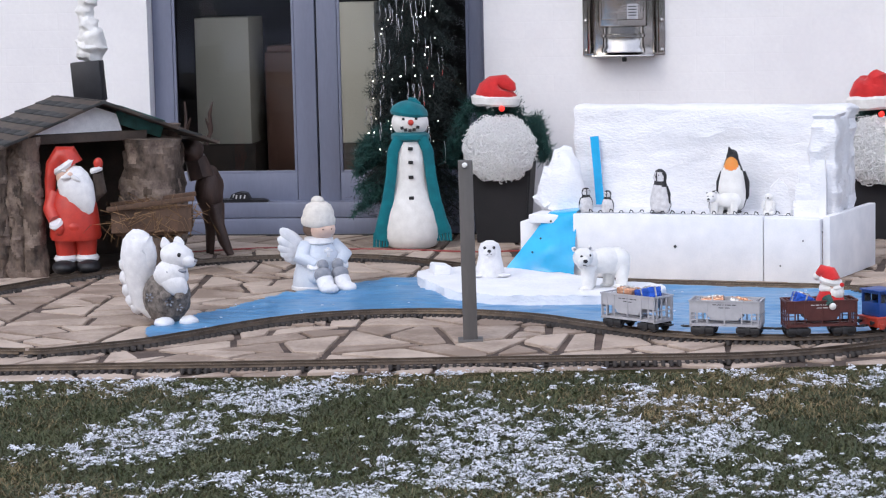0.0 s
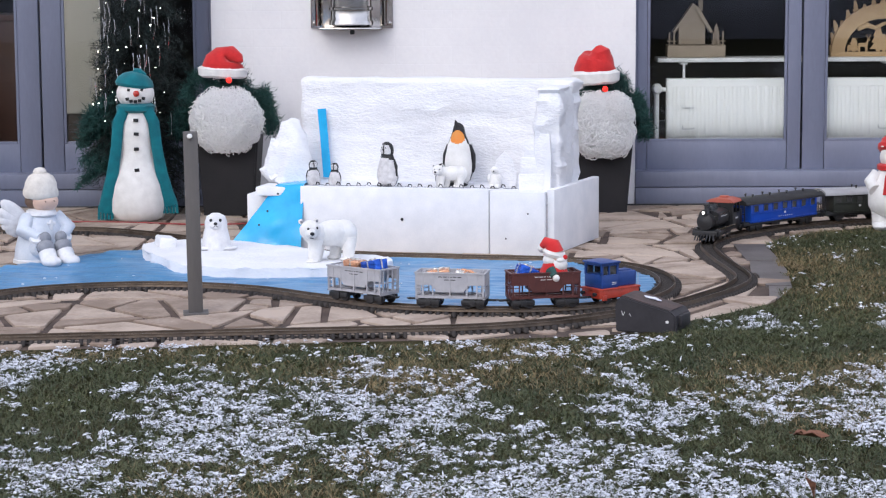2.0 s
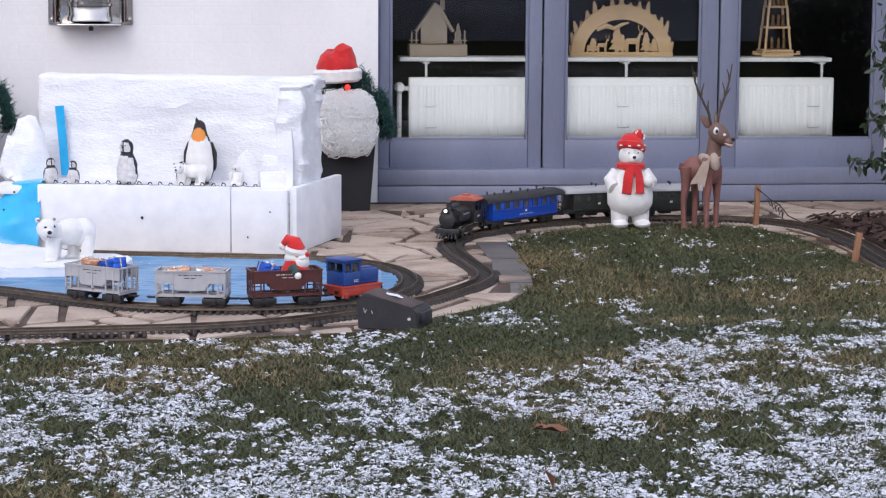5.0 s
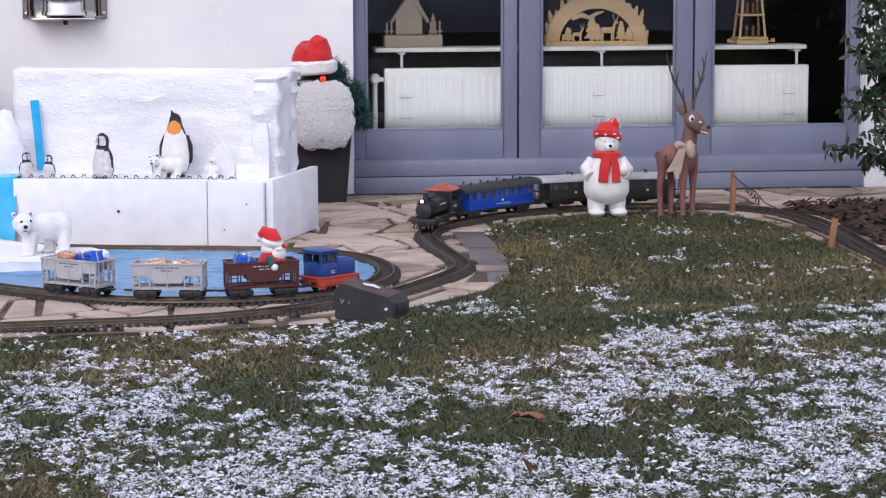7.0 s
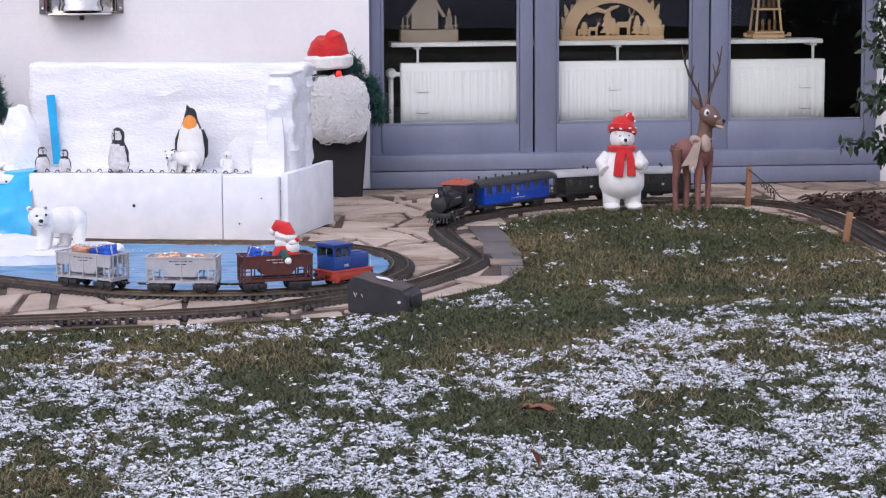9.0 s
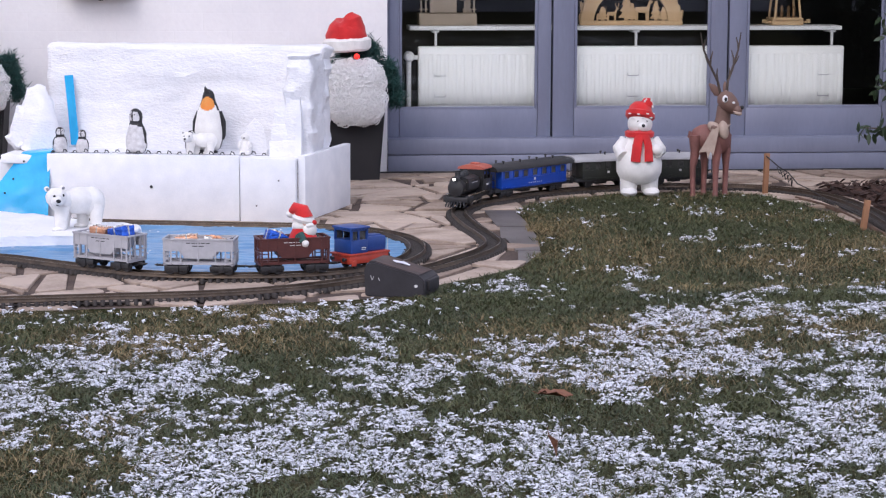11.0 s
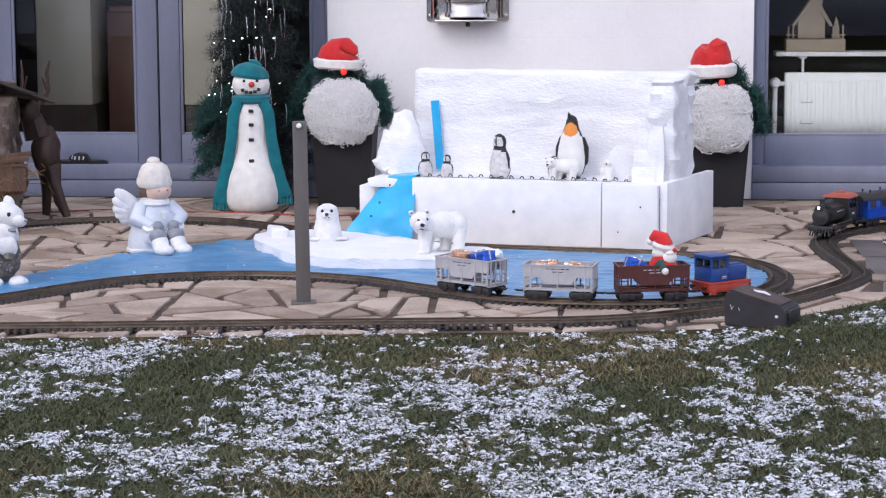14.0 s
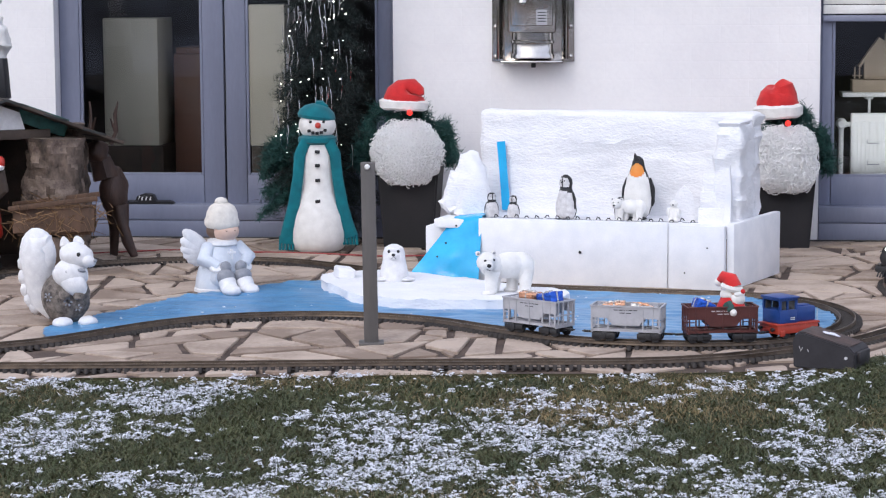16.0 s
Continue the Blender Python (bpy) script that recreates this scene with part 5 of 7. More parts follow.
def panel_windows(parent, xs, w, z, h, half, frame_m, name="window"):
    """Windows on both long sides: a raised frame and a dark pane."""
    for s in (-1, 1):
        for x in xs:
            f = part(name, Build(frame_m).box((0, 0, h / 2 + 0.0015), (w + 0.006, 0.003, 0.003)).box((0, 0, -h / 2 - 0.0015), (w + 0.006, 0.003, 0.003))
                     .box((-w / 2 - 0.0015, 0, 0), (0.003, 0.003, h)).box((w / 2 + 0.0015, 0, 0), (0.003, 0.003, h)), parent, at=pose(x, s * half, z))
            part("pane", Build("coachglass").box((0, -s * 0.0012, 0), (w, 0.0015, h), "coachglass"), f)


M["coachglass"] = mat("dark_coach_glass", (0.10, 0.10, 0.10), (0.03, 0.03, 0.032), rough=0.08, scale=55, bump=0)
M["palepane"] = mat("pale_reflecting_pane", (0.40, 0.38, 0.33), (0.20, 0.19, 0.17), rough=0.1, scale=60, bump=0)


def coach(name, m, length, windows, roof_m, label, at, bogies, door=True):
    t = thing(name, None, at, label, "toy coach", "passenger train")
    body = length - 0.075
    hw = 0.050
    z0, z1 = 0.034, 0.108
    part("underframe", Build("tdark").box((0, 0, 0.029), (length - 0.012, 0.085, 0.010), bevel=0.002).tube([(-length * 0.25, -0.036, 0.026), (-length * 0.12, -0.036, 0.014), (length * 0.12, -0.036, 0.014), (length * 0.25, -0.036, 0.026)], 0.0018, seg=6)
         .box((0.02, 0, 0.02), (0.05, 0.05, 0.014), bevel=0.002), t)
    side = part("body", Build(m).box((0, 0, (z0 + z1) / 2), (body, hw * 2, z1 - z0), bevel=0.002), t)
    b = Build(m)
    for s in (-1, 1):
        b.box((0, s * (hw + 0.001), 0.070), (body, 0.002, 0.002)).box((0, s * (hw + 0.001), 0.040), (body, 0.002, 0.003))
    part("waist_rail", b, side)
    n = windows
    xs = [(-body / 2) + body * (k + 0.5) / n for k in range(n)]
    panel_windows(side, xs, body / n * 0.48, 0.088, 0.024, hw + 0.0012, m)
    # arched roof over body and platforms
    poly = [(-0.058, 0.104)] + [(0.058 * -math.cos(a), 0.108 + 0.020 * math.sin(a)) for a in np.linspace(0, math.pi, 13)] + [(0.058, 0.104)]
    roof = part("roof", Build(roof_m).prism(poly, -length / 2, length / 2, roof_m, pose(0, 0, 0, 0, 0, 90)), t)
    for k in range(4 if length > 0.4 else 1):
        for s in (-1, 1):
            part("roof_vent", Build("tdark").lathe([(0.003, 0), (0.003, 0.008), (0.005, 0.009), (0.005, 0.013)], "tdark", seg=8), roof, at=pose((k - 1.5) * 0.1 if length > 0.4 else 0.0, s * 0.018, 0.125))
    for s in (-1, 1):
        pf = part("platform", Build("tdark").box((s * (length / 2 - 0.020), 0, 0.036), (0.036, 0.09, 0.005), bevel=0.001), t)
        for q in (-1, 1):
            b = Build("tdark")
            for y in (0.016 * q, 0.044 * q):
                b.tube([(s * (length / 2 - 0.006), y, 0.037), (s * (length / 2 - 0.006), y, 0.072 if abs(y) < 0.03 else 0.106)], 0.0017, seg=6)
            b.box((s * (length / 2 - 0.006), 0.030 * q, 0.071), (0.003, 0.030, 0.003)).box((s * (length / 2 - 0.006), 0.030 * q, 0.054), (0.002, 0.030, 0.002))
            part("railing", b, pf, "thin black end railing")
        coupler(t, s * length / 2 - s * 0.01, s)
        part("buffer_plate", Build("tdark").box((s * (length / 2 + 0.001), 0, 0.028), (0.006, 0.08, 0.014), bevel=0.001), t)
        emb = Build("twhite").box((0, 0, 0), (0.010, 0.001, 0.008))
        part("emblem", emb, side, "small pale emblem plate", at=pose(0, s * (hw + 0.0018), 0.062))
        if length > 0.4:
            b = Build("twhite")
            for k in range(7):
                b.box((-0.04 + k * 0.0125, 0, 0), (0.005, 0.001, 0.003))
            part("lettering_bar", b, side, at=pose(0, s * (hw + 0.0018), 0.049))
    if bogies:
        for s in (-1, 1):
            bogie(t, s * (length / 2 - 0.085))
    else:
        for s in (-1, 1):
            for y in (-0.034, 0.034):
                part("axle_guard", Build("tdark").box((s * length * 0.26, y, 0.020), (0.034, 0.006, 0.018), bevel=0.002), t)
            wheel_set(t, s * length * 0.26)
    return t


def steam_engine(at):
    t = thing("steam_locomotive", None, at, "black toy saddle-tank steam engine with a faded red cab roof", "toy locomotive", "passenger train")
    part("frame", Build("tdark").box((0, 0, 0.032), (0.25, 0.075, 0.014), bevel=0.002).box((0.128, 0, 0.030), (0.008, 0.095, 0.018), bevel=0.002).box((-0.122, 0, 0.030), (0.008, 0.095, 0.018), bevel=0.002), t)
    boiler = part("boiler", Build("tdark").lathe([(0.026, -0.04), (0.028, -0.04), (0.028, 0.125), (0.030, 0.125), (0.030, 0.132), (0.02, 0.134), (0.008, 0.138)], "tdark", rot=(0, 90, 0), c=(0, 0, 0.072), seg=24), t)
    part("saddle_tank", Build("tdark").prism([(-0.036, 0.062), (-0.039, 0.085), (-0.034, 0.102), (-0.015, 0.110), (0.015, 0.110), (0.034, 0.102), (0.039, 0.085), (0.036, 0.062)], -0.02, 0.092, "tdark", pose(0, 0, 0, 0, 0, -90)), t, at=pose(0, 0, 0))
    b = Build("twhite")
    for k in range(7):
        b.box((0.005 + k * 0.009, -0.0385, 0.087), (0.005, 0.001, 0.003)).box((0.005 + k * 0.009, 0.0385, 0.087), (0.005, 0.001, 0.003))
    part("lettering_bar", b, boiler)
    part("chimney", Build("tdark").lathe([(0.013, 0), (0.009, 0.006), (0.009, 0.030), (0.012, 0.031), (0.012, 0.037)], "tdark", c=(0.110, 0, 0.098), seg=16), boiler)
    for x in (0.03, 0.065):
        part("dome", Build("tdark").lathe([(0.013, 0), (0.013, 0.012), (0.009, 0.018), (0.002, 0.021)], "tdark", c=(x, 0, 0.108), seg=16), boiler)
    lamp = part("headlamp", Build("tdark").lathe([(0.010, -0.008), (0.011, -0.008), (0.011, 0.008), (0.009, 0.008)], "tdark", rot=(0, 90, 0), seg=14), boiler, at=pose(0.138, 0, 0.106))
    part("lens", Build("engine_lamp").ell((0.008, 0, 0), (0.003, 0.0055, 0.0055), "engine_lamp", seg=12), lamp, "lit white lamp lens")
    b = Build("tdark")
    for s in (-1, 1):
        b.box((-0.075, s * 0.045, 0.064), (0.075, 0.004, 0.050), bevel=0.001)
        for x in (-0.110, -0.075, -0.040):
            b.box((x, s * 0.045, 0.106), (0.007, 0.004, 0.034))
        b.box((-0.075, s * 0.045, 0.125), (0.077, 0.004, 0.006))
    b.box((-0.040, 0, 0.082), (0.004, 0.088, 0.086)).box((-0.112, 0, 0.070), (0.004, 0.088, 0.06))
    cab = part("cab", b, t)
    poly = [(-0.052, 0.126)] + [(-0.052 * math.cos(a), 0.128 + 0.014 * math.sin(a)) for a in np.linspace(0, math.pi, 11)] + [(0.052, 0.126)]
    part("cab_roof", Build("cabroof").prism(poly, -0.045, 0.045, "cabroof", pose(-0.072, 0, 0, 0, 0, 90)).box((-0.072, 0, 0.145), (0.022, 0.03, 0.006), "cabroof", bevel=0.001), cab, "faded red roof")
    b = Build("twhite")
    for s in (-1, 1):
        b.box((-0.078, s * 0.0475, 0.068), (0.022, 0.001, 0.006))
    part("number_bar", b, cab)
    part("bunker", Build("tdark").box((-0.132, 0, 0.066), (0.036, 0.084, 0.056), bevel=0.002), t)
    for s in (-1, 1):
        for x in (-0.045, 0.0, 0.045):
            part("driving_wheel", Build("tdark", "steel").lathe([(0.006, -0.004), (0.019, -0.004), (0.0215, 0.0), (0.0215, 0.002), (0.018, 0.003), (0.016, 0.001), (0.005, 0.003)], "tdark", rot=(90 * s, 0, 0), seg=18), t, at=pose(x, s * 0.026, 0.019))
        part("coupling_rod", Build("steel").box((0.0, s * 0.034, 0.015), (0.10, 0.003, 0.006), bevel=0.001).box((0.045, s * 0.037, 0.020), (0.085, 0.003, 0.005), rot=(0, -6, 0), bevel=0.001), t, "bright steel rods")
        part("cylinder", Build("tdark", "steel").lathe([(0.004, -0.02), (0.014, -0.019), (0.014, 0.019), (0.004, 0.02)], "tdark", rot=(0, 90, 0), c=(0.095, s * 0.040, 0.030), seg=14), t)
        part("footboard", Build("steel").box((0.02, s * 0.044, 0.046), (0.17, 0.010, 0.003)), t)
    wheel_set(t, 0.102, 0.012)
    b = Build("tdark")
    for k in range(7):
        y = -0.036 + 0.012 * k
        b.tube([(0.130, y * 0.9, 0.026), (0.160 - abs(y) * 0.6, y, 0.004)], 0.0028, seg=6)
    part("cowcatcher", b, t)
    part("handrail", Build("steel").tube([(-0.03, -0.040, 0.098), (0.12, -0.033, 0.092)], 0.0012, seg=5).tube([(-0.03, 0.040, 0.098), (0.12, 0.033, 0.092)], 0.0012, seg=5), boiler)
    coupler(t, -0.15, -1)
    return t


k_front = int(np.argmin(np.hypot(main_line[:, 0] - 0.845, main_line[:, 1] - 7.99)))


def along(metres):
    return main_line[min(k_front + int(metres / 0.01), len(main_line) - 1)]


steam_engine(on_track(main_line, *along(0.04), back=True, half=0.05))
coach("passenger_coach", "tblue", 0.47, 7, "tdark", "bright blue toy coach with seven windows and dark roof", on_track(main_line, *along(0.445), back=True, half=0.14), True)
coach("passenger_coach", "tgreen", 0.30, 5, "troof", "dark green toy coach with grey roof", on_track(main_line, *along(0.85), back=True, half=0.08), False)
coach("passenger_coach", "tgreen", 0.30, 5, "troof", "dark green toy coach with grey roof", on_track(main_line, *along(1.175), back=True, half=0.08), False)


def diesel_engine(at):
    t = thing("diesel_locomotive", None, at, "small blue and red toy diesel engine", "toy locomotive", "freight train")
    part("frame", Build("tred").box((0, 0, 0.030), (0.155, 0.086, 0.026), bevel=0.004).box((0, 0, 0.045), (0.162, 0.09, 0.006), bevel=0.001), t, "red running frame")
    part("hood", Build("dblue").box((0.040, 0, 0.070), (0.074, 0.062, 0.044), bevel=0.005).box((0.040, 0, 0.093), (0.06, 0.03, 0.004), bevel=0.001)
         .box((0.0765, 0, 0.068), (0.003, 0.046, 0.030), bevel=0.001), t)
    cab = part("cab", Build("dblue").box((-0.035, 0, 0.068), (0.066, 0.080, 0.040), bevel=0.002).box((-0.035, 0, 0.124), (0.076, 0.090, 0.006), bevel=0.002)
               .box((-0.065, -0.037, 0.104), (0.007, 0.006, 0.036)).box((-0.065, 0.037, 0.104), (0.007, 0.006, 0.036)).box((-0.005, -0.037, 0.104), (0.007, 0.006, 0.036))
               .box((-0.005, 0.037, 0.104), (0.007, 0.006, 0.036)).box((-0.038, -0.038, 0.104), (0.005, 0.004, 0.036)).box((-0.038, 0.038, 0.104), (0.005, 0.004, 0.036)).box((-0.035, 0, 0.118), (0.066, 0.080, 0.006)), t)
    for s in (-1, 1):
        part("cab_window", Build("coachglass").box((-0.0215, s * 0.034, 0.102), (0.026, 0.002, 0.028), "coachglass").box((-0.052, s * 0.034, 0.102), (0.02, 0.002, 0.028), "coachglass"), cab)
        part("front_window", Build("coachglass").box((-0.004, s * 0.018, 0.103), (0.002, 0.026, 0.024), "coachglass"), cab)
        part("vent_bar", Build("twhite").box((-0.02, s * 0.0408, 0.064), (0.016, 0.001, 0.002)).box((-0.02, s * 0.0408, 0.059), (0.016, 0.001, 0.002)), cab)
        for x in (-0.06, 0.06):
            part("step", Build("tred").box((x, s * 0.043, 0.020), (0.018, 0.005, 0.016), bevel=0.001), t)
        part("handrail", Build("twhite").tube([(0.078, s * 0.036, 0.048), (0.078, s * 0.036, 0.085)], 0.001, seg=5), t)
        for q in (-1, 1):
            part("buffer", Build("tdark").lathe([(0.004, 0), (0.004, 0.008), (0.007, 0.009), (0.006, 0.011)], "tdark", rot=(0, 90 * q, 0), seg=10), t, at=pose(q * 0.079, s * 0.028, 0.032))
        coupler(t, s * 0.078, s)
        wheel_set(t, s * 0.035, 0.015)
    return t


def hopper(m, label, at):
    t = thing("hopper_wagon", None, at, label, "toy wagon", "freight train")
    L, W, z1 = 0.186, 0.078, 0.098
    part("underframe", Build(m).box((0, 0, 0.031), (L, 0.014, 0.008)).box((L / 2 - 0.003, 0, 0.031), (0.006, W, 0.010)).box((-L / 2 + 0.003, 0, 0.031), (0.006, W, 0.010))
         .box((0, W / 2 - 0.002, 0.032), (L, 0.004, 0.007)).box((0, -W / 2 + 0.002, 0.032), (L, 0.004, 0.007)), t)
    b = Build(m)
    for s in (-1, 1):
        b.box((0, s * W / 2, 0.082), (L, 0.003, 0.033))
        b.box((0, s * (W / 2 + 0.001), z1), (L + 0.002, 0.006, 0.004))
        b.box((s * L / 2, 0, z1), (0.005, W, 0.004))
        b.box((s * L * 0.31, 0, 0.073), (0.003, W - 0.006, 0.064), rot=(0, s * 42, 0))
        b.prism([(-0.048, 0.066), (0.048, 0.066), (0.036, 0.046), (-0.036, 0.046)], -0.001, 0.001, m, pose(0, s * W / 2, 0))
    b.box((0, 0, 0.050), (0.08, W - 0.008, 0.004))
    body = part("body", b, t)
    for s in (-1, 1):
        for x in (-0.089, -0.072, -0.046, 0.0, 0.046, 0.072, 0.089):
            part("side_post", Build(m).box((x, s * (W / 2 + 0.0016), 0.064), (0.0035, 0.003, 0.062)), body)
        for z in (0.046, 0.058, 0.070):
            for x in (-0.081, 0.081):
                part("ladder_rung", Build(m).box((x, s * (W / 2 + 0.001), z), (0.014, 0.002, 0.0025)), body)
        for y in (-0.03, -0.01, 0.01, 0.03):
            part("end_post", Build(m).box((s * L / 2, y, 0.064), (0.003, 0.0035, 0.064)), body)
        part("end_rail", Build(m).box((s * L / 2, 0, 0.060), (0.0025, W, 0.003)), body)
        wl = Build("twhite" if m == "tbrown" else "tdark")
        for k in range(5):
            wl.box((-0.026 + k * 0.013, s * (W / 2 + 0.0018), 0.088), (0.010, 0.0008, 0.0022))
        wl.box((0.0, s * (W / 2 + 0.0018), 0.080), (0.030, 0.0008, 0.002))
        part("lettering_bar", wl, body)
        bogie(t, s * 0.060, 0.034)
        coupler(t, s * (L / 2 - 0.004), s)
    return t


k_diesel = int(np.argmin(np.hypot(loop_line[:, 0] - 0.375, loop_line[:, 1] - 6.55)))


def behind(metres, half=0.06):
    """A place on the loop, so far behind the diesel engine."""
    return on_track(loop_line, *loop_line[(k_diesel - int(metres / 0.01)) % len(loop_line)], half=half)


diesel_engine(behind(0.0, 0.05))
BIG = Matrix.Diagonal((1.12, 1.10, 1.08, 1))
brown = behind(0.235) @ BIG
grey_a = behind(0.505) @ BIG
grey_b = behind(0.805) @ BIG
hopper("tbrown", "oxide brown toy hopper wagon carrying a doll", brown)
hopper("tgrey", "light grey toy hopper wagon with parcels", grey_a)
hopper("tgrey", "light grey toy hopper wagon with parcels", grey_b)


def parcel(m, size, at, label, seed, ribbon="foilsilver"):
    b = Build(m).box((0, 0, size[2] / 2), size, m, bevel=0.004)
    bmesh.ops.subdivide_edges(b.bm, edges=[e for e in b.bm.edges if e.calc_length() > 0.012], cuts=2, use_grid_fill=True)
    b.rough(0.003, 60, seed)
    t = thing("parcel", None, at, label, "gift parcel", "parcels in the wagons")
    part("wrapping", b, t)
    part("ribbon", Build(ribbon).box((0, 0, size[2] / 2), (0.004, size[1] * 1.06, size[2] * 1.06)).box((0, 0, size[2] / 2), (size[0] * 1.06, 0.004, size[2] * 1.06))
         .ell((0.008, 0, size[2] * 1.05), (0.010, 0.005, 0.004), seg=8).ell((-0.008, 0, size[2] * 1.05), (0.010, 0.005, 0.004), seg=8), t)
    return t


Z = 0.062
parcel("foilblue", (0.055, 0.040, 0.040), brown @ pose(-0.052, 0, Z + 0.012, 0, 22, 10), "shiny blue foil parcel tipped in the wagon", 1)
parcel("foilcopper", (0.060, 0.045, 0.032), grey_a @ pose(-0.035, 0.0, Z + 0.010, 0, -8, 12), "copper foil parcel in the grey wagon", 2)
parcel("foilsilver", (0.055, 0.045, 0.030), grey_a @ pose(0.035, 0.0, Z + 0.008, 0, 10, -8), "crumpled silver foil parcel in the grey wagon", 3, "foilcopper")
parcel("foilcopper", (0.050, 0.045, 0.030), grey_b @ pose(-0.03, 0.0, Z + 0.022, 0, 4, 5), "copper foil parcel in the grey wagon", 4)
parcel("foilblue", (0.062, 0.045, 0.034), grey_b @ pose(0.042, 0.0, Z + 0.022, 0, -12, -10), "shiny blue foil parcel in the grey wagon", 5)

b = Build("red", "whitefelt")
b.lathe([(0.034, 0), (0.040, 0.012), (0.037, 0.035), (0.026, 0.058)], "red", seg=16)
b.ell((0.010, 0, 0.070), (0.021, 0.021, 0.020), "skin", seg=14)
b.ell((-0.004, 0, 0.064), (0.026, 0.028, 0.020), "whitefelt", seg=14)
b.ell((0.018, 0, 0.052), (0.020, 0.026, 0.022), "whitefelt", seg=14).ell((0.024, 0, 0.066), (0.012, 0.024, 0.010), "whitefelt", seg=12)
b.ell((0.034, 0, 0.074), 0.007, "red", seg=10)
b.lathe([(0.028, 0), (0.031, 0.008), (0.027, 0.016)], "whitefelt", c=(0, 0, 0.076), rot=(0, 14, 0), seg=16)
b.tube([(0, 0, 0.084), (-0.006, 0, 0.106), (-0.022, 0, 0.110), (-0.034, 0, 0.099)], [0.028, 0.022, 0.017, 0.010], "red", seg=12)
b.ell((-0.036, 0, 0.094), 0.012, "whitefelt", seg=10)
for s in (-1, 1):
    b.tube([(0.004, s * 0.030, 0.042), (0.020, s * 0.036, 0.025)], [0.014, 0.011], "needle", seg=8)
    b.ell((0.025, s * 0.036, 0.020), 0.010, "whitefelt", seg=8)
thing("plush_doll", b, brown @ pose(0.030, 0, Z + 0.002, 0, 0, -40), "plush red and white doll sitting in the brown wagon", "doll")

# ---------------------------------------------------------------- figures on the lawn
b = Build("whitefelt", "red")
for s in (-1, 1):
    b.tube([(s * 0.042, 0, 0.10), (s * 0.046, -0.004, 0.05), (s * 0.048, -0.006, 0.015)], [0.05, 0.040, 0.036], "whitefelt", seg=14)
    b.ell((s * 0.050, -0.026, 0.016), (0.038, 0.046, 0.018), "whitefelt", seg=12)
b.lathe([(0.04, 0.045), (0.082, 0.060), (0.100, 0.090), (0.101, 0.125), (0.088, 0.165), (0.068, 0.205), (0.045, 0.238)], "whitefelt", seg=22, squash=(1, 0.85, 1))
b.ell((0, -0.006, 0.270), (0.054, 0.050, 0.046), "whitefelt", seg=18)
b.ell((0, -0.048, 0.262), (0.022, 0.020, 0.017), "whitefelt", seg=12)
b.ell((0, -0.068, 0.268), (0.008, 0.005, 0.006), "coal", seg=8)
for s in (-1, 1):
    b.ell((s * 0.020, -0.048, 0.282), 0.004, "coal", seg=8)
b.tube([(-0.062, 0, 0.205), (-0.092, -0.01, 0.175), (-0.082, -0.04, 0.150)], [0.028, 0.030, 0.026], "whitefelt", seg=12)
b.tube([(0.062, 0, 0.205), (0.088, -0.02, 0.170), (0.066, -0.068, 0.172)], [0.028, 0.028, 0.024], "whitefelt", seg=12)
b.ell((0.062, -0.074, 0.178), (0.022, 0.018, 0.022), "whitefelt", seg=12)
b.lathe([(0.050, 0.218), (0.064, 0.224), (0.064, 0.240), (0.050, 0.246)], "red", seg=22)
b.tube([(-0.012, -0.055, 0.232), (-0.026, -0.074, 0.195), (-0.036, -0.084, 0.135)], [0.022, 0.022, 0.023], "red", seg=10, flat=0.4)
b.tube([(0.014, -0.055, 0.232), (0.022, -0.076, 0.195), (0.024, -0.086, 0.135)], [0.020, 0.020, 0.022], "red", seg=10, flat=0.4)
b.lathe([(0.055, 0.0), (0.064, 0.008), (0.064, 0.024), (0.054, 0.030), (0.048, 0.046), (0.030, 0.062), (0.01, 0.068)], "red", c=(0, 0.004, 0.286), rot=(-14, 10, 0), seg=22)
b.ell((0.032, 0, 0.344), (0.027, 0.024, 0.024), "red", seg=14)
for a in range(9):
    b.ell((0.032 + 0.022 * math.cos(a * 2.4), -0.012 - 0.010 * (a % 2), 0.344 + 0.018 * math.sin(a * 2.4)), (0.005, 0.004, 0.005), "whitefelt", seg=6)
for a in np.linspace(-2.6, -0.5, 7):
    b.ell((0.060 * math.cos(a), 0.060 * math.sin(a), 0.303 + 0.008 * math.sin(a * 9)), (0.009, 0.003, 0.003), "whitefelt", seg=6)
b.rough(0.0025, 45, 2).move(Matrix.Diagonal((0.88, 0.95, 1.03, 1)))
thing("bear_figure", b, pose(1.562, 8.37, 0.006, 0, 0, 2), "white plush-look bear figure with red hat and scarf", "figurine")

b = Build("deerred", "deerlight")
for x, y, k in ((-0.074, -0.026, -0.006), (-0.030, 0.030, 0.004), (0.018, -0.030, 0.0), (0.062, 0.026, 0.004)):
    b.tube([(x, y, 0.235), (x + 0.004, y, 0.17), (x + k, y, 0.11), (x + k * 0.6, y, 0.02), (x + k * 0.6, y - 0.003, 0.0)], [0.026, 0.021, 0.0135, 0.011, 0.013], "deerred", seg=10)
b.ell((-0.020, 0, 0.222), (0.070, 0.046, 0.052), "deerred", rot=(0, 6, 0), seg=18)
b.ell((0.030, -0.002, 0.222), (0.052, 0.048, 0.062), "deerred", seg=16)
b.tube([(0.036, 0, 0.25), (0.046, -0.006, 0.29), (0.050, -0.012, 0.345)], [0.042, 0.032, 0.029], "deer", seg=14)
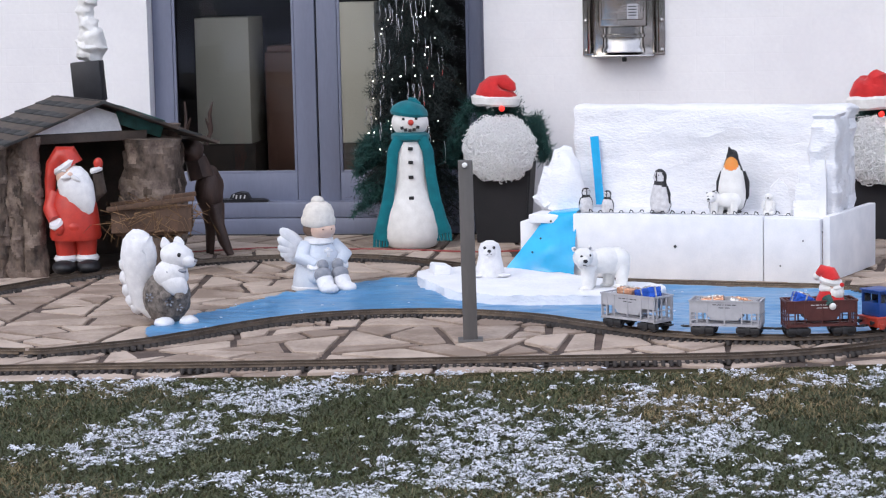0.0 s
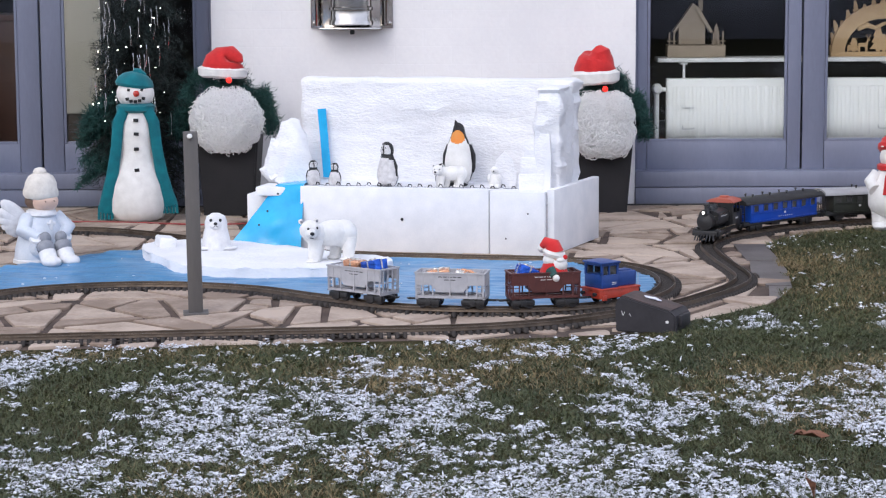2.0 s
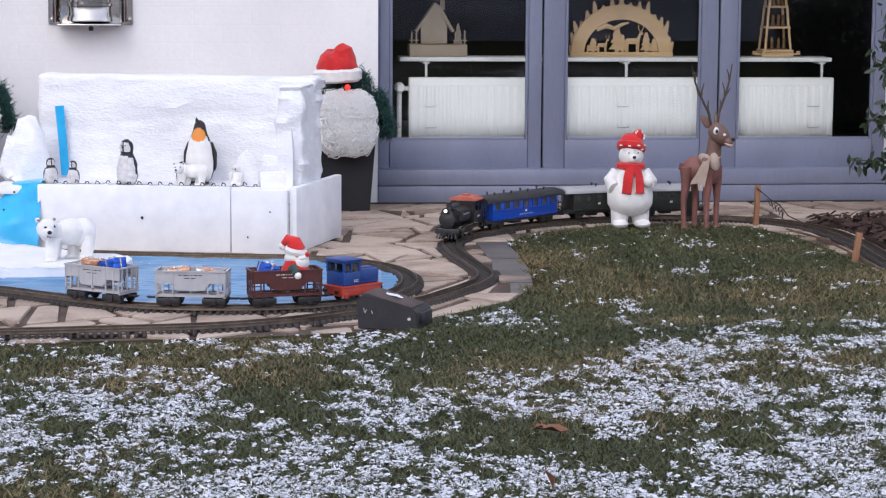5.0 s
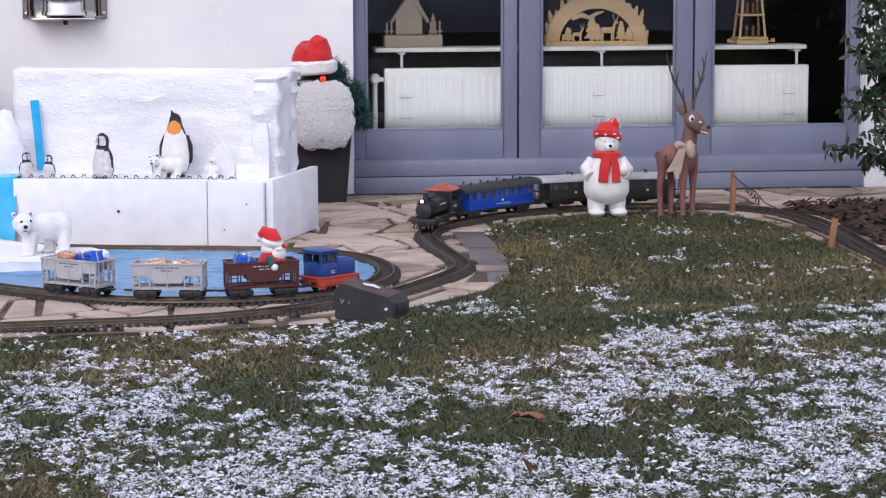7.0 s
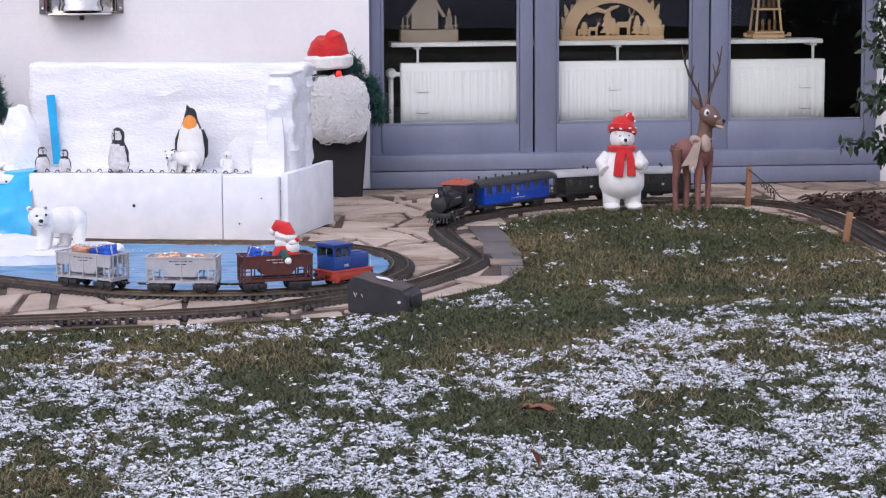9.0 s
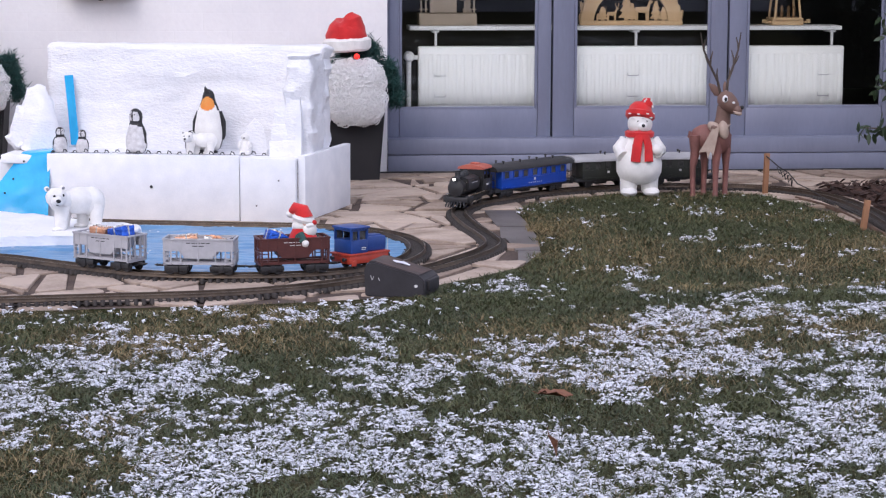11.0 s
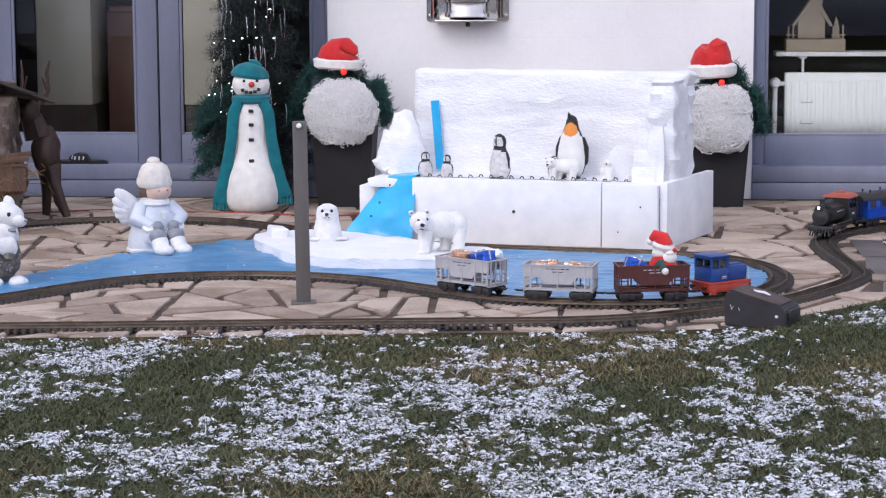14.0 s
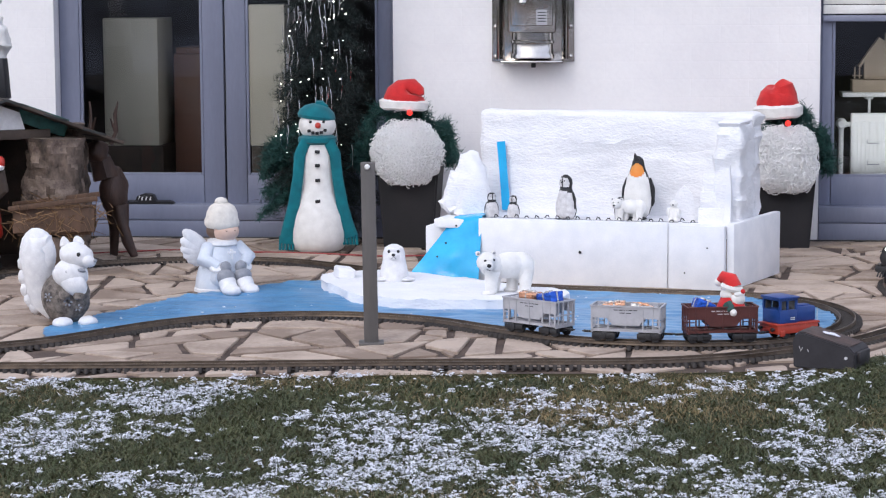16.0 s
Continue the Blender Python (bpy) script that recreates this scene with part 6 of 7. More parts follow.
b.lathe([(0.010, 0.0), (0.026, 0.012), (0.034, 0.034), (0.038, 0.062), (0.030, 0.088), (0.012, 0.10)], "deer", c=(0.106, -0.036, 0.330), rot=(-10, -52, 0), seg=18, squash=(1.0, 0.9, 1))
b.ell((0.104, -0.044, 0.334), (0.022, 0.020, 0.018), "deer", rot=(0, 18, 0), seg=12)
b.ell((0.104, -0.054, 0.322), (0.020, 0.012, 0.009), "deerlight", rot=(0, 10, 0), seg=10)
b.ell((0.121, -0.050, 0.343), (0.010, 0.010, 0.008), "coal", seg=10)
b.tube([(0.085, -0.062, 0.325), (0.118, -0.060, 0.322)], 0.0018, "coal", seg=5)
b.ell((0.050, -0.058, 0.376), (0.012, 0.007, 0.015), "whitefig", seg=12).ell((0.053, -0.0645, 0.375), (0.006, 0.003, 0.008), "coal", seg=8)
b.ell((0.086, -0.060, 0.362), (0.007, 0.003, 0.005), "whitefig", seg=8)
b.lathe([(0.004, 0), (0.017, 0.018), (0.014, 0.045), (0.003, 0.068)], "deer", c=(0.032, -0.010, 0.385), rot=(8, -46, 0), seg=10, squash=(1, 0.45, 1))
b.lathe([(0.004, 0), (0.012, 0.016), (0.010, 0.036), (0.003, 0.050)], "deer", c=(0.060, 0.014, 0.390), rot=(-20, -6, 0), seg=10, squash=(1, 0.45, 1))
for s, x, w in ((-1, 0.034, 0.092), (1, 0.060, 0.060)):
    stem = [(x, s * 0.012, 0.39), (x + s * w * 0.14, s * 0.022, 0.44), (x + s * w * 0.52, s * 0.03, 0.50), (x + s * w * 0.84, s * 0.032, 0.56), (x + s * w, s * 0.03, 0.625)]
    b.tube(stem, [0.0065, 0.0058, 0.005, 0.004, 0.002], "darkwood", seg=7)
    for (p, q) in ((1, (s * 0.004, 0, 0.05)), (2, (-s * 0.010, 0, 0.055)), (3, (-s * 0.012, 0, 0.045)), (2, (s * 0.022, 0, 0.035))):
        o = Vector(stem[p])
        b.tube([o, o + Vector(q) * 0.5 + Vector((s * 0.003, 0, 0)), o + Vector(q)], [0.0045, 0.0035, 0.0018], "darkwood", seg=6)
b.tube([(-0.086, 0, 0.245), (-0.098, 0, 0.222)], [0.012, 0.006], "deerred", seg=8)
b.tube([(0.006, -0.036, 0.268), (0.030, -0.048, 0.272), (0.066, -0.040, 0.272), (0.078, 0.02, 0.274)], 0.007, "deerlight", seg=7, flat=0.6)
b.ell((0.046, -0.056, 0.258), (0.022, 0.012, 0.036), "deerlight", rot=(0, -12, 0), seg=12)
b.ell((0.004, -0.052, 0.270), (0.028, 0.012, 0.020), "deerlight", rot=(0, 20, 0), seg=12)
b.ell((0.004, -0.061, 0.268), (0.014, 0.006, 0.009), "deer", seg=10)
b.prism([(0.0, 0.268), (0.026, 0.264), (0.014, 0.200), (0.004, 0.160), (-0.008, 0.176), (-0.020, 0.150), (-0.026, 0.176), (-0.058, 0.172), (-0.030, 0.215)], -0.066, -0.058, "deerlight")
b.rough(0.002, 40, 3).move(Matrix.Diagonal((0.90, 1.0, 1.01, 1)))
thing("reindeer_figure", b, pose(1.842, 8.36, 0.004, 0, 0, -8), "brown reindeer figure with antlers and a pale bow", "figurine")

# ---------------------------------------------------------------- small case at the lawn's edge
case = thing("track_case", None, pose(0.477, 6.165, 0.0, 0, 0, -24) @ Matrix.Diagonal((1.18, 1.18, 1.04, 1)), "worn black slanted plastic case with brown scuffed lid", "plastic case")
prof = [(-0.075, 0.0), (0.075, 0.0), (0.075, 0.048), (0.062, 0.062), (-0.05, 0.094), (-0.068, 0.094), (-0.078, 0.07)]
bb = Build("spk").prism(prof, -0.055, 0.055, "spk")
bmesh.ops.bevel(bb.bm, geom=bb.bm.edges[:], offset=0.003, segments=2, affect="EDGES")
part("body", bb.rough(0.001, 40, 2), case)
part("lid", Build("spkbrown").prism([(-0.066, 0.0962), (-0.05, 0.0962), (0.060, 0.0645), (0.058, 0.0625), (-0.05, 0.0935), (-0.066, 0.0935)], -0.048, 0.048, "spkbrown"), case, "scuffed brown lid")
part("button", Build("twhite").lathe([(0.004, 0), (0.004, 0.002)], "twhite", rot=(90, 0, 0), seg=12), case, "small white button", at=pose(0.055, -0.0555, 0.035))
b = Build("twhite")
b.tube([(-0.060, -0.0562, 0.058), (-0.056, -0.0562, 0.045), (-0.052, -0.0562, 0.055)], 0.0009, "twhite", seg=5).tube([(-0.040, -0.0562, 0.052), (-0.037, -0.0562, 0.044)], 0.0008, "twhite", seg=5)
part("scratch_mark", b, case, "pale scratched mark")
part("snow_patch", Build("snow").ell((-0.005, 0.012, 0.0845), (0.022, 0.014, 0.004), "snow", rot=(0, 16, 0), seg=14).rough(0.004, 50, 1), case, "thin patch of snow")
part("hinge", Build("spk").box((0.078, 0.0, 0.035), (0.010, 0.07, 0.03), bevel=0.002), case)

# stakes, thin wire and bed edging
for x, y, h, r in ((2.075, 8.43, 0.160, 2), (2.16, 7.36, 0.108, 8)):
    thing("wooden_stake", Build("stake").box((0, 0, h / 2 - 0.01), (0.019, 0.018, h + 0.02), bevel=0.002), pose(x, y, 0, 0, r, 10), "thin raw pine stake at the lawn edge", "stake", "lawn edge stakes")
b = Build("cable_black")
b.tube([(2.075, 8.42, 0.15), (2.12, 8.40, 0.11), (2.15, 8.36, 0.09), (2.17, 8.30, 0.055), (2.19, 8.2, 0.045), (2.2, 7.9, 0.03), (2.2, 7.5, 0.03), (2.17, 7.36, 0.10)], 0.0025, seg=6)
for k in range(5):
    b.tube([(2.11 + 0.012 * k, 8.39 - 0.01 * k, 0.11 - 0.01 * k), (2.12 + 0.012 * k, 8.38, 0.085 - 0.012 * k), (2.135 + 0.008 * k, 8.36, 0.10 - 0.01 * k)], 0.0022, seg=5)
thing("light_string", b, Matrix(), "dark light string hung from a wooden stake", "light string")
b = Build("stake")
ln = spline([(2.16, 8.28), (2.215, 8.0), (2.215, 7.5), (2.195, 7.0), (2.19, 6.3)], 0.05)
v, f = sweep(ln, 0, [(-0.004, -0.02), (0.004, -0.02), (0.004, 0.008), (-0.004, 0.008)])
thing("bed_edging", raw_mesh("bed_edging", v, f, ["oldwood"]), Matrix(), "low brown wooden edging strip beside the bed", "bed edging")

# ---------------------------------------------------------------- wall heater outlet
hx, hz = -0.541, 0.752
ho = thing("flue_cover", None, pose(hx, WALL, hz), "stainless steel wall flue cover with rivets", "flue cover")
part("back_plate", Build("steel").box((0, -0.006, 0.31), (0.345, 0.010, 0.62), bevel=0.002), ho)
for s in (-1, 1):
    part("side_flange", Build("steel").box((s * 0.135, -0.030, 0.31), (0.014, 0.05, 0.60), rot=(0, 0, s * 24), bevel=0.002), ho)
    for z in (0.02, 0.145, 0.30, 0.45, 0.58):
        part("rivet", Build("steel").ell((s * 0.157, -0.012, z), (0.011, 0.007, 0.011), "steel", seg=12), ho)
bx = part("cover_box", Build("steel").box((0, -0.062, 0.37), (0.200, 0.090, 0.50), bevel=0.010), ho)
part("door_panel", Build("steel").box((0, -0.108, 0.38), (0.175, 0.010, 0.46), bevel=0.006).box((0, -0.1135, 0.39), (0.150, 0.004, 0.42), bevel=0.002), bx)
part("type_plate", Build("tgrey").box((0.042, -0.117, 0.185), (0.045, 0.002, 0.062)), bx, "grey type plate")
b = Build("tdark")
for k in range(4):
    b.box((0.042, -0.1184, 0.205 - k * 0.012), (0.034, 0.001, 0.004))
part("plate_text_bar", b, bx)
part("lock", Build("steel").lathe([(0.016, 0), (0.016, 0.006), (0.008, 0.012)], "steel", rot=(90, 0, 0), c=(-0.038, -0.116, 0.245), seg=16), bx)
part("drum", Build("steel").lathe([(0.070, 0.0), (0.092, 0.002), (0.092, 0.020), (0.086, 0.026), (0.086, 0.062), (0.092, 0.066), (0.092, 0.076), (0.086, 0.080), (0.086, 0.108)], "steel", c=(0, -0.055, 0.012), seg=36, squash=(1, 0.62, 1)), ho, "ribbed round steel drum")
part("bottom_tray", Build("steel").box((0.0, -0.055, 0.0), (0.26, 0.11, 0.010), bevel=0.003), ho)
part("drain_nut", Build("tdark").lathe([(0.008, -0.02), (0.010, -0.016), (0.010, -0.004), (0.006, 0)], "tdark", c=(0.005, -0.075, -0.004), seg=10), ho)

# slippers on the threshold
for x, y, r in ((-2.195, 9.309, 2), (-2.215, 9.347, -3)):
    s = thing("slipper", None, pose(x, y, 0.1385, 0, 0, r), "dark slip-on bathing slipper on the door plinth", "slipper", "pair of slippers")
    part("sole", Build("black").prism([(-0.095, 0), (0.095, 0), (0.105, 0.008), (0.095, 0.015), (-0.095, 0.015), (-0.105, 0.008)], -0.017, 0.017, "black"), s)
    part("strap", Build("black").prism([(-0.055, 0.013), (-0.045, 0.034), (-0.015, 0.046), (0.012, 0.044), (0.028, 0.013)], -0.019, 0.019, "black"), s)
    for k in range(3):
        part("stripe", Build("twhite").box((-0.035 + 0.018 * k, -0.0196, 0.028), (0.006, 0.0008, 0.016), rot=(0, 14, 0)), s, "white stripe")

# red and black cables on the terrace
thing("red_cable", Build("cable_red").tube([(p[0], p[1], 0.004) for p in spline([(-2.35, 8.62), (-2.0, 8.78), (-1.7, 8.74), (-1.4, 8.70), (-1.1, 8.62), (-0.9, 8.66)], 0.05)], 0.004, seg=6), Matrix(), "thin red cable lying across the paving", "cable")
thing("black_cable", Build("cable_black").tube([(p[0], p[1], 0.004) for p in spline([(-2.6, 9.26), (-1.8, 9.24), (-1.2, 9.25), (-0.3, 9.22), (0.7, 9.25), (1.7, 9.24), (2.9, 9.26)], 0.06)], 0.0045, seg=6), Matrix(), "black cable along the foot of the wall", "cable")

# ---------------------------------------------------------------- behind the windows
RY = 9.455


def radiator(x0, x1, z0, z1, label, mark):
    t = thing("radiator", None, pose((x0 + x1) / 2, RY, z0), label, "radiator", "low radiators")
    w, h = x1 - x0, z1 - z0
    part("panel", Build("radiator").box((0, 0.03, h / 2), (w, 0.05, h), bevel=0.006), t)
    n = max(8, int(w / 0.034))
    b = Build("radiator")
    for k in range(n):
        x = -w / 2 + w * (k + 0.5) / n
        b.box((x, 0.004, h / 2 - 0.006), (w / n * 0.62, 0.010, h - 0.055), bevel=0.004)
    part("rib_face", b, t)
    b = Build("greyknit")
    for z in (0.055, 0.145):
        b.box((mark * w, -0.003, z), (0.048, 0.002, 0.003)).box((mark * w - 0.024, -0.003, z + 0.008), (0.002, 0.002, 0.018)).box((mark * w + 0.024, -0.003, z + 0.004), (0.002, 0.002, 0.010))
    part("bracket_mark", b, t)
    return t


radiator(0.797, 1.312, 0.252, 0.523, "white ribbed low radiator behind the glass", -0.32)
radiator(1.45, 2.085, 0.252, 0.523, "white ribbed low radiator under the plywood arch", -0.06)
radiator(2.205, 2.665, 0.252, 0.523, "white ribbed low radiator beside the window edge", 0.30)
b = Build("radiator").tube([(0.757, RY + 0.03, 0.07), (0.757, RY + 0.03, 0.46)], 0.011, seg=12).tube([(0.757, RY + 0.03, 0.475), (0.80, RY + 0.03, 0.475)], 0.010, seg=10)
v = thing("radiator_valve", None, Matrix(), "white radiator valve on its feed pipe", "valve")
part("pipe", b, v)
part("knob", Build("radiator").lathe([(0.020, -0.02), (0.023, -0.014), (0.022, 0.012), (0.015, 0.02)], "radiator", c=(0.757, RY + 0.01, 0.48), rot=(90, 0, 0), seg=16), v)
sh = thing("window_shelf", None, Matrix(), "long white shelf board above the radiators", "shelf")
part("board", Build("shelf").box((1.71, RY + 0.12, 0.600), (1.90, 0.18, 0.018), bevel=0.003), sh)
for x in (0.875, 1.75, 2.62):
    part("bracket", Build("shelf").box((x, RY + 0.05, 0.555), (0.010, 0.012, 0.075)).box((x, RY + 0.09, 0.585), (0.03, 0.10, 0.008)), sh)
SZ = 0.6095

b = Build("mdf")
b.prism([(-0.074, 0.055), (0.040, 0.055), (0.040, 0.135), (0.0, 0.215), (-0.014, 0.226), (-0.074, 0.135)], 0.0, 0.05, "mdf")
b.prism([(-0.10, 0.11), (-0.014, 0.232), (0.012, 0.215), (0.072, 0.11), (0.062, 0.105), (-0.012, 0.216), (-0.09, 0.105)], -0.01, 0.06, "mdf")
b.box((0.022, 0.03, 0.225), (0.018, 0.02, 0.05), "mdf", bevel=0.001)
wh = thing("model_house", None, pose(0.93, RY + 0.10, SZ), "pale unpainted wooden model house on the shelf", "model house")
part("house", b, wh)
part("plinth_box", Build("mdf").box((0, 0.03, 0.026), (0.250, 0.12, 0.052), bevel=0.002), wh)
for x in (-0.115, -0.095, 0.075, 0.095, 0.115):
    part("fence_post", Build("mdf").box((x, -0.015, 0.08), (0.006, 0.006, 0.055 + 0.01 * (x > 0.09))).box((x, -0.015, 0.07), (0.022, 0.004, 0.005)), wh)
part("tree_cutout", Build("mdf").prism([(-0.022, 0), (0.022, 0), (0.008, 0.035), (0.016, 0.035), (0.005, 0.065), (0.010, 0.065), (0, 0.095), (-0.010, 0.065), (-0.005, 0.065), (-0.016, 0.035), (-0.008, 0.035)], 0, 0.006), wh, at=pose(0.088, 0.0, 0.052))


def fir(w, h):
    p = [(-0.12, 0), (-0.12, 0.12)]
    for k, (z, r) in enumerate(((0.12, 1), (0.38, 0.8), (0.62, 0.6), (0.82, 0.38))):
        p += [(-0.5 * r, z), (-0.5 * r * 0.45, z + 0.22)]
    p += [(0, 1.0)]
    q = [(-x, z) for x, z in p[:-1]][::-1]
    return [(x * w, z * h) for x, z in p + q]


arc = thing("candle_arch", None, pose(1.735, RY + 0.09, SZ), "plywood fretwork arch with deer and fir trees", "candle arch")
ring = [(-0.222 * math.cos(a), 0.012 + 0.215 * math.sin(a)) for a in np.linspace(0, math.pi, 29)] + [(0.165 * math.cos(a), 0.012 + 0.150 * math.sin(a)) for a in np.linspace(0, math.pi, 29)]
part("arch_ring", Build("plywood").prism(ring, 0, 0.012), arc)
part("base_strip", Build("plywood").box((0, 0.006, 0.010), (0.452, 0.03, 0.02), bevel=0.001), arc)
for k in range(17):
    a = math.pi * (k + 0.5) / 17
    part("fir_cutout", Build("plywood").prism(fir(0.036, 0.036 + 0.016 * (k % 3)), 0, 0.008), arc, at=pose(-0.212 * math.cos(a), 0.014, 0.205 * math.sin(a) - 0.004, 0, math.degrees(math.pi / 2 - a) * -0.25, 0))
for x, w, h in ((-0.02, 0.07, 0.115), (0.005, 0.05, 0.075), (0.11, 0.055, 0.085), (-0.125, 0.055, 0.06), (0.145, 0.05, 0.06)):
    part("fir_cutout", Build("plywood").prism(fir(w, h), 0, 0.007), arc, at=pose(x, 0.002 + random.uniform(0, 0.006), 0.018))


def stag(k):
    b = Build("plywood")
    b.prism([(-0.035, 0.040), (-0.032, 0.064), (0.02, 0.066), (0.032, 0.094), (0.048, 0.092), (0.046, 0.082), (0.036, 0.080), (0.030, 0.045), (0.024, 0.038)], 0, 0.006)
    for x in (-0.032, -0.024, 0.018, 0.026):
        b.prism([(x - 0.003, 0), (x + 0.003, 0), (x + 0.004, 0.044), (x - 0.004, 0.044)], 0, 0.006)
    for s in (-1, 1):
        b.tube([(0.036, 0.003, 0.092), (0.036 + s * 0.012, 0.003, 0.112), (0.036 + s * 0.010, 0.003, 0.126)], 0.0022, "plywood", seg=5)
    return b.move(Matrix.Scale(k, 4))


for x, k in ((0.05, 0.95), (-0.085, 0.62), (-0.135, 0.5)):
    part("deer_cutout", stag(k), arc, at=pose(x, 0.0, 0.018))
part("cloud_cutout", Build("plywood").tube([(-0.11, 0.004, 0.118), (-0.07, 0.004, 0.135), (-0.03, 0.004, 0.122), (0.0, 0.004, 0.140), (0.03, 0.004, 0.148)], [0.010, 0.012, 0.009, 0.008, 0.004], "plywood", seg=8), arc)

py = thing("candle_pyramid", None, pose(2.425, RY + 0.12, SZ), "wooden candle pyramid with three open tiers", "candle pyramid")
part("base", Build("plywood").box((0, 0, 0.012), (0.14, 0.12, 0.022), bevel=0.002), py)
for k, (z, w) in enumerate(((0.024, 0.135), (0.125, 0.112), (0.215, 0.09), (0.30, 0.065))):
    tier = part("tier", Build("plywood").box((0, 0, z + 0.004), (w, w, 0.008), bevel=0.001), py)
    h = 0.100 if k < 3 else 0.05
    for sx in (-1, 1):
        for sy in (-1, 1):
            part("column", Build("plywood").tube([(sx * w * 0.42, sy * w * 0.42, z + 0.008), (sx * w * 0.36, sy * w * 0.36, z + h)], 0.0055, "plywood", seg=6), tier)
    for s in (-0.30, -0.1, 0.12, 0.3):
        part("tier_peg", Build("straw").lathe([(0.008, 0), (0.006, 0.03), (0.008, 0.04), (0.004, 0.052)], "straw", c=(s * w, 0, z + 0.008), seg=8), tier)
for s in (-1, 1):
    part("candle_arm", Build("plywood").tube([(s * 0.06, -0.03, 0.012), (s * 0.095, -0.03, 0.014)], 0.004, "plywood", seg=6).lathe([(0.010, 0), (0.010, 0.014), (0.007, 0.016)], "plywood", c=(s * 0.098, -0.03, 0.010), seg=10), py)

# room behind the door
cb = thing("cream_cupboard", None, pose(-2.49, 10.2, 0.06), "tall cream cupboard in the dim room", "cupboard")
part("body", Build("cream").box((0, 0.16, 0.57), (0.262, 0.32, 0.60), bevel=0.006), cb)
part("base", Build("darkwood").box((0, 0.16, 0.135), (0.29, 0.30, 0.27)), cb)
cb = thing("cream_cupboard", None, pose(-1.84, 10.2, 0.06), "narrow cream cupboard in the dim room", "cupboard")
part("body", Build("cream").box((0, 0.16, 0.60), (0.17, 0.32, 0.66), bevel=0.006), cb)
part("base", Build("darkwood").box((0, 0.16, 0.135), (0.16, 0.30, 0.27)), cb)
sb = thing("sideboard", None, pose(-2.14, 10.35, 0.06), "brown wooden sideboard in the dim room", "sideboard")
part("body", Build("brownwood").box((0, 0.1, 0.35), (0.33, 0.3, 0.70), bevel=0.004), sb)
part("top", Build("brownwood").box((0, 0.1, 0.715), (0.30, 0.34, 0.03), bevel=0.004), sb)
thing("glass_jar", Build("steel").lathe([(0.022, 0), (0.026, 0.02), (0.020, 0.06), (0.014, 0.08), (0.020, 0.10)], "steel", seg=18), pose(-2.10, 10.35, 0.79), "shiny decorative jar on the sideboard", "jar")

# ---------------------------------------------------------------- christmas tree before the door
tr = thing("christmas_tree", None, pose(-1.40, 9.08, 0), "dark green decorated fir with tinsel and tiny lights", "christmas tree")
part("trunk", Build("treebark").tube([(0, 0, 0), (0.0, 0, 0.9), (0.01, 0, 1.8)], [0.022, 0.017, 0.006], "treebark", seg=10), tr)
rnd = random.Random(4)
cent, twigs = [], Build("treebark")
for k in range(260):
    t = rnd.random() ** 0.9
    z = 0.17 + 1.60 * t
    R_ = 0.25 * (1 - t) ** 0.8 + 0.03
    a = rnd.uniform(0, 2 * math.pi)
    R_ *= rnd.uniform(0.75, 1.0)
    if math.sin(a) > 0:
        R_ = min(R_, 0.17 / max(math.sin(a), 0.2))
    if math.cos(a) > 0:
        R_ = min(R_, 0.21 / max(math.cos(a), 0.2))
    e = Vector((math.cos(a) * R_, math.sin(a) * R_, z - 0.05 - 0.06 * (1 - t)))
    s = Vector((0, 0, z + 0.02))
    twigs.tube([s, s.lerp(e, 0.5) + Vector((0, 0, 0.012)), e], [0.003, 0.0022, 0.0012], "treebark", seg=4)
    for j in range(9):
        q = 0.2 + 0.8 * j / 8
        p = s.lerp(e, q) + Vector((0, 0, 0.012 * math.sin(q * 3.1)))
        cent.append(p)
        sid = Vector((-math.sin(a), math.cos(a), -0.1)) * (0.055 * q)
        cent += [p + sid * 0.5, p - sid * 0.5, p + sid, p - sid]
part("branchwork", twigs, tr)["kind"] = "stuff"
part("crown", raw_mesh("crown", *needles(np.array(cent), 100000, 0.028, 0.0012, 0.009, 9, 0.2), ["shaded_needle"]), tr, "dense needles with the shade put into their near-black green")["kind"] = "stuff"
low = []
for k in range(16):
    s = Vector((-0.06, -0.10, rnd.uniform(0.22, 0.50)))
    e = s + Vector((-rnd.uniform(0.06, 0.19), -rnd.uniform(0.0, 0.10), -rnd.uniform(0.02, 0.12)))
    low += [s.lerp(e, q / 14) + Vector((0, 0, 0.02 * math.sin(q / 14 * 3.1))) for q in range(15)]
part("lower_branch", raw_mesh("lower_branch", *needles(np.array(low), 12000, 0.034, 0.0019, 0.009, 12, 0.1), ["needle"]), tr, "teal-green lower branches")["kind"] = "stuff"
for k in range(150):
    t = rnd.uniform(0.13, 0.64)
    a = rnd.uniform(math.pi * 1.02, math.pi * 1.98)
    R_ = (0.25 * (1 - t) ** 0.8 + 0.03) * 0.97
    x = rnd.uniform(-0.92, 0.7) * R_
    p = Vector((x, -0.95 * math.sqrt(R_ * R_ - x * x), 0.17 + 1.60 * t))
    if k < 62:
        part("light_bulb", Build("lamp_on").ell((0, 0, 0), rnd.uniform(0.0013, 0.0034), "lamp_on", seg=6), tr, at=pose(*p))
    else:
        part("tinsel_strand", Build("tinsel").tube([p, p + Vector((0.004, 0, -0.035)), p + Vector((rnd.uniform(-0.008, 0.008), 0.002, -rnd.uniform(0.05, 0.10)))], [0.0016, 0.0014, 0.001], "tinsel", seg=4), tr)

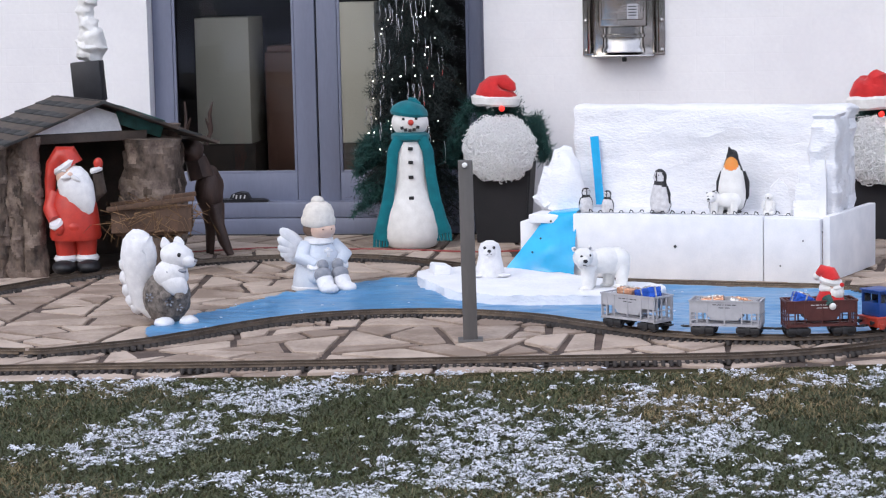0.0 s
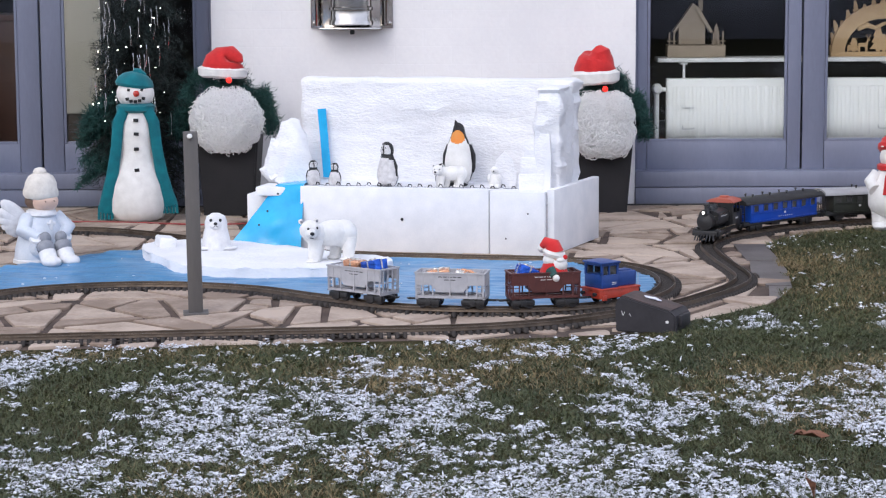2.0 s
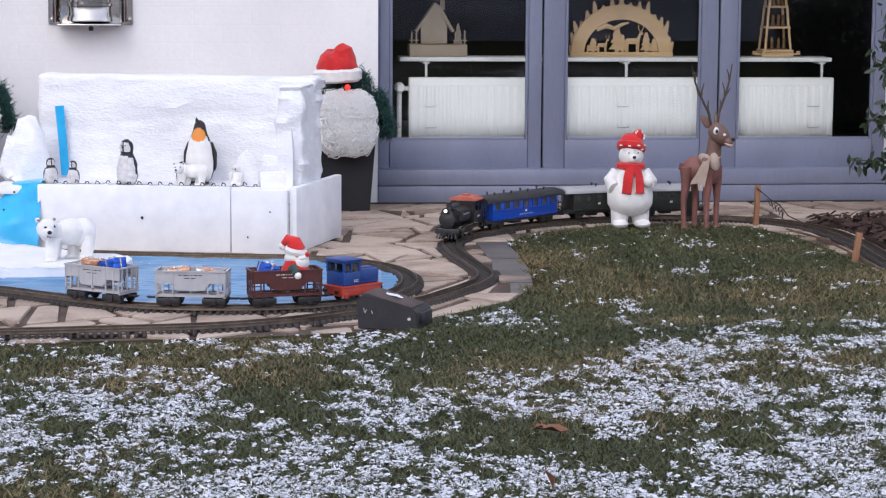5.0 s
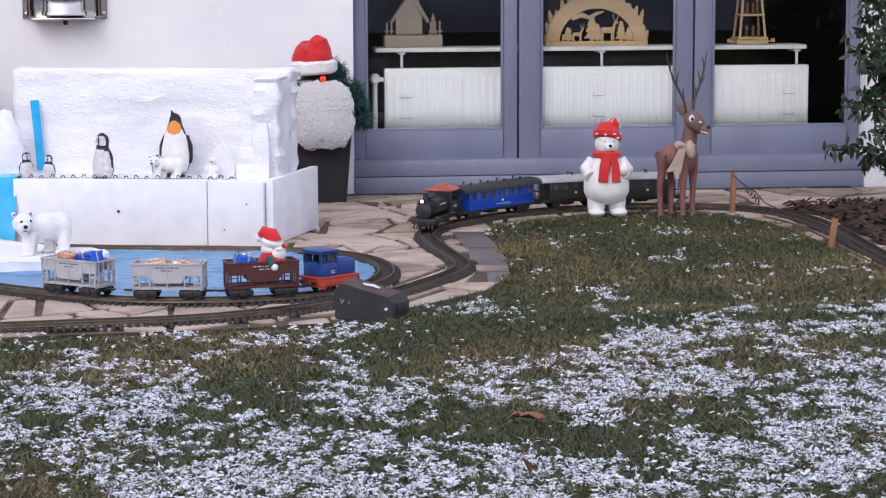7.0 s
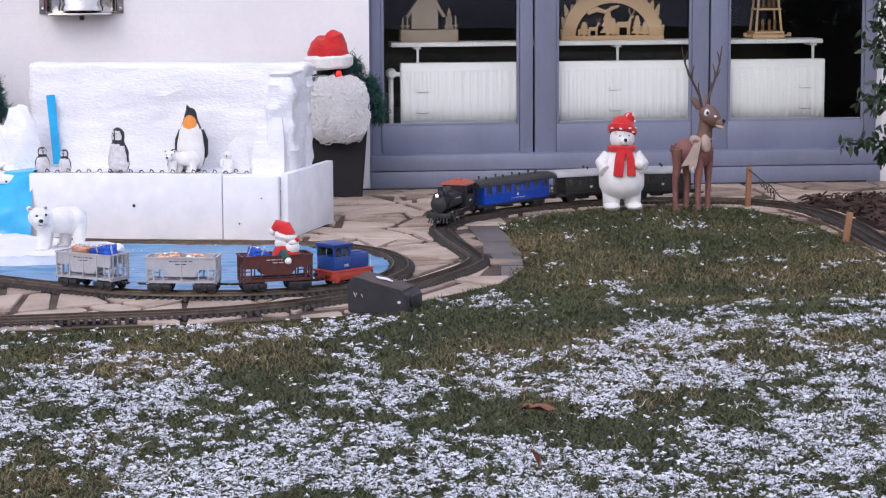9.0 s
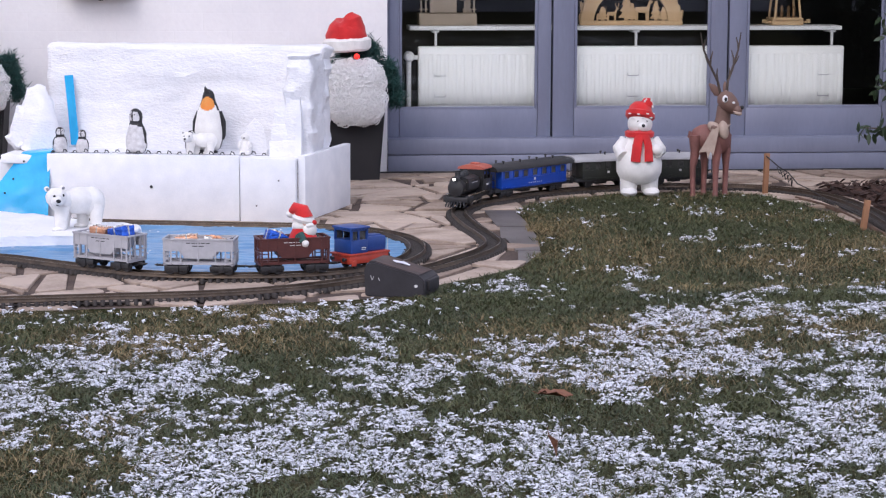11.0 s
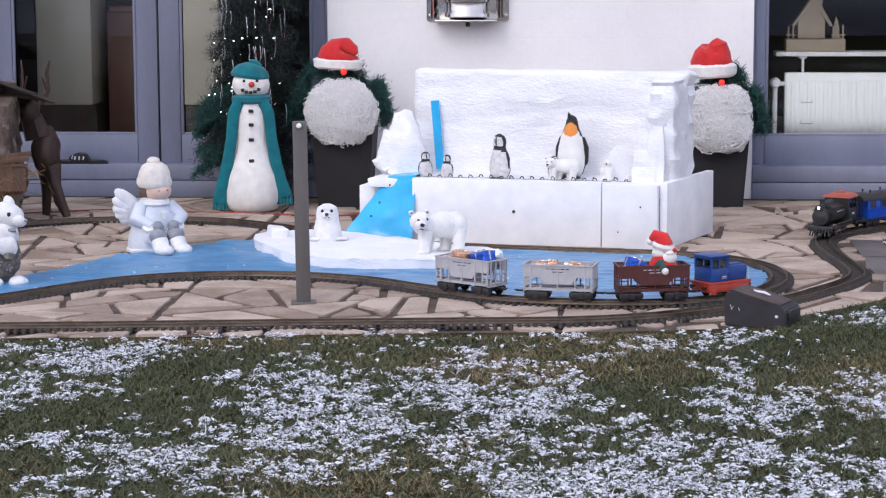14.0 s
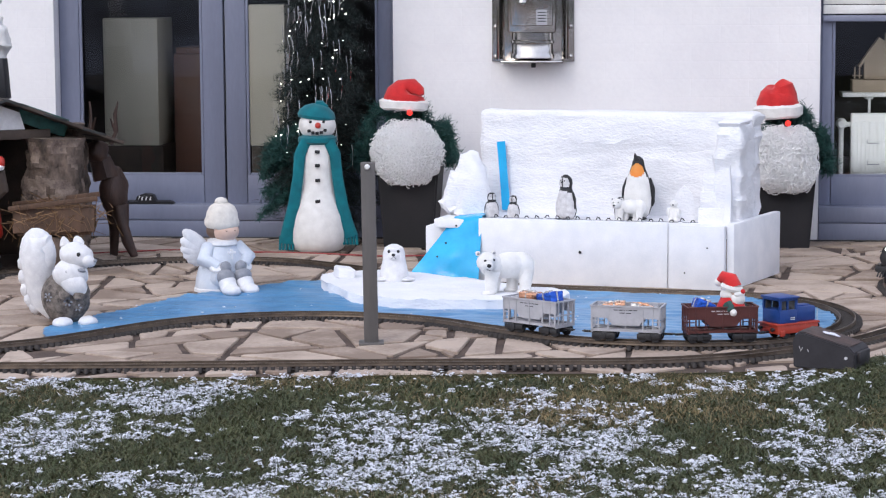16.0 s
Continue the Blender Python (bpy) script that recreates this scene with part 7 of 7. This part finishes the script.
# ---------------------------------------------------------------- laurel and bark bed
la = thing("laurel_bush", None, pose(2.85, 8.50, 0), "evergreen laurel bush with drooping dark leaves", "bush")
stems, spots = Build("bark"), []
rnd = random.Random(8)
for k in range(90):
    z = rnd.uniform(0.14, 1.35)
    a = rnd.uniform(0, 2 * math.pi)
    R_ = rnd.uniform(0.16, 0.36) * (1.14 - 0.34 * z / 1.35)
    e = Vector((math.cos(a) * R_, math.sin(a) * R_ * 0.8, z))
    s = Vector((0, 0, z * 0.72))
    stems.tube([s, s.lerp(e, 0.5) + Vector((0, 0, 0.03)), e], [0.007, 0.005, 0.002], "bark", seg=5)
    for j in range(20):
        spots.append(s.lerp(e, 0.35 + 0.65 * j / 19) + Vector((0, 0, 0.03 * math.sin(j / 19 * 3.1))))
stems.tube([(0, 0, -0.02), (0, 0, 0.6), (0.02, 0, 1.15)], [0.026, 0.02, 0.01], "bark", seg=8)
part("trunk", stems, la)
r = np.random.default_rng(3)
sp = np.array(spots)
n = 6500
p = sp[r.integers(0, len(sp), n)] + r.normal(0, 0.02, (n, 3))
d = r.normal(0, 0.75, (n, 3)) + np.array([0, 0, -0.75])
d /= np.linalg.norm(d, axis=1)[:, None]
sd = np.cross(d, r.normal(0, 1, (n, 3)))
sd /= np.linalg.norm(sd, axis=1)[:, None]
nm = np.cross(d, sd)
ln = r.uniform(0.030, 0.058, n)[:, None]
rows_ = [p, p + d * ln * 0.3 + sd * ln * 0.19 + nm * ln * 0.05, p + d * ln * 0.35, p + d * ln * 0.3 - sd * ln * 0.19 + nm * ln * 0.05,
         p + d * ln * 0.7 + sd * ln * 0.14 + nm * ln * 0.03, p + d * ln * 0.7, p + d * ln * 0.7 - sd * ln * 0.14 + nm * ln * 0.03, p + d * ln]
vv = np.stack(rows_, 1).reshape(-1, 3)
tri = np.array([[0, 2, 1], [0, 3, 2], [1, 2, 5], [1, 5, 4], [2, 3, 6], [2, 6, 5], [4, 5, 7], [5, 6, 7]])
part("leaves", raw_mesh("leaves", vv, (np.arange(n)[:, None, None] * 8 + tri[None]).reshape(-1, 3), ["laurel"]), la, "glossy dark green pointed leaves")["kind"] = "stuff"

BED = [(2.33, 6.0), (2.36, 7.2), (2.40, 7.9), (2.38, 8.25), (2.30, 8.52), (2.5, 8.62), (3.1, 8.62), (3.9, 8.5), (3.9, 6.0)]
thing("bed_soil", Build("mulch").slab(BED, -0.02, 0.006), Matrix(), "dark brown planting bed beside the lawn", "planting bed", kind="structure")
r = np.random.default_rng(12)
n = 9000
bx_, by_ = r.uniform(2.28, 3.9, n), r.uniform(6.0, 8.65, n)
k = inside(bx_, by_, BED)
bx_, by_ = bx_[k], by_[k]
n = len(bx_)
c = np.stack([bx_, by_, r.uniform(0.006, 0.035, n)], 1)
d = r.normal(0, 1, (n, 3)) * np.array([1, 1, 0.35])
d /= np.linalg.norm(d, axis=1)[:, None]
s2 = np.cross(d, r.normal(0, 0.3, (n, 3)) + np.array([0, 0, 1]))
s2 /= np.linalg.norm(s2, axis=1)[:, None]
up = np.cross(s2, d)
L_, W_ = r.uniform(0.012, 0.032, n)[:, None], r.uniform(0.004, 0.010, n)[:, None]
vv = np.stack([c - d * L_ - s2 * W_, c + d * L_ - s2 * W_ * 0.6, c + d * L_ * 0.8 + s2 * W_, c - d * L_ + s2 * W_ * 0.8, c + up * 0.006], 1).reshape(-1, 3)
tri = np.array([[0, 1, 4], [1, 2, 4], [2, 3, 4], [3, 0, 4]])
thing("bark_chips", raw_mesh("bark_chips", vv, (np.arange(n)[:, None, None] * 5 + tri[None]).reshape(-1, 3), ["mulch"]), Matrix(), "dark red-brown bark chips over the bed", "bark mulch", kind="stuff")


# ---------------------------------------------------------------- terrace stones
def clip(poly, px, py, nx, ny):
    """The part of the outline on the near side of a line."""
    out = []
    for (x0, y0), (x1, y1) in zip(poly, poly[1:] + poly[:1]):
        a, c = (x0 - px) * nx + (y0 - py) * ny, (x1 - px) * nx + (y1 - py) * ny
        if a <= 0:
            out.append((x0, y0))
        if (a < 0) != (c < 0):
            t = a / (a - c)
            out.append((x0 + (x1 - x0) * t, y0 + (y1 - y0) * t))
    return out


rnd = random.Random(21)


def area_of(poly):
    return 0.5 * abs(sum(x0 * y1 - x1 * y0 for (x0, y0), (x1, y1) in zip(poly, poly[1:] + poly[:1])))


def broken(poly, out):
    """Breaks a plate across its length, again and again, into angular pieces."""
    if area_of(poly) < rnd.choice((0.022, 0.035, 0.05, 0.075)):
        out.append(poly)
        return
    cx, cy = sum(p[0] for p in poly) / len(poly), sum(p[1] for p in poly) / len(poly)
    far = max(poly, key=lambda p: (p[0] - cx) ** 2 + (p[1] - cy) ** 2)
    a = math.atan2(far[1] - cy, far[0] - cx) + rnd.uniform(-0.42, 0.42)
    k = rnd.uniform(-0.22, 0.22)
    px_, py_ = cx + (far[0] - cx) * k, cy + (far[1] - cy) * k
    nx, ny = math.cos(a), math.sin(a)
    for sg in (1, -1):
        half = clip(poly, px_, py_, nx * sg, ny * sg)
        if len(half) > 2:
            broken(half, out)


plates = []
for i in range(6):
    for j in range(3):
        broken([(-3.6 + 1.17 * i, 5.5 + 1.26 * j), (-2.43 + 1.17 * i, 5.5 + 1.26 * j), (-2.43 + 1.17 * i, 6.76 + 1.26 * j), (-3.6 + 1.17 * i, 6.76 + 1.26 * j)], plates)
plates.sort(key=lambda p: min(q[1] for q in p))
made = 0
rest_v, rest_f = [], []
grey_area = [(0.90, 6.75), (1.0, 6.7), (1.12, 7.4), (1.14, 8.0), (0.97, 8.0), (0.90, 7.2)]
for plate in plates:
    gap = rnd.choice((0.006, 0.009, 0.011, 0.015))
    turn = 1 if sum(x0 * y1 - x1 * y0 for (x0, y0), (x1, y1) in zip(plate, plate[1:] + plate[:1])) > 0 else -1
    poly = plate
    for (x0, y0), (x1, y1) in zip(plate, plate[1:] + plate[:1]):
        ln = math.hypot(x1 - x0, y1 - y0)
        if ln > 1e-4 and len(poly) > 2:
            nx, ny = (y1 - y0) / ln * turn, -(x1 - x0) / ln * turn
            sk = rnd.uniform(-0.035, 0.035)
            nx, ny = nx - ny * sk, ny + nx * sk
            poly = clip(poly, (x0 + x1) / 2 - nx * gap, (y0 + y1) / 2 - ny * gap, nx, ny)
    poly = clip(poly, 0, 9.275, 0, 1) if len(poly) > 2 else poly
    if len(poly) < 3 or area_of(poly) < 0.0015:
        continue
    cx, cy = sum(p[0] for p in poly) / len(poly), sum(p[1] for p in poly) / len(poly)
    if cx > -1.3 and cy < 6.03 + 0.11 * cx and cx < 0.4:
        continue
    if any(bool(inside(np.array([cx]), np.array([cy]), q)[0]) for q in (LAWN, BED, grey_area)):
        continue
    # blunted corners
    pts = []
    for k, (x0, y0) in enumerate(poly):
        (xa, ya), (xb, yb) = poly[k - 1], poly[(k + 1) % len(poly)]
        la, lb = math.hypot(xa - x0, ya - y0), math.hypot(xb - x0, yb - y0)
        if la < 0.004 or lb < 0.004:
            continue
        c = rnd.uniform(0.006, 0.016)
        pts.append((x0 + (xa - x0) * min(0.35, c / la), y0 + (ya - y0) * min(0.35, c / la)))
        pts.append((x0 + (xb - x0) * min(0.35, c / lb), y0 + (yb - y0) * min(0.35, c / lb)))
        if lb > 0.12:
            t, w = rnd.uniform(0.4, 0.6), rnd.uniform(-0.001, 0.007)
            pts.append((x0 + (xb - x0) * t + (cx - x0 - (xb - x0) * t) / 0.15 * w * 0.8, y0 + (yb - y0) * t + (cy - y0 - (yb - y0) * t) / 0.15 * w * 0.8))
    if len(pts) < 5:
        continue
    z = rnd.uniform(0.000, 0.004)
    n = len(pts)
    low = [(x, y, -0.012) for x, y in pts]
    mid = [(x, y, z - 0.002) for x, y in pts]
    top = [(x + (cx - x) * 0.035, y + (cy - y) * 0.035, z) for x, y in pts]
    vs = low + mid + top
    fs = [list(range(2 * n, 3 * n))] + [[k, (k + 1) % n, n + (k + 1) % n, n + k] for k in range(n)] + [[n + k, n + (k + 1) % n, 2 * n + (k + 1) % n, 2 * n + k] for k in range(n)]
    if made < 300 and -2.5 < cx < 2.2:
        me = bpy.data.meshes.new("paving_stone")
        me.from_pydata(vs, [], fs)
        me.materials.append(M["stone"])
        ob = new("paving_stone", me)
        ob.parent = paving
        made += 1
    else:
        o = len(rest_v)
        rest_v += vs
        rest_f += [[o + k for k in f] for f in fs]
me = bpy.data.meshes.new("paving_rest")
me.from_pydata(rest_v, [], rest_f)
me.materials.append(M["stone_rest"])
ob = new("paving_rest", me)
ob.parent = paving
tagged(ob, "sandstone paving pieces further off", kind="stuff")
for k, (y0, y1) in enumerate(((6.72, 6.98), (6.99, 7.26), (7.27, 7.55), (7.56, 7.83), (7.84, 8.0))):
    x0 = 0.925 + 0.006 * k
    b = Build("grey_slab").slab([(x0 - 0.03 + rnd.uniform(-0.02, 0.02), y0), (x0 + 0.08, y0 - 0.012), (x0 + 0.26, y0), (x0 + 0.27, y1), (x0 + 0.09, y1 - 0.008), (x0 - 0.02 + rnd.uniform(-0.02, 0.02), y1)], -0.012, 0.001 + 0.001 * (k % 2))
    ob = new("grey_slab", b.mesh("grey_slab"))
    ob.parent = paving

# ---------------------------------------------------------------- lawn: blades, snow and a few dead leaves
def fbm(x, y, scale, seed, octaves=3):
    """Smooth noise over arrays of places, from a grid of random values."""
    out, amp, tot = np.zeros(len(x)), 1.0, 0.0
    for o in range(octaves):
        g = np.random.default_rng(seed + o).random((64, 64))
        u, v = x * scale * 2 ** o + 31.7, y * scale * 2 ** o + 17.3
        i, j = np.floor(u).astype(int), np.floor(v).astype(int)
        fu, fv = u - i, v - j
        fu, fv = fu * fu * (3 - 2 * fu), fv * fv * (3 - 2 * fv)
        a = g[i % 64, j % 64] * (1 - fu) + g[(i + 1) % 64, j % 64] * fu
        c = g[i % 64, (j + 1) % 64] * (1 - fu) + g[(i + 1) % 64, (j + 1) % 64] * fu
        out += amp * (a * (1 - fv) + c * fv)
        tot += amp
        amp *= 0.55
    return out / tot


def grass_mat():
    m = mat("winter_grass", (0.088, 0.098, 0.030), (0.028, 0.040, 0.012), rough=0.6, scale=2.2, fine=14, bump=0, mixfine=0.5)
    n, l, bsdf = nodes_of(m)
    ramp = [k for k in n if k.type == "VALTORGB"][0]
    geo = n.new("ShaderNodeNewGeometry")
    dry = n.new("ShaderNodeValToRGB")
    dry.color_ramp.elements[0].color, dry.color_ramp.elements[1].color = (0.028, 0.050, 0.016, 1), (0.17, 0.15, 0.075, 1)
    dry.color_ramp.elements[0].position, dry.color_ramp.elements[1].position = 0.55, 1.0
    l.new(geo.outputs["Random Per Island"], dry.inputs[0])
    mx = n.new("ShaderNodeMixRGB")
    mx.inputs[0].default_value = 0.45
    l.new(ramp.outputs[0], mx.inputs[1])
    l.new(dry.outputs[0], mx.inputs[2])
    l.new(mx.outputs[0], bsdf.inputs["Base Color"])
    return m


M["grass"] = grass_mat()
M["drygrass"] = mat("dry_grass", (0.27, 0.20, 0.095), (0.14, 0.105, 0.05), rough=0.7, scale=8, fine=90, bump=0)
r = np.random.default_rng(77)


def scatter(n, box):
    x, y = r.uniform(box[0], box[1], n), r.uniform(box[2], box[3], n)
    k = inside(x + 0.11 * (fbm(x, y, 9, 301, 2) - 0.5), y + 0.13 * (fbm(x, y, 8, 311, 2) - 0.5) + r.exponential(0.012, n), LAWN)
    return x[k], y[k]


def blades(x, y, height, width, index_of, lean=1.5):
    n = len(x)
    a = r.uniform(0, 2 * math.pi, n)
    h = height * r.uniform(0.5, 1.25, n)
    l = lean * h * r.uniform(0.3, 1.5, n)
    b = a + math.pi / 2 + r.normal(0, 0.6, n)
    wx, wy = np.cos(b) * width, np.sin(b) * width  
    z0 = np.full(n, 0.0)
    p0 = np.stack([x - wx, y - wy, z0], 1)
    p1 = np.stack([x + wx, y + wy, z0], 1)
    mx, my = x + np.cos(a) * l * 0.4, y + np.sin(a) * l * 0.4
    p2 = np.stack([mx + wx * 0.8, my + wy * 0.8, h * 0.62], 1)
    p3 = np.stack([mx - wx * 0.8, my - wy * 0.8, h * 0.62], 1)
    p4 = np.stack([x + np.cos(a) * l, y + np.sin(a) * l, h * 0.8], 1)
    v = np.stack([p0, p1, p2, p3, p4], 1).reshape(-1, 3)
    tri = np.array([[0, 1, 2], [0, 2, 3], [3, 2, 4]])
    f = (np.arange(n)[:, None, None] * 5 + tri[None]).reshape(-1, 3)
    return v, f, np.repeat(index_of, 3)


# drifts of snow and bare green spots: middle and half widths
DRIFTS = [(0.56, 4.22, 0.19, 0.28), (-0.03, 4.16, 0.16, 0.20), (-0.25, 4.63, 0.19, 0.22), (1.18, 5.49, 0.13, 0.43), (-0.50, 5.07, 0.24, 0.20), (0.35, 4.88, 0.19, 0.22), (0.88, 4.85, 0.07, 0.25), (0.41, 5.59, 0.07, 0.08), (1.21, 6.45, 0.10, 0.15), (-0.54, 4.39, 0.17, 0.20), (-1.24, 5.53, 0.20, 0.16), (-0.28, 5.44, 0.21, 0.30), (-1.49, 4.89, 0.21, 0.19), (-1.07, 4.53, 0.26, 0.19), (-0.61, 4.69, 0.23, 0.23), (-0.07, 4.88, 0.23, 0.24), (1.05, 4.49, 0.07, 0.32), (1.02, 5.03, 0.09, 0.13), (0.84, 6.19, 0.10, 0.14)]
BARE = [(0.16, 5.41, 0.18, 0.19), (0.70, 5.65, 0.19, 0.23), (-0.30, 4.20, 0.12, 0.11), (0.09, 4.00, 0.09, 0.09), (1.06, 4.74, 0.09, 0.24), (0.72, 4.77, 0.09, 0.15), (-1.78, 5.22, 0.16, 0.19), (-0.94, 5.07, 0.11, 0.13), (-0.13, 5.64, 0.13, 0.14), (-1.28, 4.69, 0.10, 0.11), (0.69, 4.03, 0.05, 0.17), (-0.46, 5.05, 0.08, 0.10)]


def snow_cover(x, y):
    """The share of the ground that is white: much on the open lawn, in slanting lanes, little towards the house."""
    lane = fbm(2.3 * (x * 0.87 - y * 0.5), 0.95 * (x * 0.5 + y * 0.87), 1.9, 105, 3)
    c = 0.18 + 0.16 * np.clip((4.75 - y) / 0.4, 0, 1) * (x > -0.3) + 1.5 * (lane - 0.5) + 0.9 * (fbm(x, y * 1.1, 6.5, 9, 2) - 0.5)
    for cx, cy, rx, ry in DRIFTS:
        c = c + 0.40 * np.exp(-(((x - cx) / rx) ** 2 + ((y - cy) / ry) ** 2) ** 2)
    for cx, cy, rx, ry in BARE:
        c = c - 0.55 * np.exp(-(((x - cx) / rx) ** 2 + ((y - cy) / ry) ** 2) ** 2)
    rim = np.clip((y - 5.35 - 0.10 * x) / 0.55, 0, 1)
    return np.clip(c - 0.16 * rim - 0.34 * np.clip((y - 6.0) / 0.5, 0, 1), 0.012, 0.70)


def white(x, y):
    """Where the snow lies: drifts, broken up into clumps."""
    clump = fbm(x, y * 0.8, 42, 61, 2) + 0.25 * fbm(x, y, 13, 81, 2)
    u = np.empty(len(x))
    u[np.argsort(clump)] = np.arange(len(x)) / len(x)
    return u < snow_cover(x, y)


xs, ys = [], []
for n, bx in ((300000, (-2.2, 2.6, 3.5, 6.2)), (100000, (0.3, 2.3, 6.0, 8.6)), (60000, (-4.4, 4.4, -1.9, 3.5)), (30000, (-4.4, -2.2, 3.5, 5.7)), (20000, (2.6, 4.4, 3.5, 5.0))):
    x, y = scatter(n, bx)
    xs.append(x)
    ys.append(y)
x, y = np.concatenate(xs), np.concatenate(ys)
head = np.clip((y - 6.1) / 0.4, 0, 1)
dry = fbm(x, y, 1.6, 40, 3) + 0.44 * r.random(len(x)) - 0.30 + 0.17 * head * np.exp(-((x - 1.08) / 0.28) ** 2) + 0.13 * head + 0.20 * np.exp(-((y - 5.98 - 0.115 * x) / 0.09) ** 2)
snowy = white(x, y) & (r.random(len(x)) < 0.14)
rim = np.clip((5.99 + 0.115 * np.clip(x, -3, 0.2) - y) / 0.12, 0.45, 1)
height = 0.018 * np.where(x < 0.5, rim, 1.0)
v, f, ix = blades(x, y, height, np.where(snowy, 0.0017, 0.00115) * np.where((y < 3.5) | (abs(x - 0.2) > 2.4), 2.2, 1.0), np.where(snowy, 2, (dry > 0.59).astype(int)))
thing("grass", raw_mesh("grass", v, f, ["grass", "drygrass", "snow"], ix), Matrix(), "short green winter grass with dry yellow patches", "grass", kind="stuff")

# snow: ragged flecks caught among the blades, thick in the drifts
x, y = [np.concatenate(q) for q in zip(scatter(560000, (-2.2, 2.6, 3.5, 6.25)), scatter(120000, (0.4, 2.3, 6.0, 8.5)), scatter(70000, (-4.4, 4.4, -1.9, 3.5)), scatter(40000, (-4.4, -2.2, 3.5, 5.7)), scatter(25000, (2.6, 4.4, 3.5, 5.0)))]
keep = white(x, y) & (r.random(len(x)) < 0.60)
x, y = x[keep], y[keep]
n = len(x)
R0 = (0.0018 + 0.0044 * r.random(n) ** 1.5) * np.where((y < 3.5) | (abs(x - 0.2) > 2.4), 2.0, 1.0)
c = np.stack([x, y, 0.003 + 0.011 * r.random(n)], 1)
ang = np.arange(5) * 2 * math.pi / 5
turn = r.uniform(0, math.pi, n)
ring = np.stack([np.cos(ang), np.sin(ang)], 1)[None] * np.stack([r.uniform(1.0, 1.9, n), r.uniform(0.45, 0.8, n)], 1)[:, None]
ring = np.stack([ring[..., 0] * np.cos(turn)[:, None] - ring[..., 1] * np.sin(turn)[:, None], ring[..., 0] * np.sin(turn)[:, None] + ring[..., 1] * np.cos(turn)[:, None], np.zeros((n, 5))], -1) * (R0[:, None, None] * r.uniform(0.5, 1.4, (n, 5, 1))) + r.normal(0, 0.0014, (n, 5, 3))
top = c + np.stack([r.normal(0, 0.001, n), r.normal(0, 0.001, n), R0 * 0.3], 1)
v = np.concatenate([c[:, None] + ring - np.array([0, 0, 0.0008]), top[:, None]], 1).reshape(-1, 3)
tri = np.array([[k, (k + 1) % 5, 5] for k in range(5)])
me = raw_mesh("snow", v, (np.arange(n)[:, None, None] * 6 + tri[None]).reshape(-1, 3), ["snow"])
thing("snow", me, Matrix(), "thin patchy snow caught in the grass", "snow", kind="stuff")

for x, y, a, s in ((0.614, 4.137, 80, 1.0), (0.708, 4.668, 5, 1.2), (0.679, 4.681, 20, 0.8)):
    b = Build("deadleaf")
    L = 0.026 * s
    P = [(-L, 0, 0), (-L * 0.4, L * 0.42, 0.008), (L * 0.3, L * 0.36, 0.010), (L, 0, 0.004), (L * 0.3, -L * 0.34, 0.002), (-L * 0.4, -L * 0.4, 0.012)]
    vs = [b.bm.verts.new(q) for q in P] + [b.bm.verts.new((q[0], q[1], q[2] - 0.0012)) for q in P]
    b.bm.faces.new(vs[:6])
    b.bm.faces.new(vs[6:][::-1])
    for k in range(6):
        b.bm.faces.new((vs[k], vs[6 + k], vs[6 + (k + 1) % 6], vs[(k + 1) % 6]))
    b.tube([(-L, 0, 0.001), (-L * 1.5, 0.002, 0.004)], 0.0008, "deadleaf", seg=4)
    thing("dead_leaf", b, pose(x, y, 0.024 + 0.014 * (a > 50), 10, 8 + 62 * (a > 50), a - 50 * (a > 50)), "curled brown dead leaf on snowy grass", "leaf", "fallen leaves")
b = Build("deadleaf").box((0, 0, 0.008), (0.028, 0.014, 0.012), bevel=0.004).box((0.012, 0.004, 0.014), (0.018, 0.010, 0.008), rot=(0, 14, 20), bevel=0.003)
thing("bark_piece", b, pose(-0.08, 7.16, 0.012, 0, 0, 10), "small brown bark piece floating on the sheet", "bark piece")
# crumbs of snow and dirt on the pond sheet
x, y = r.uniform(-1.8, 0.55, 260), r.uniform(6.6, 7.7, 260)
k = inside(x, y, POND)
x, y = x[k], y[k]
b = Build("snow")
for px_, py_ in zip(x[:90], y[:90]):
    q = random.uniform(0.002, 0.005)
    b.box((px_, py_, 0.013), (q * 1.5, q, q * 0.7), "snow", rot=(0, 0, random.uniform(0, 180)))
thing("snow_crumbs", b, Matrix(), "tiny crumbs of snow on the blue sheet", "snow", kind="stuff")
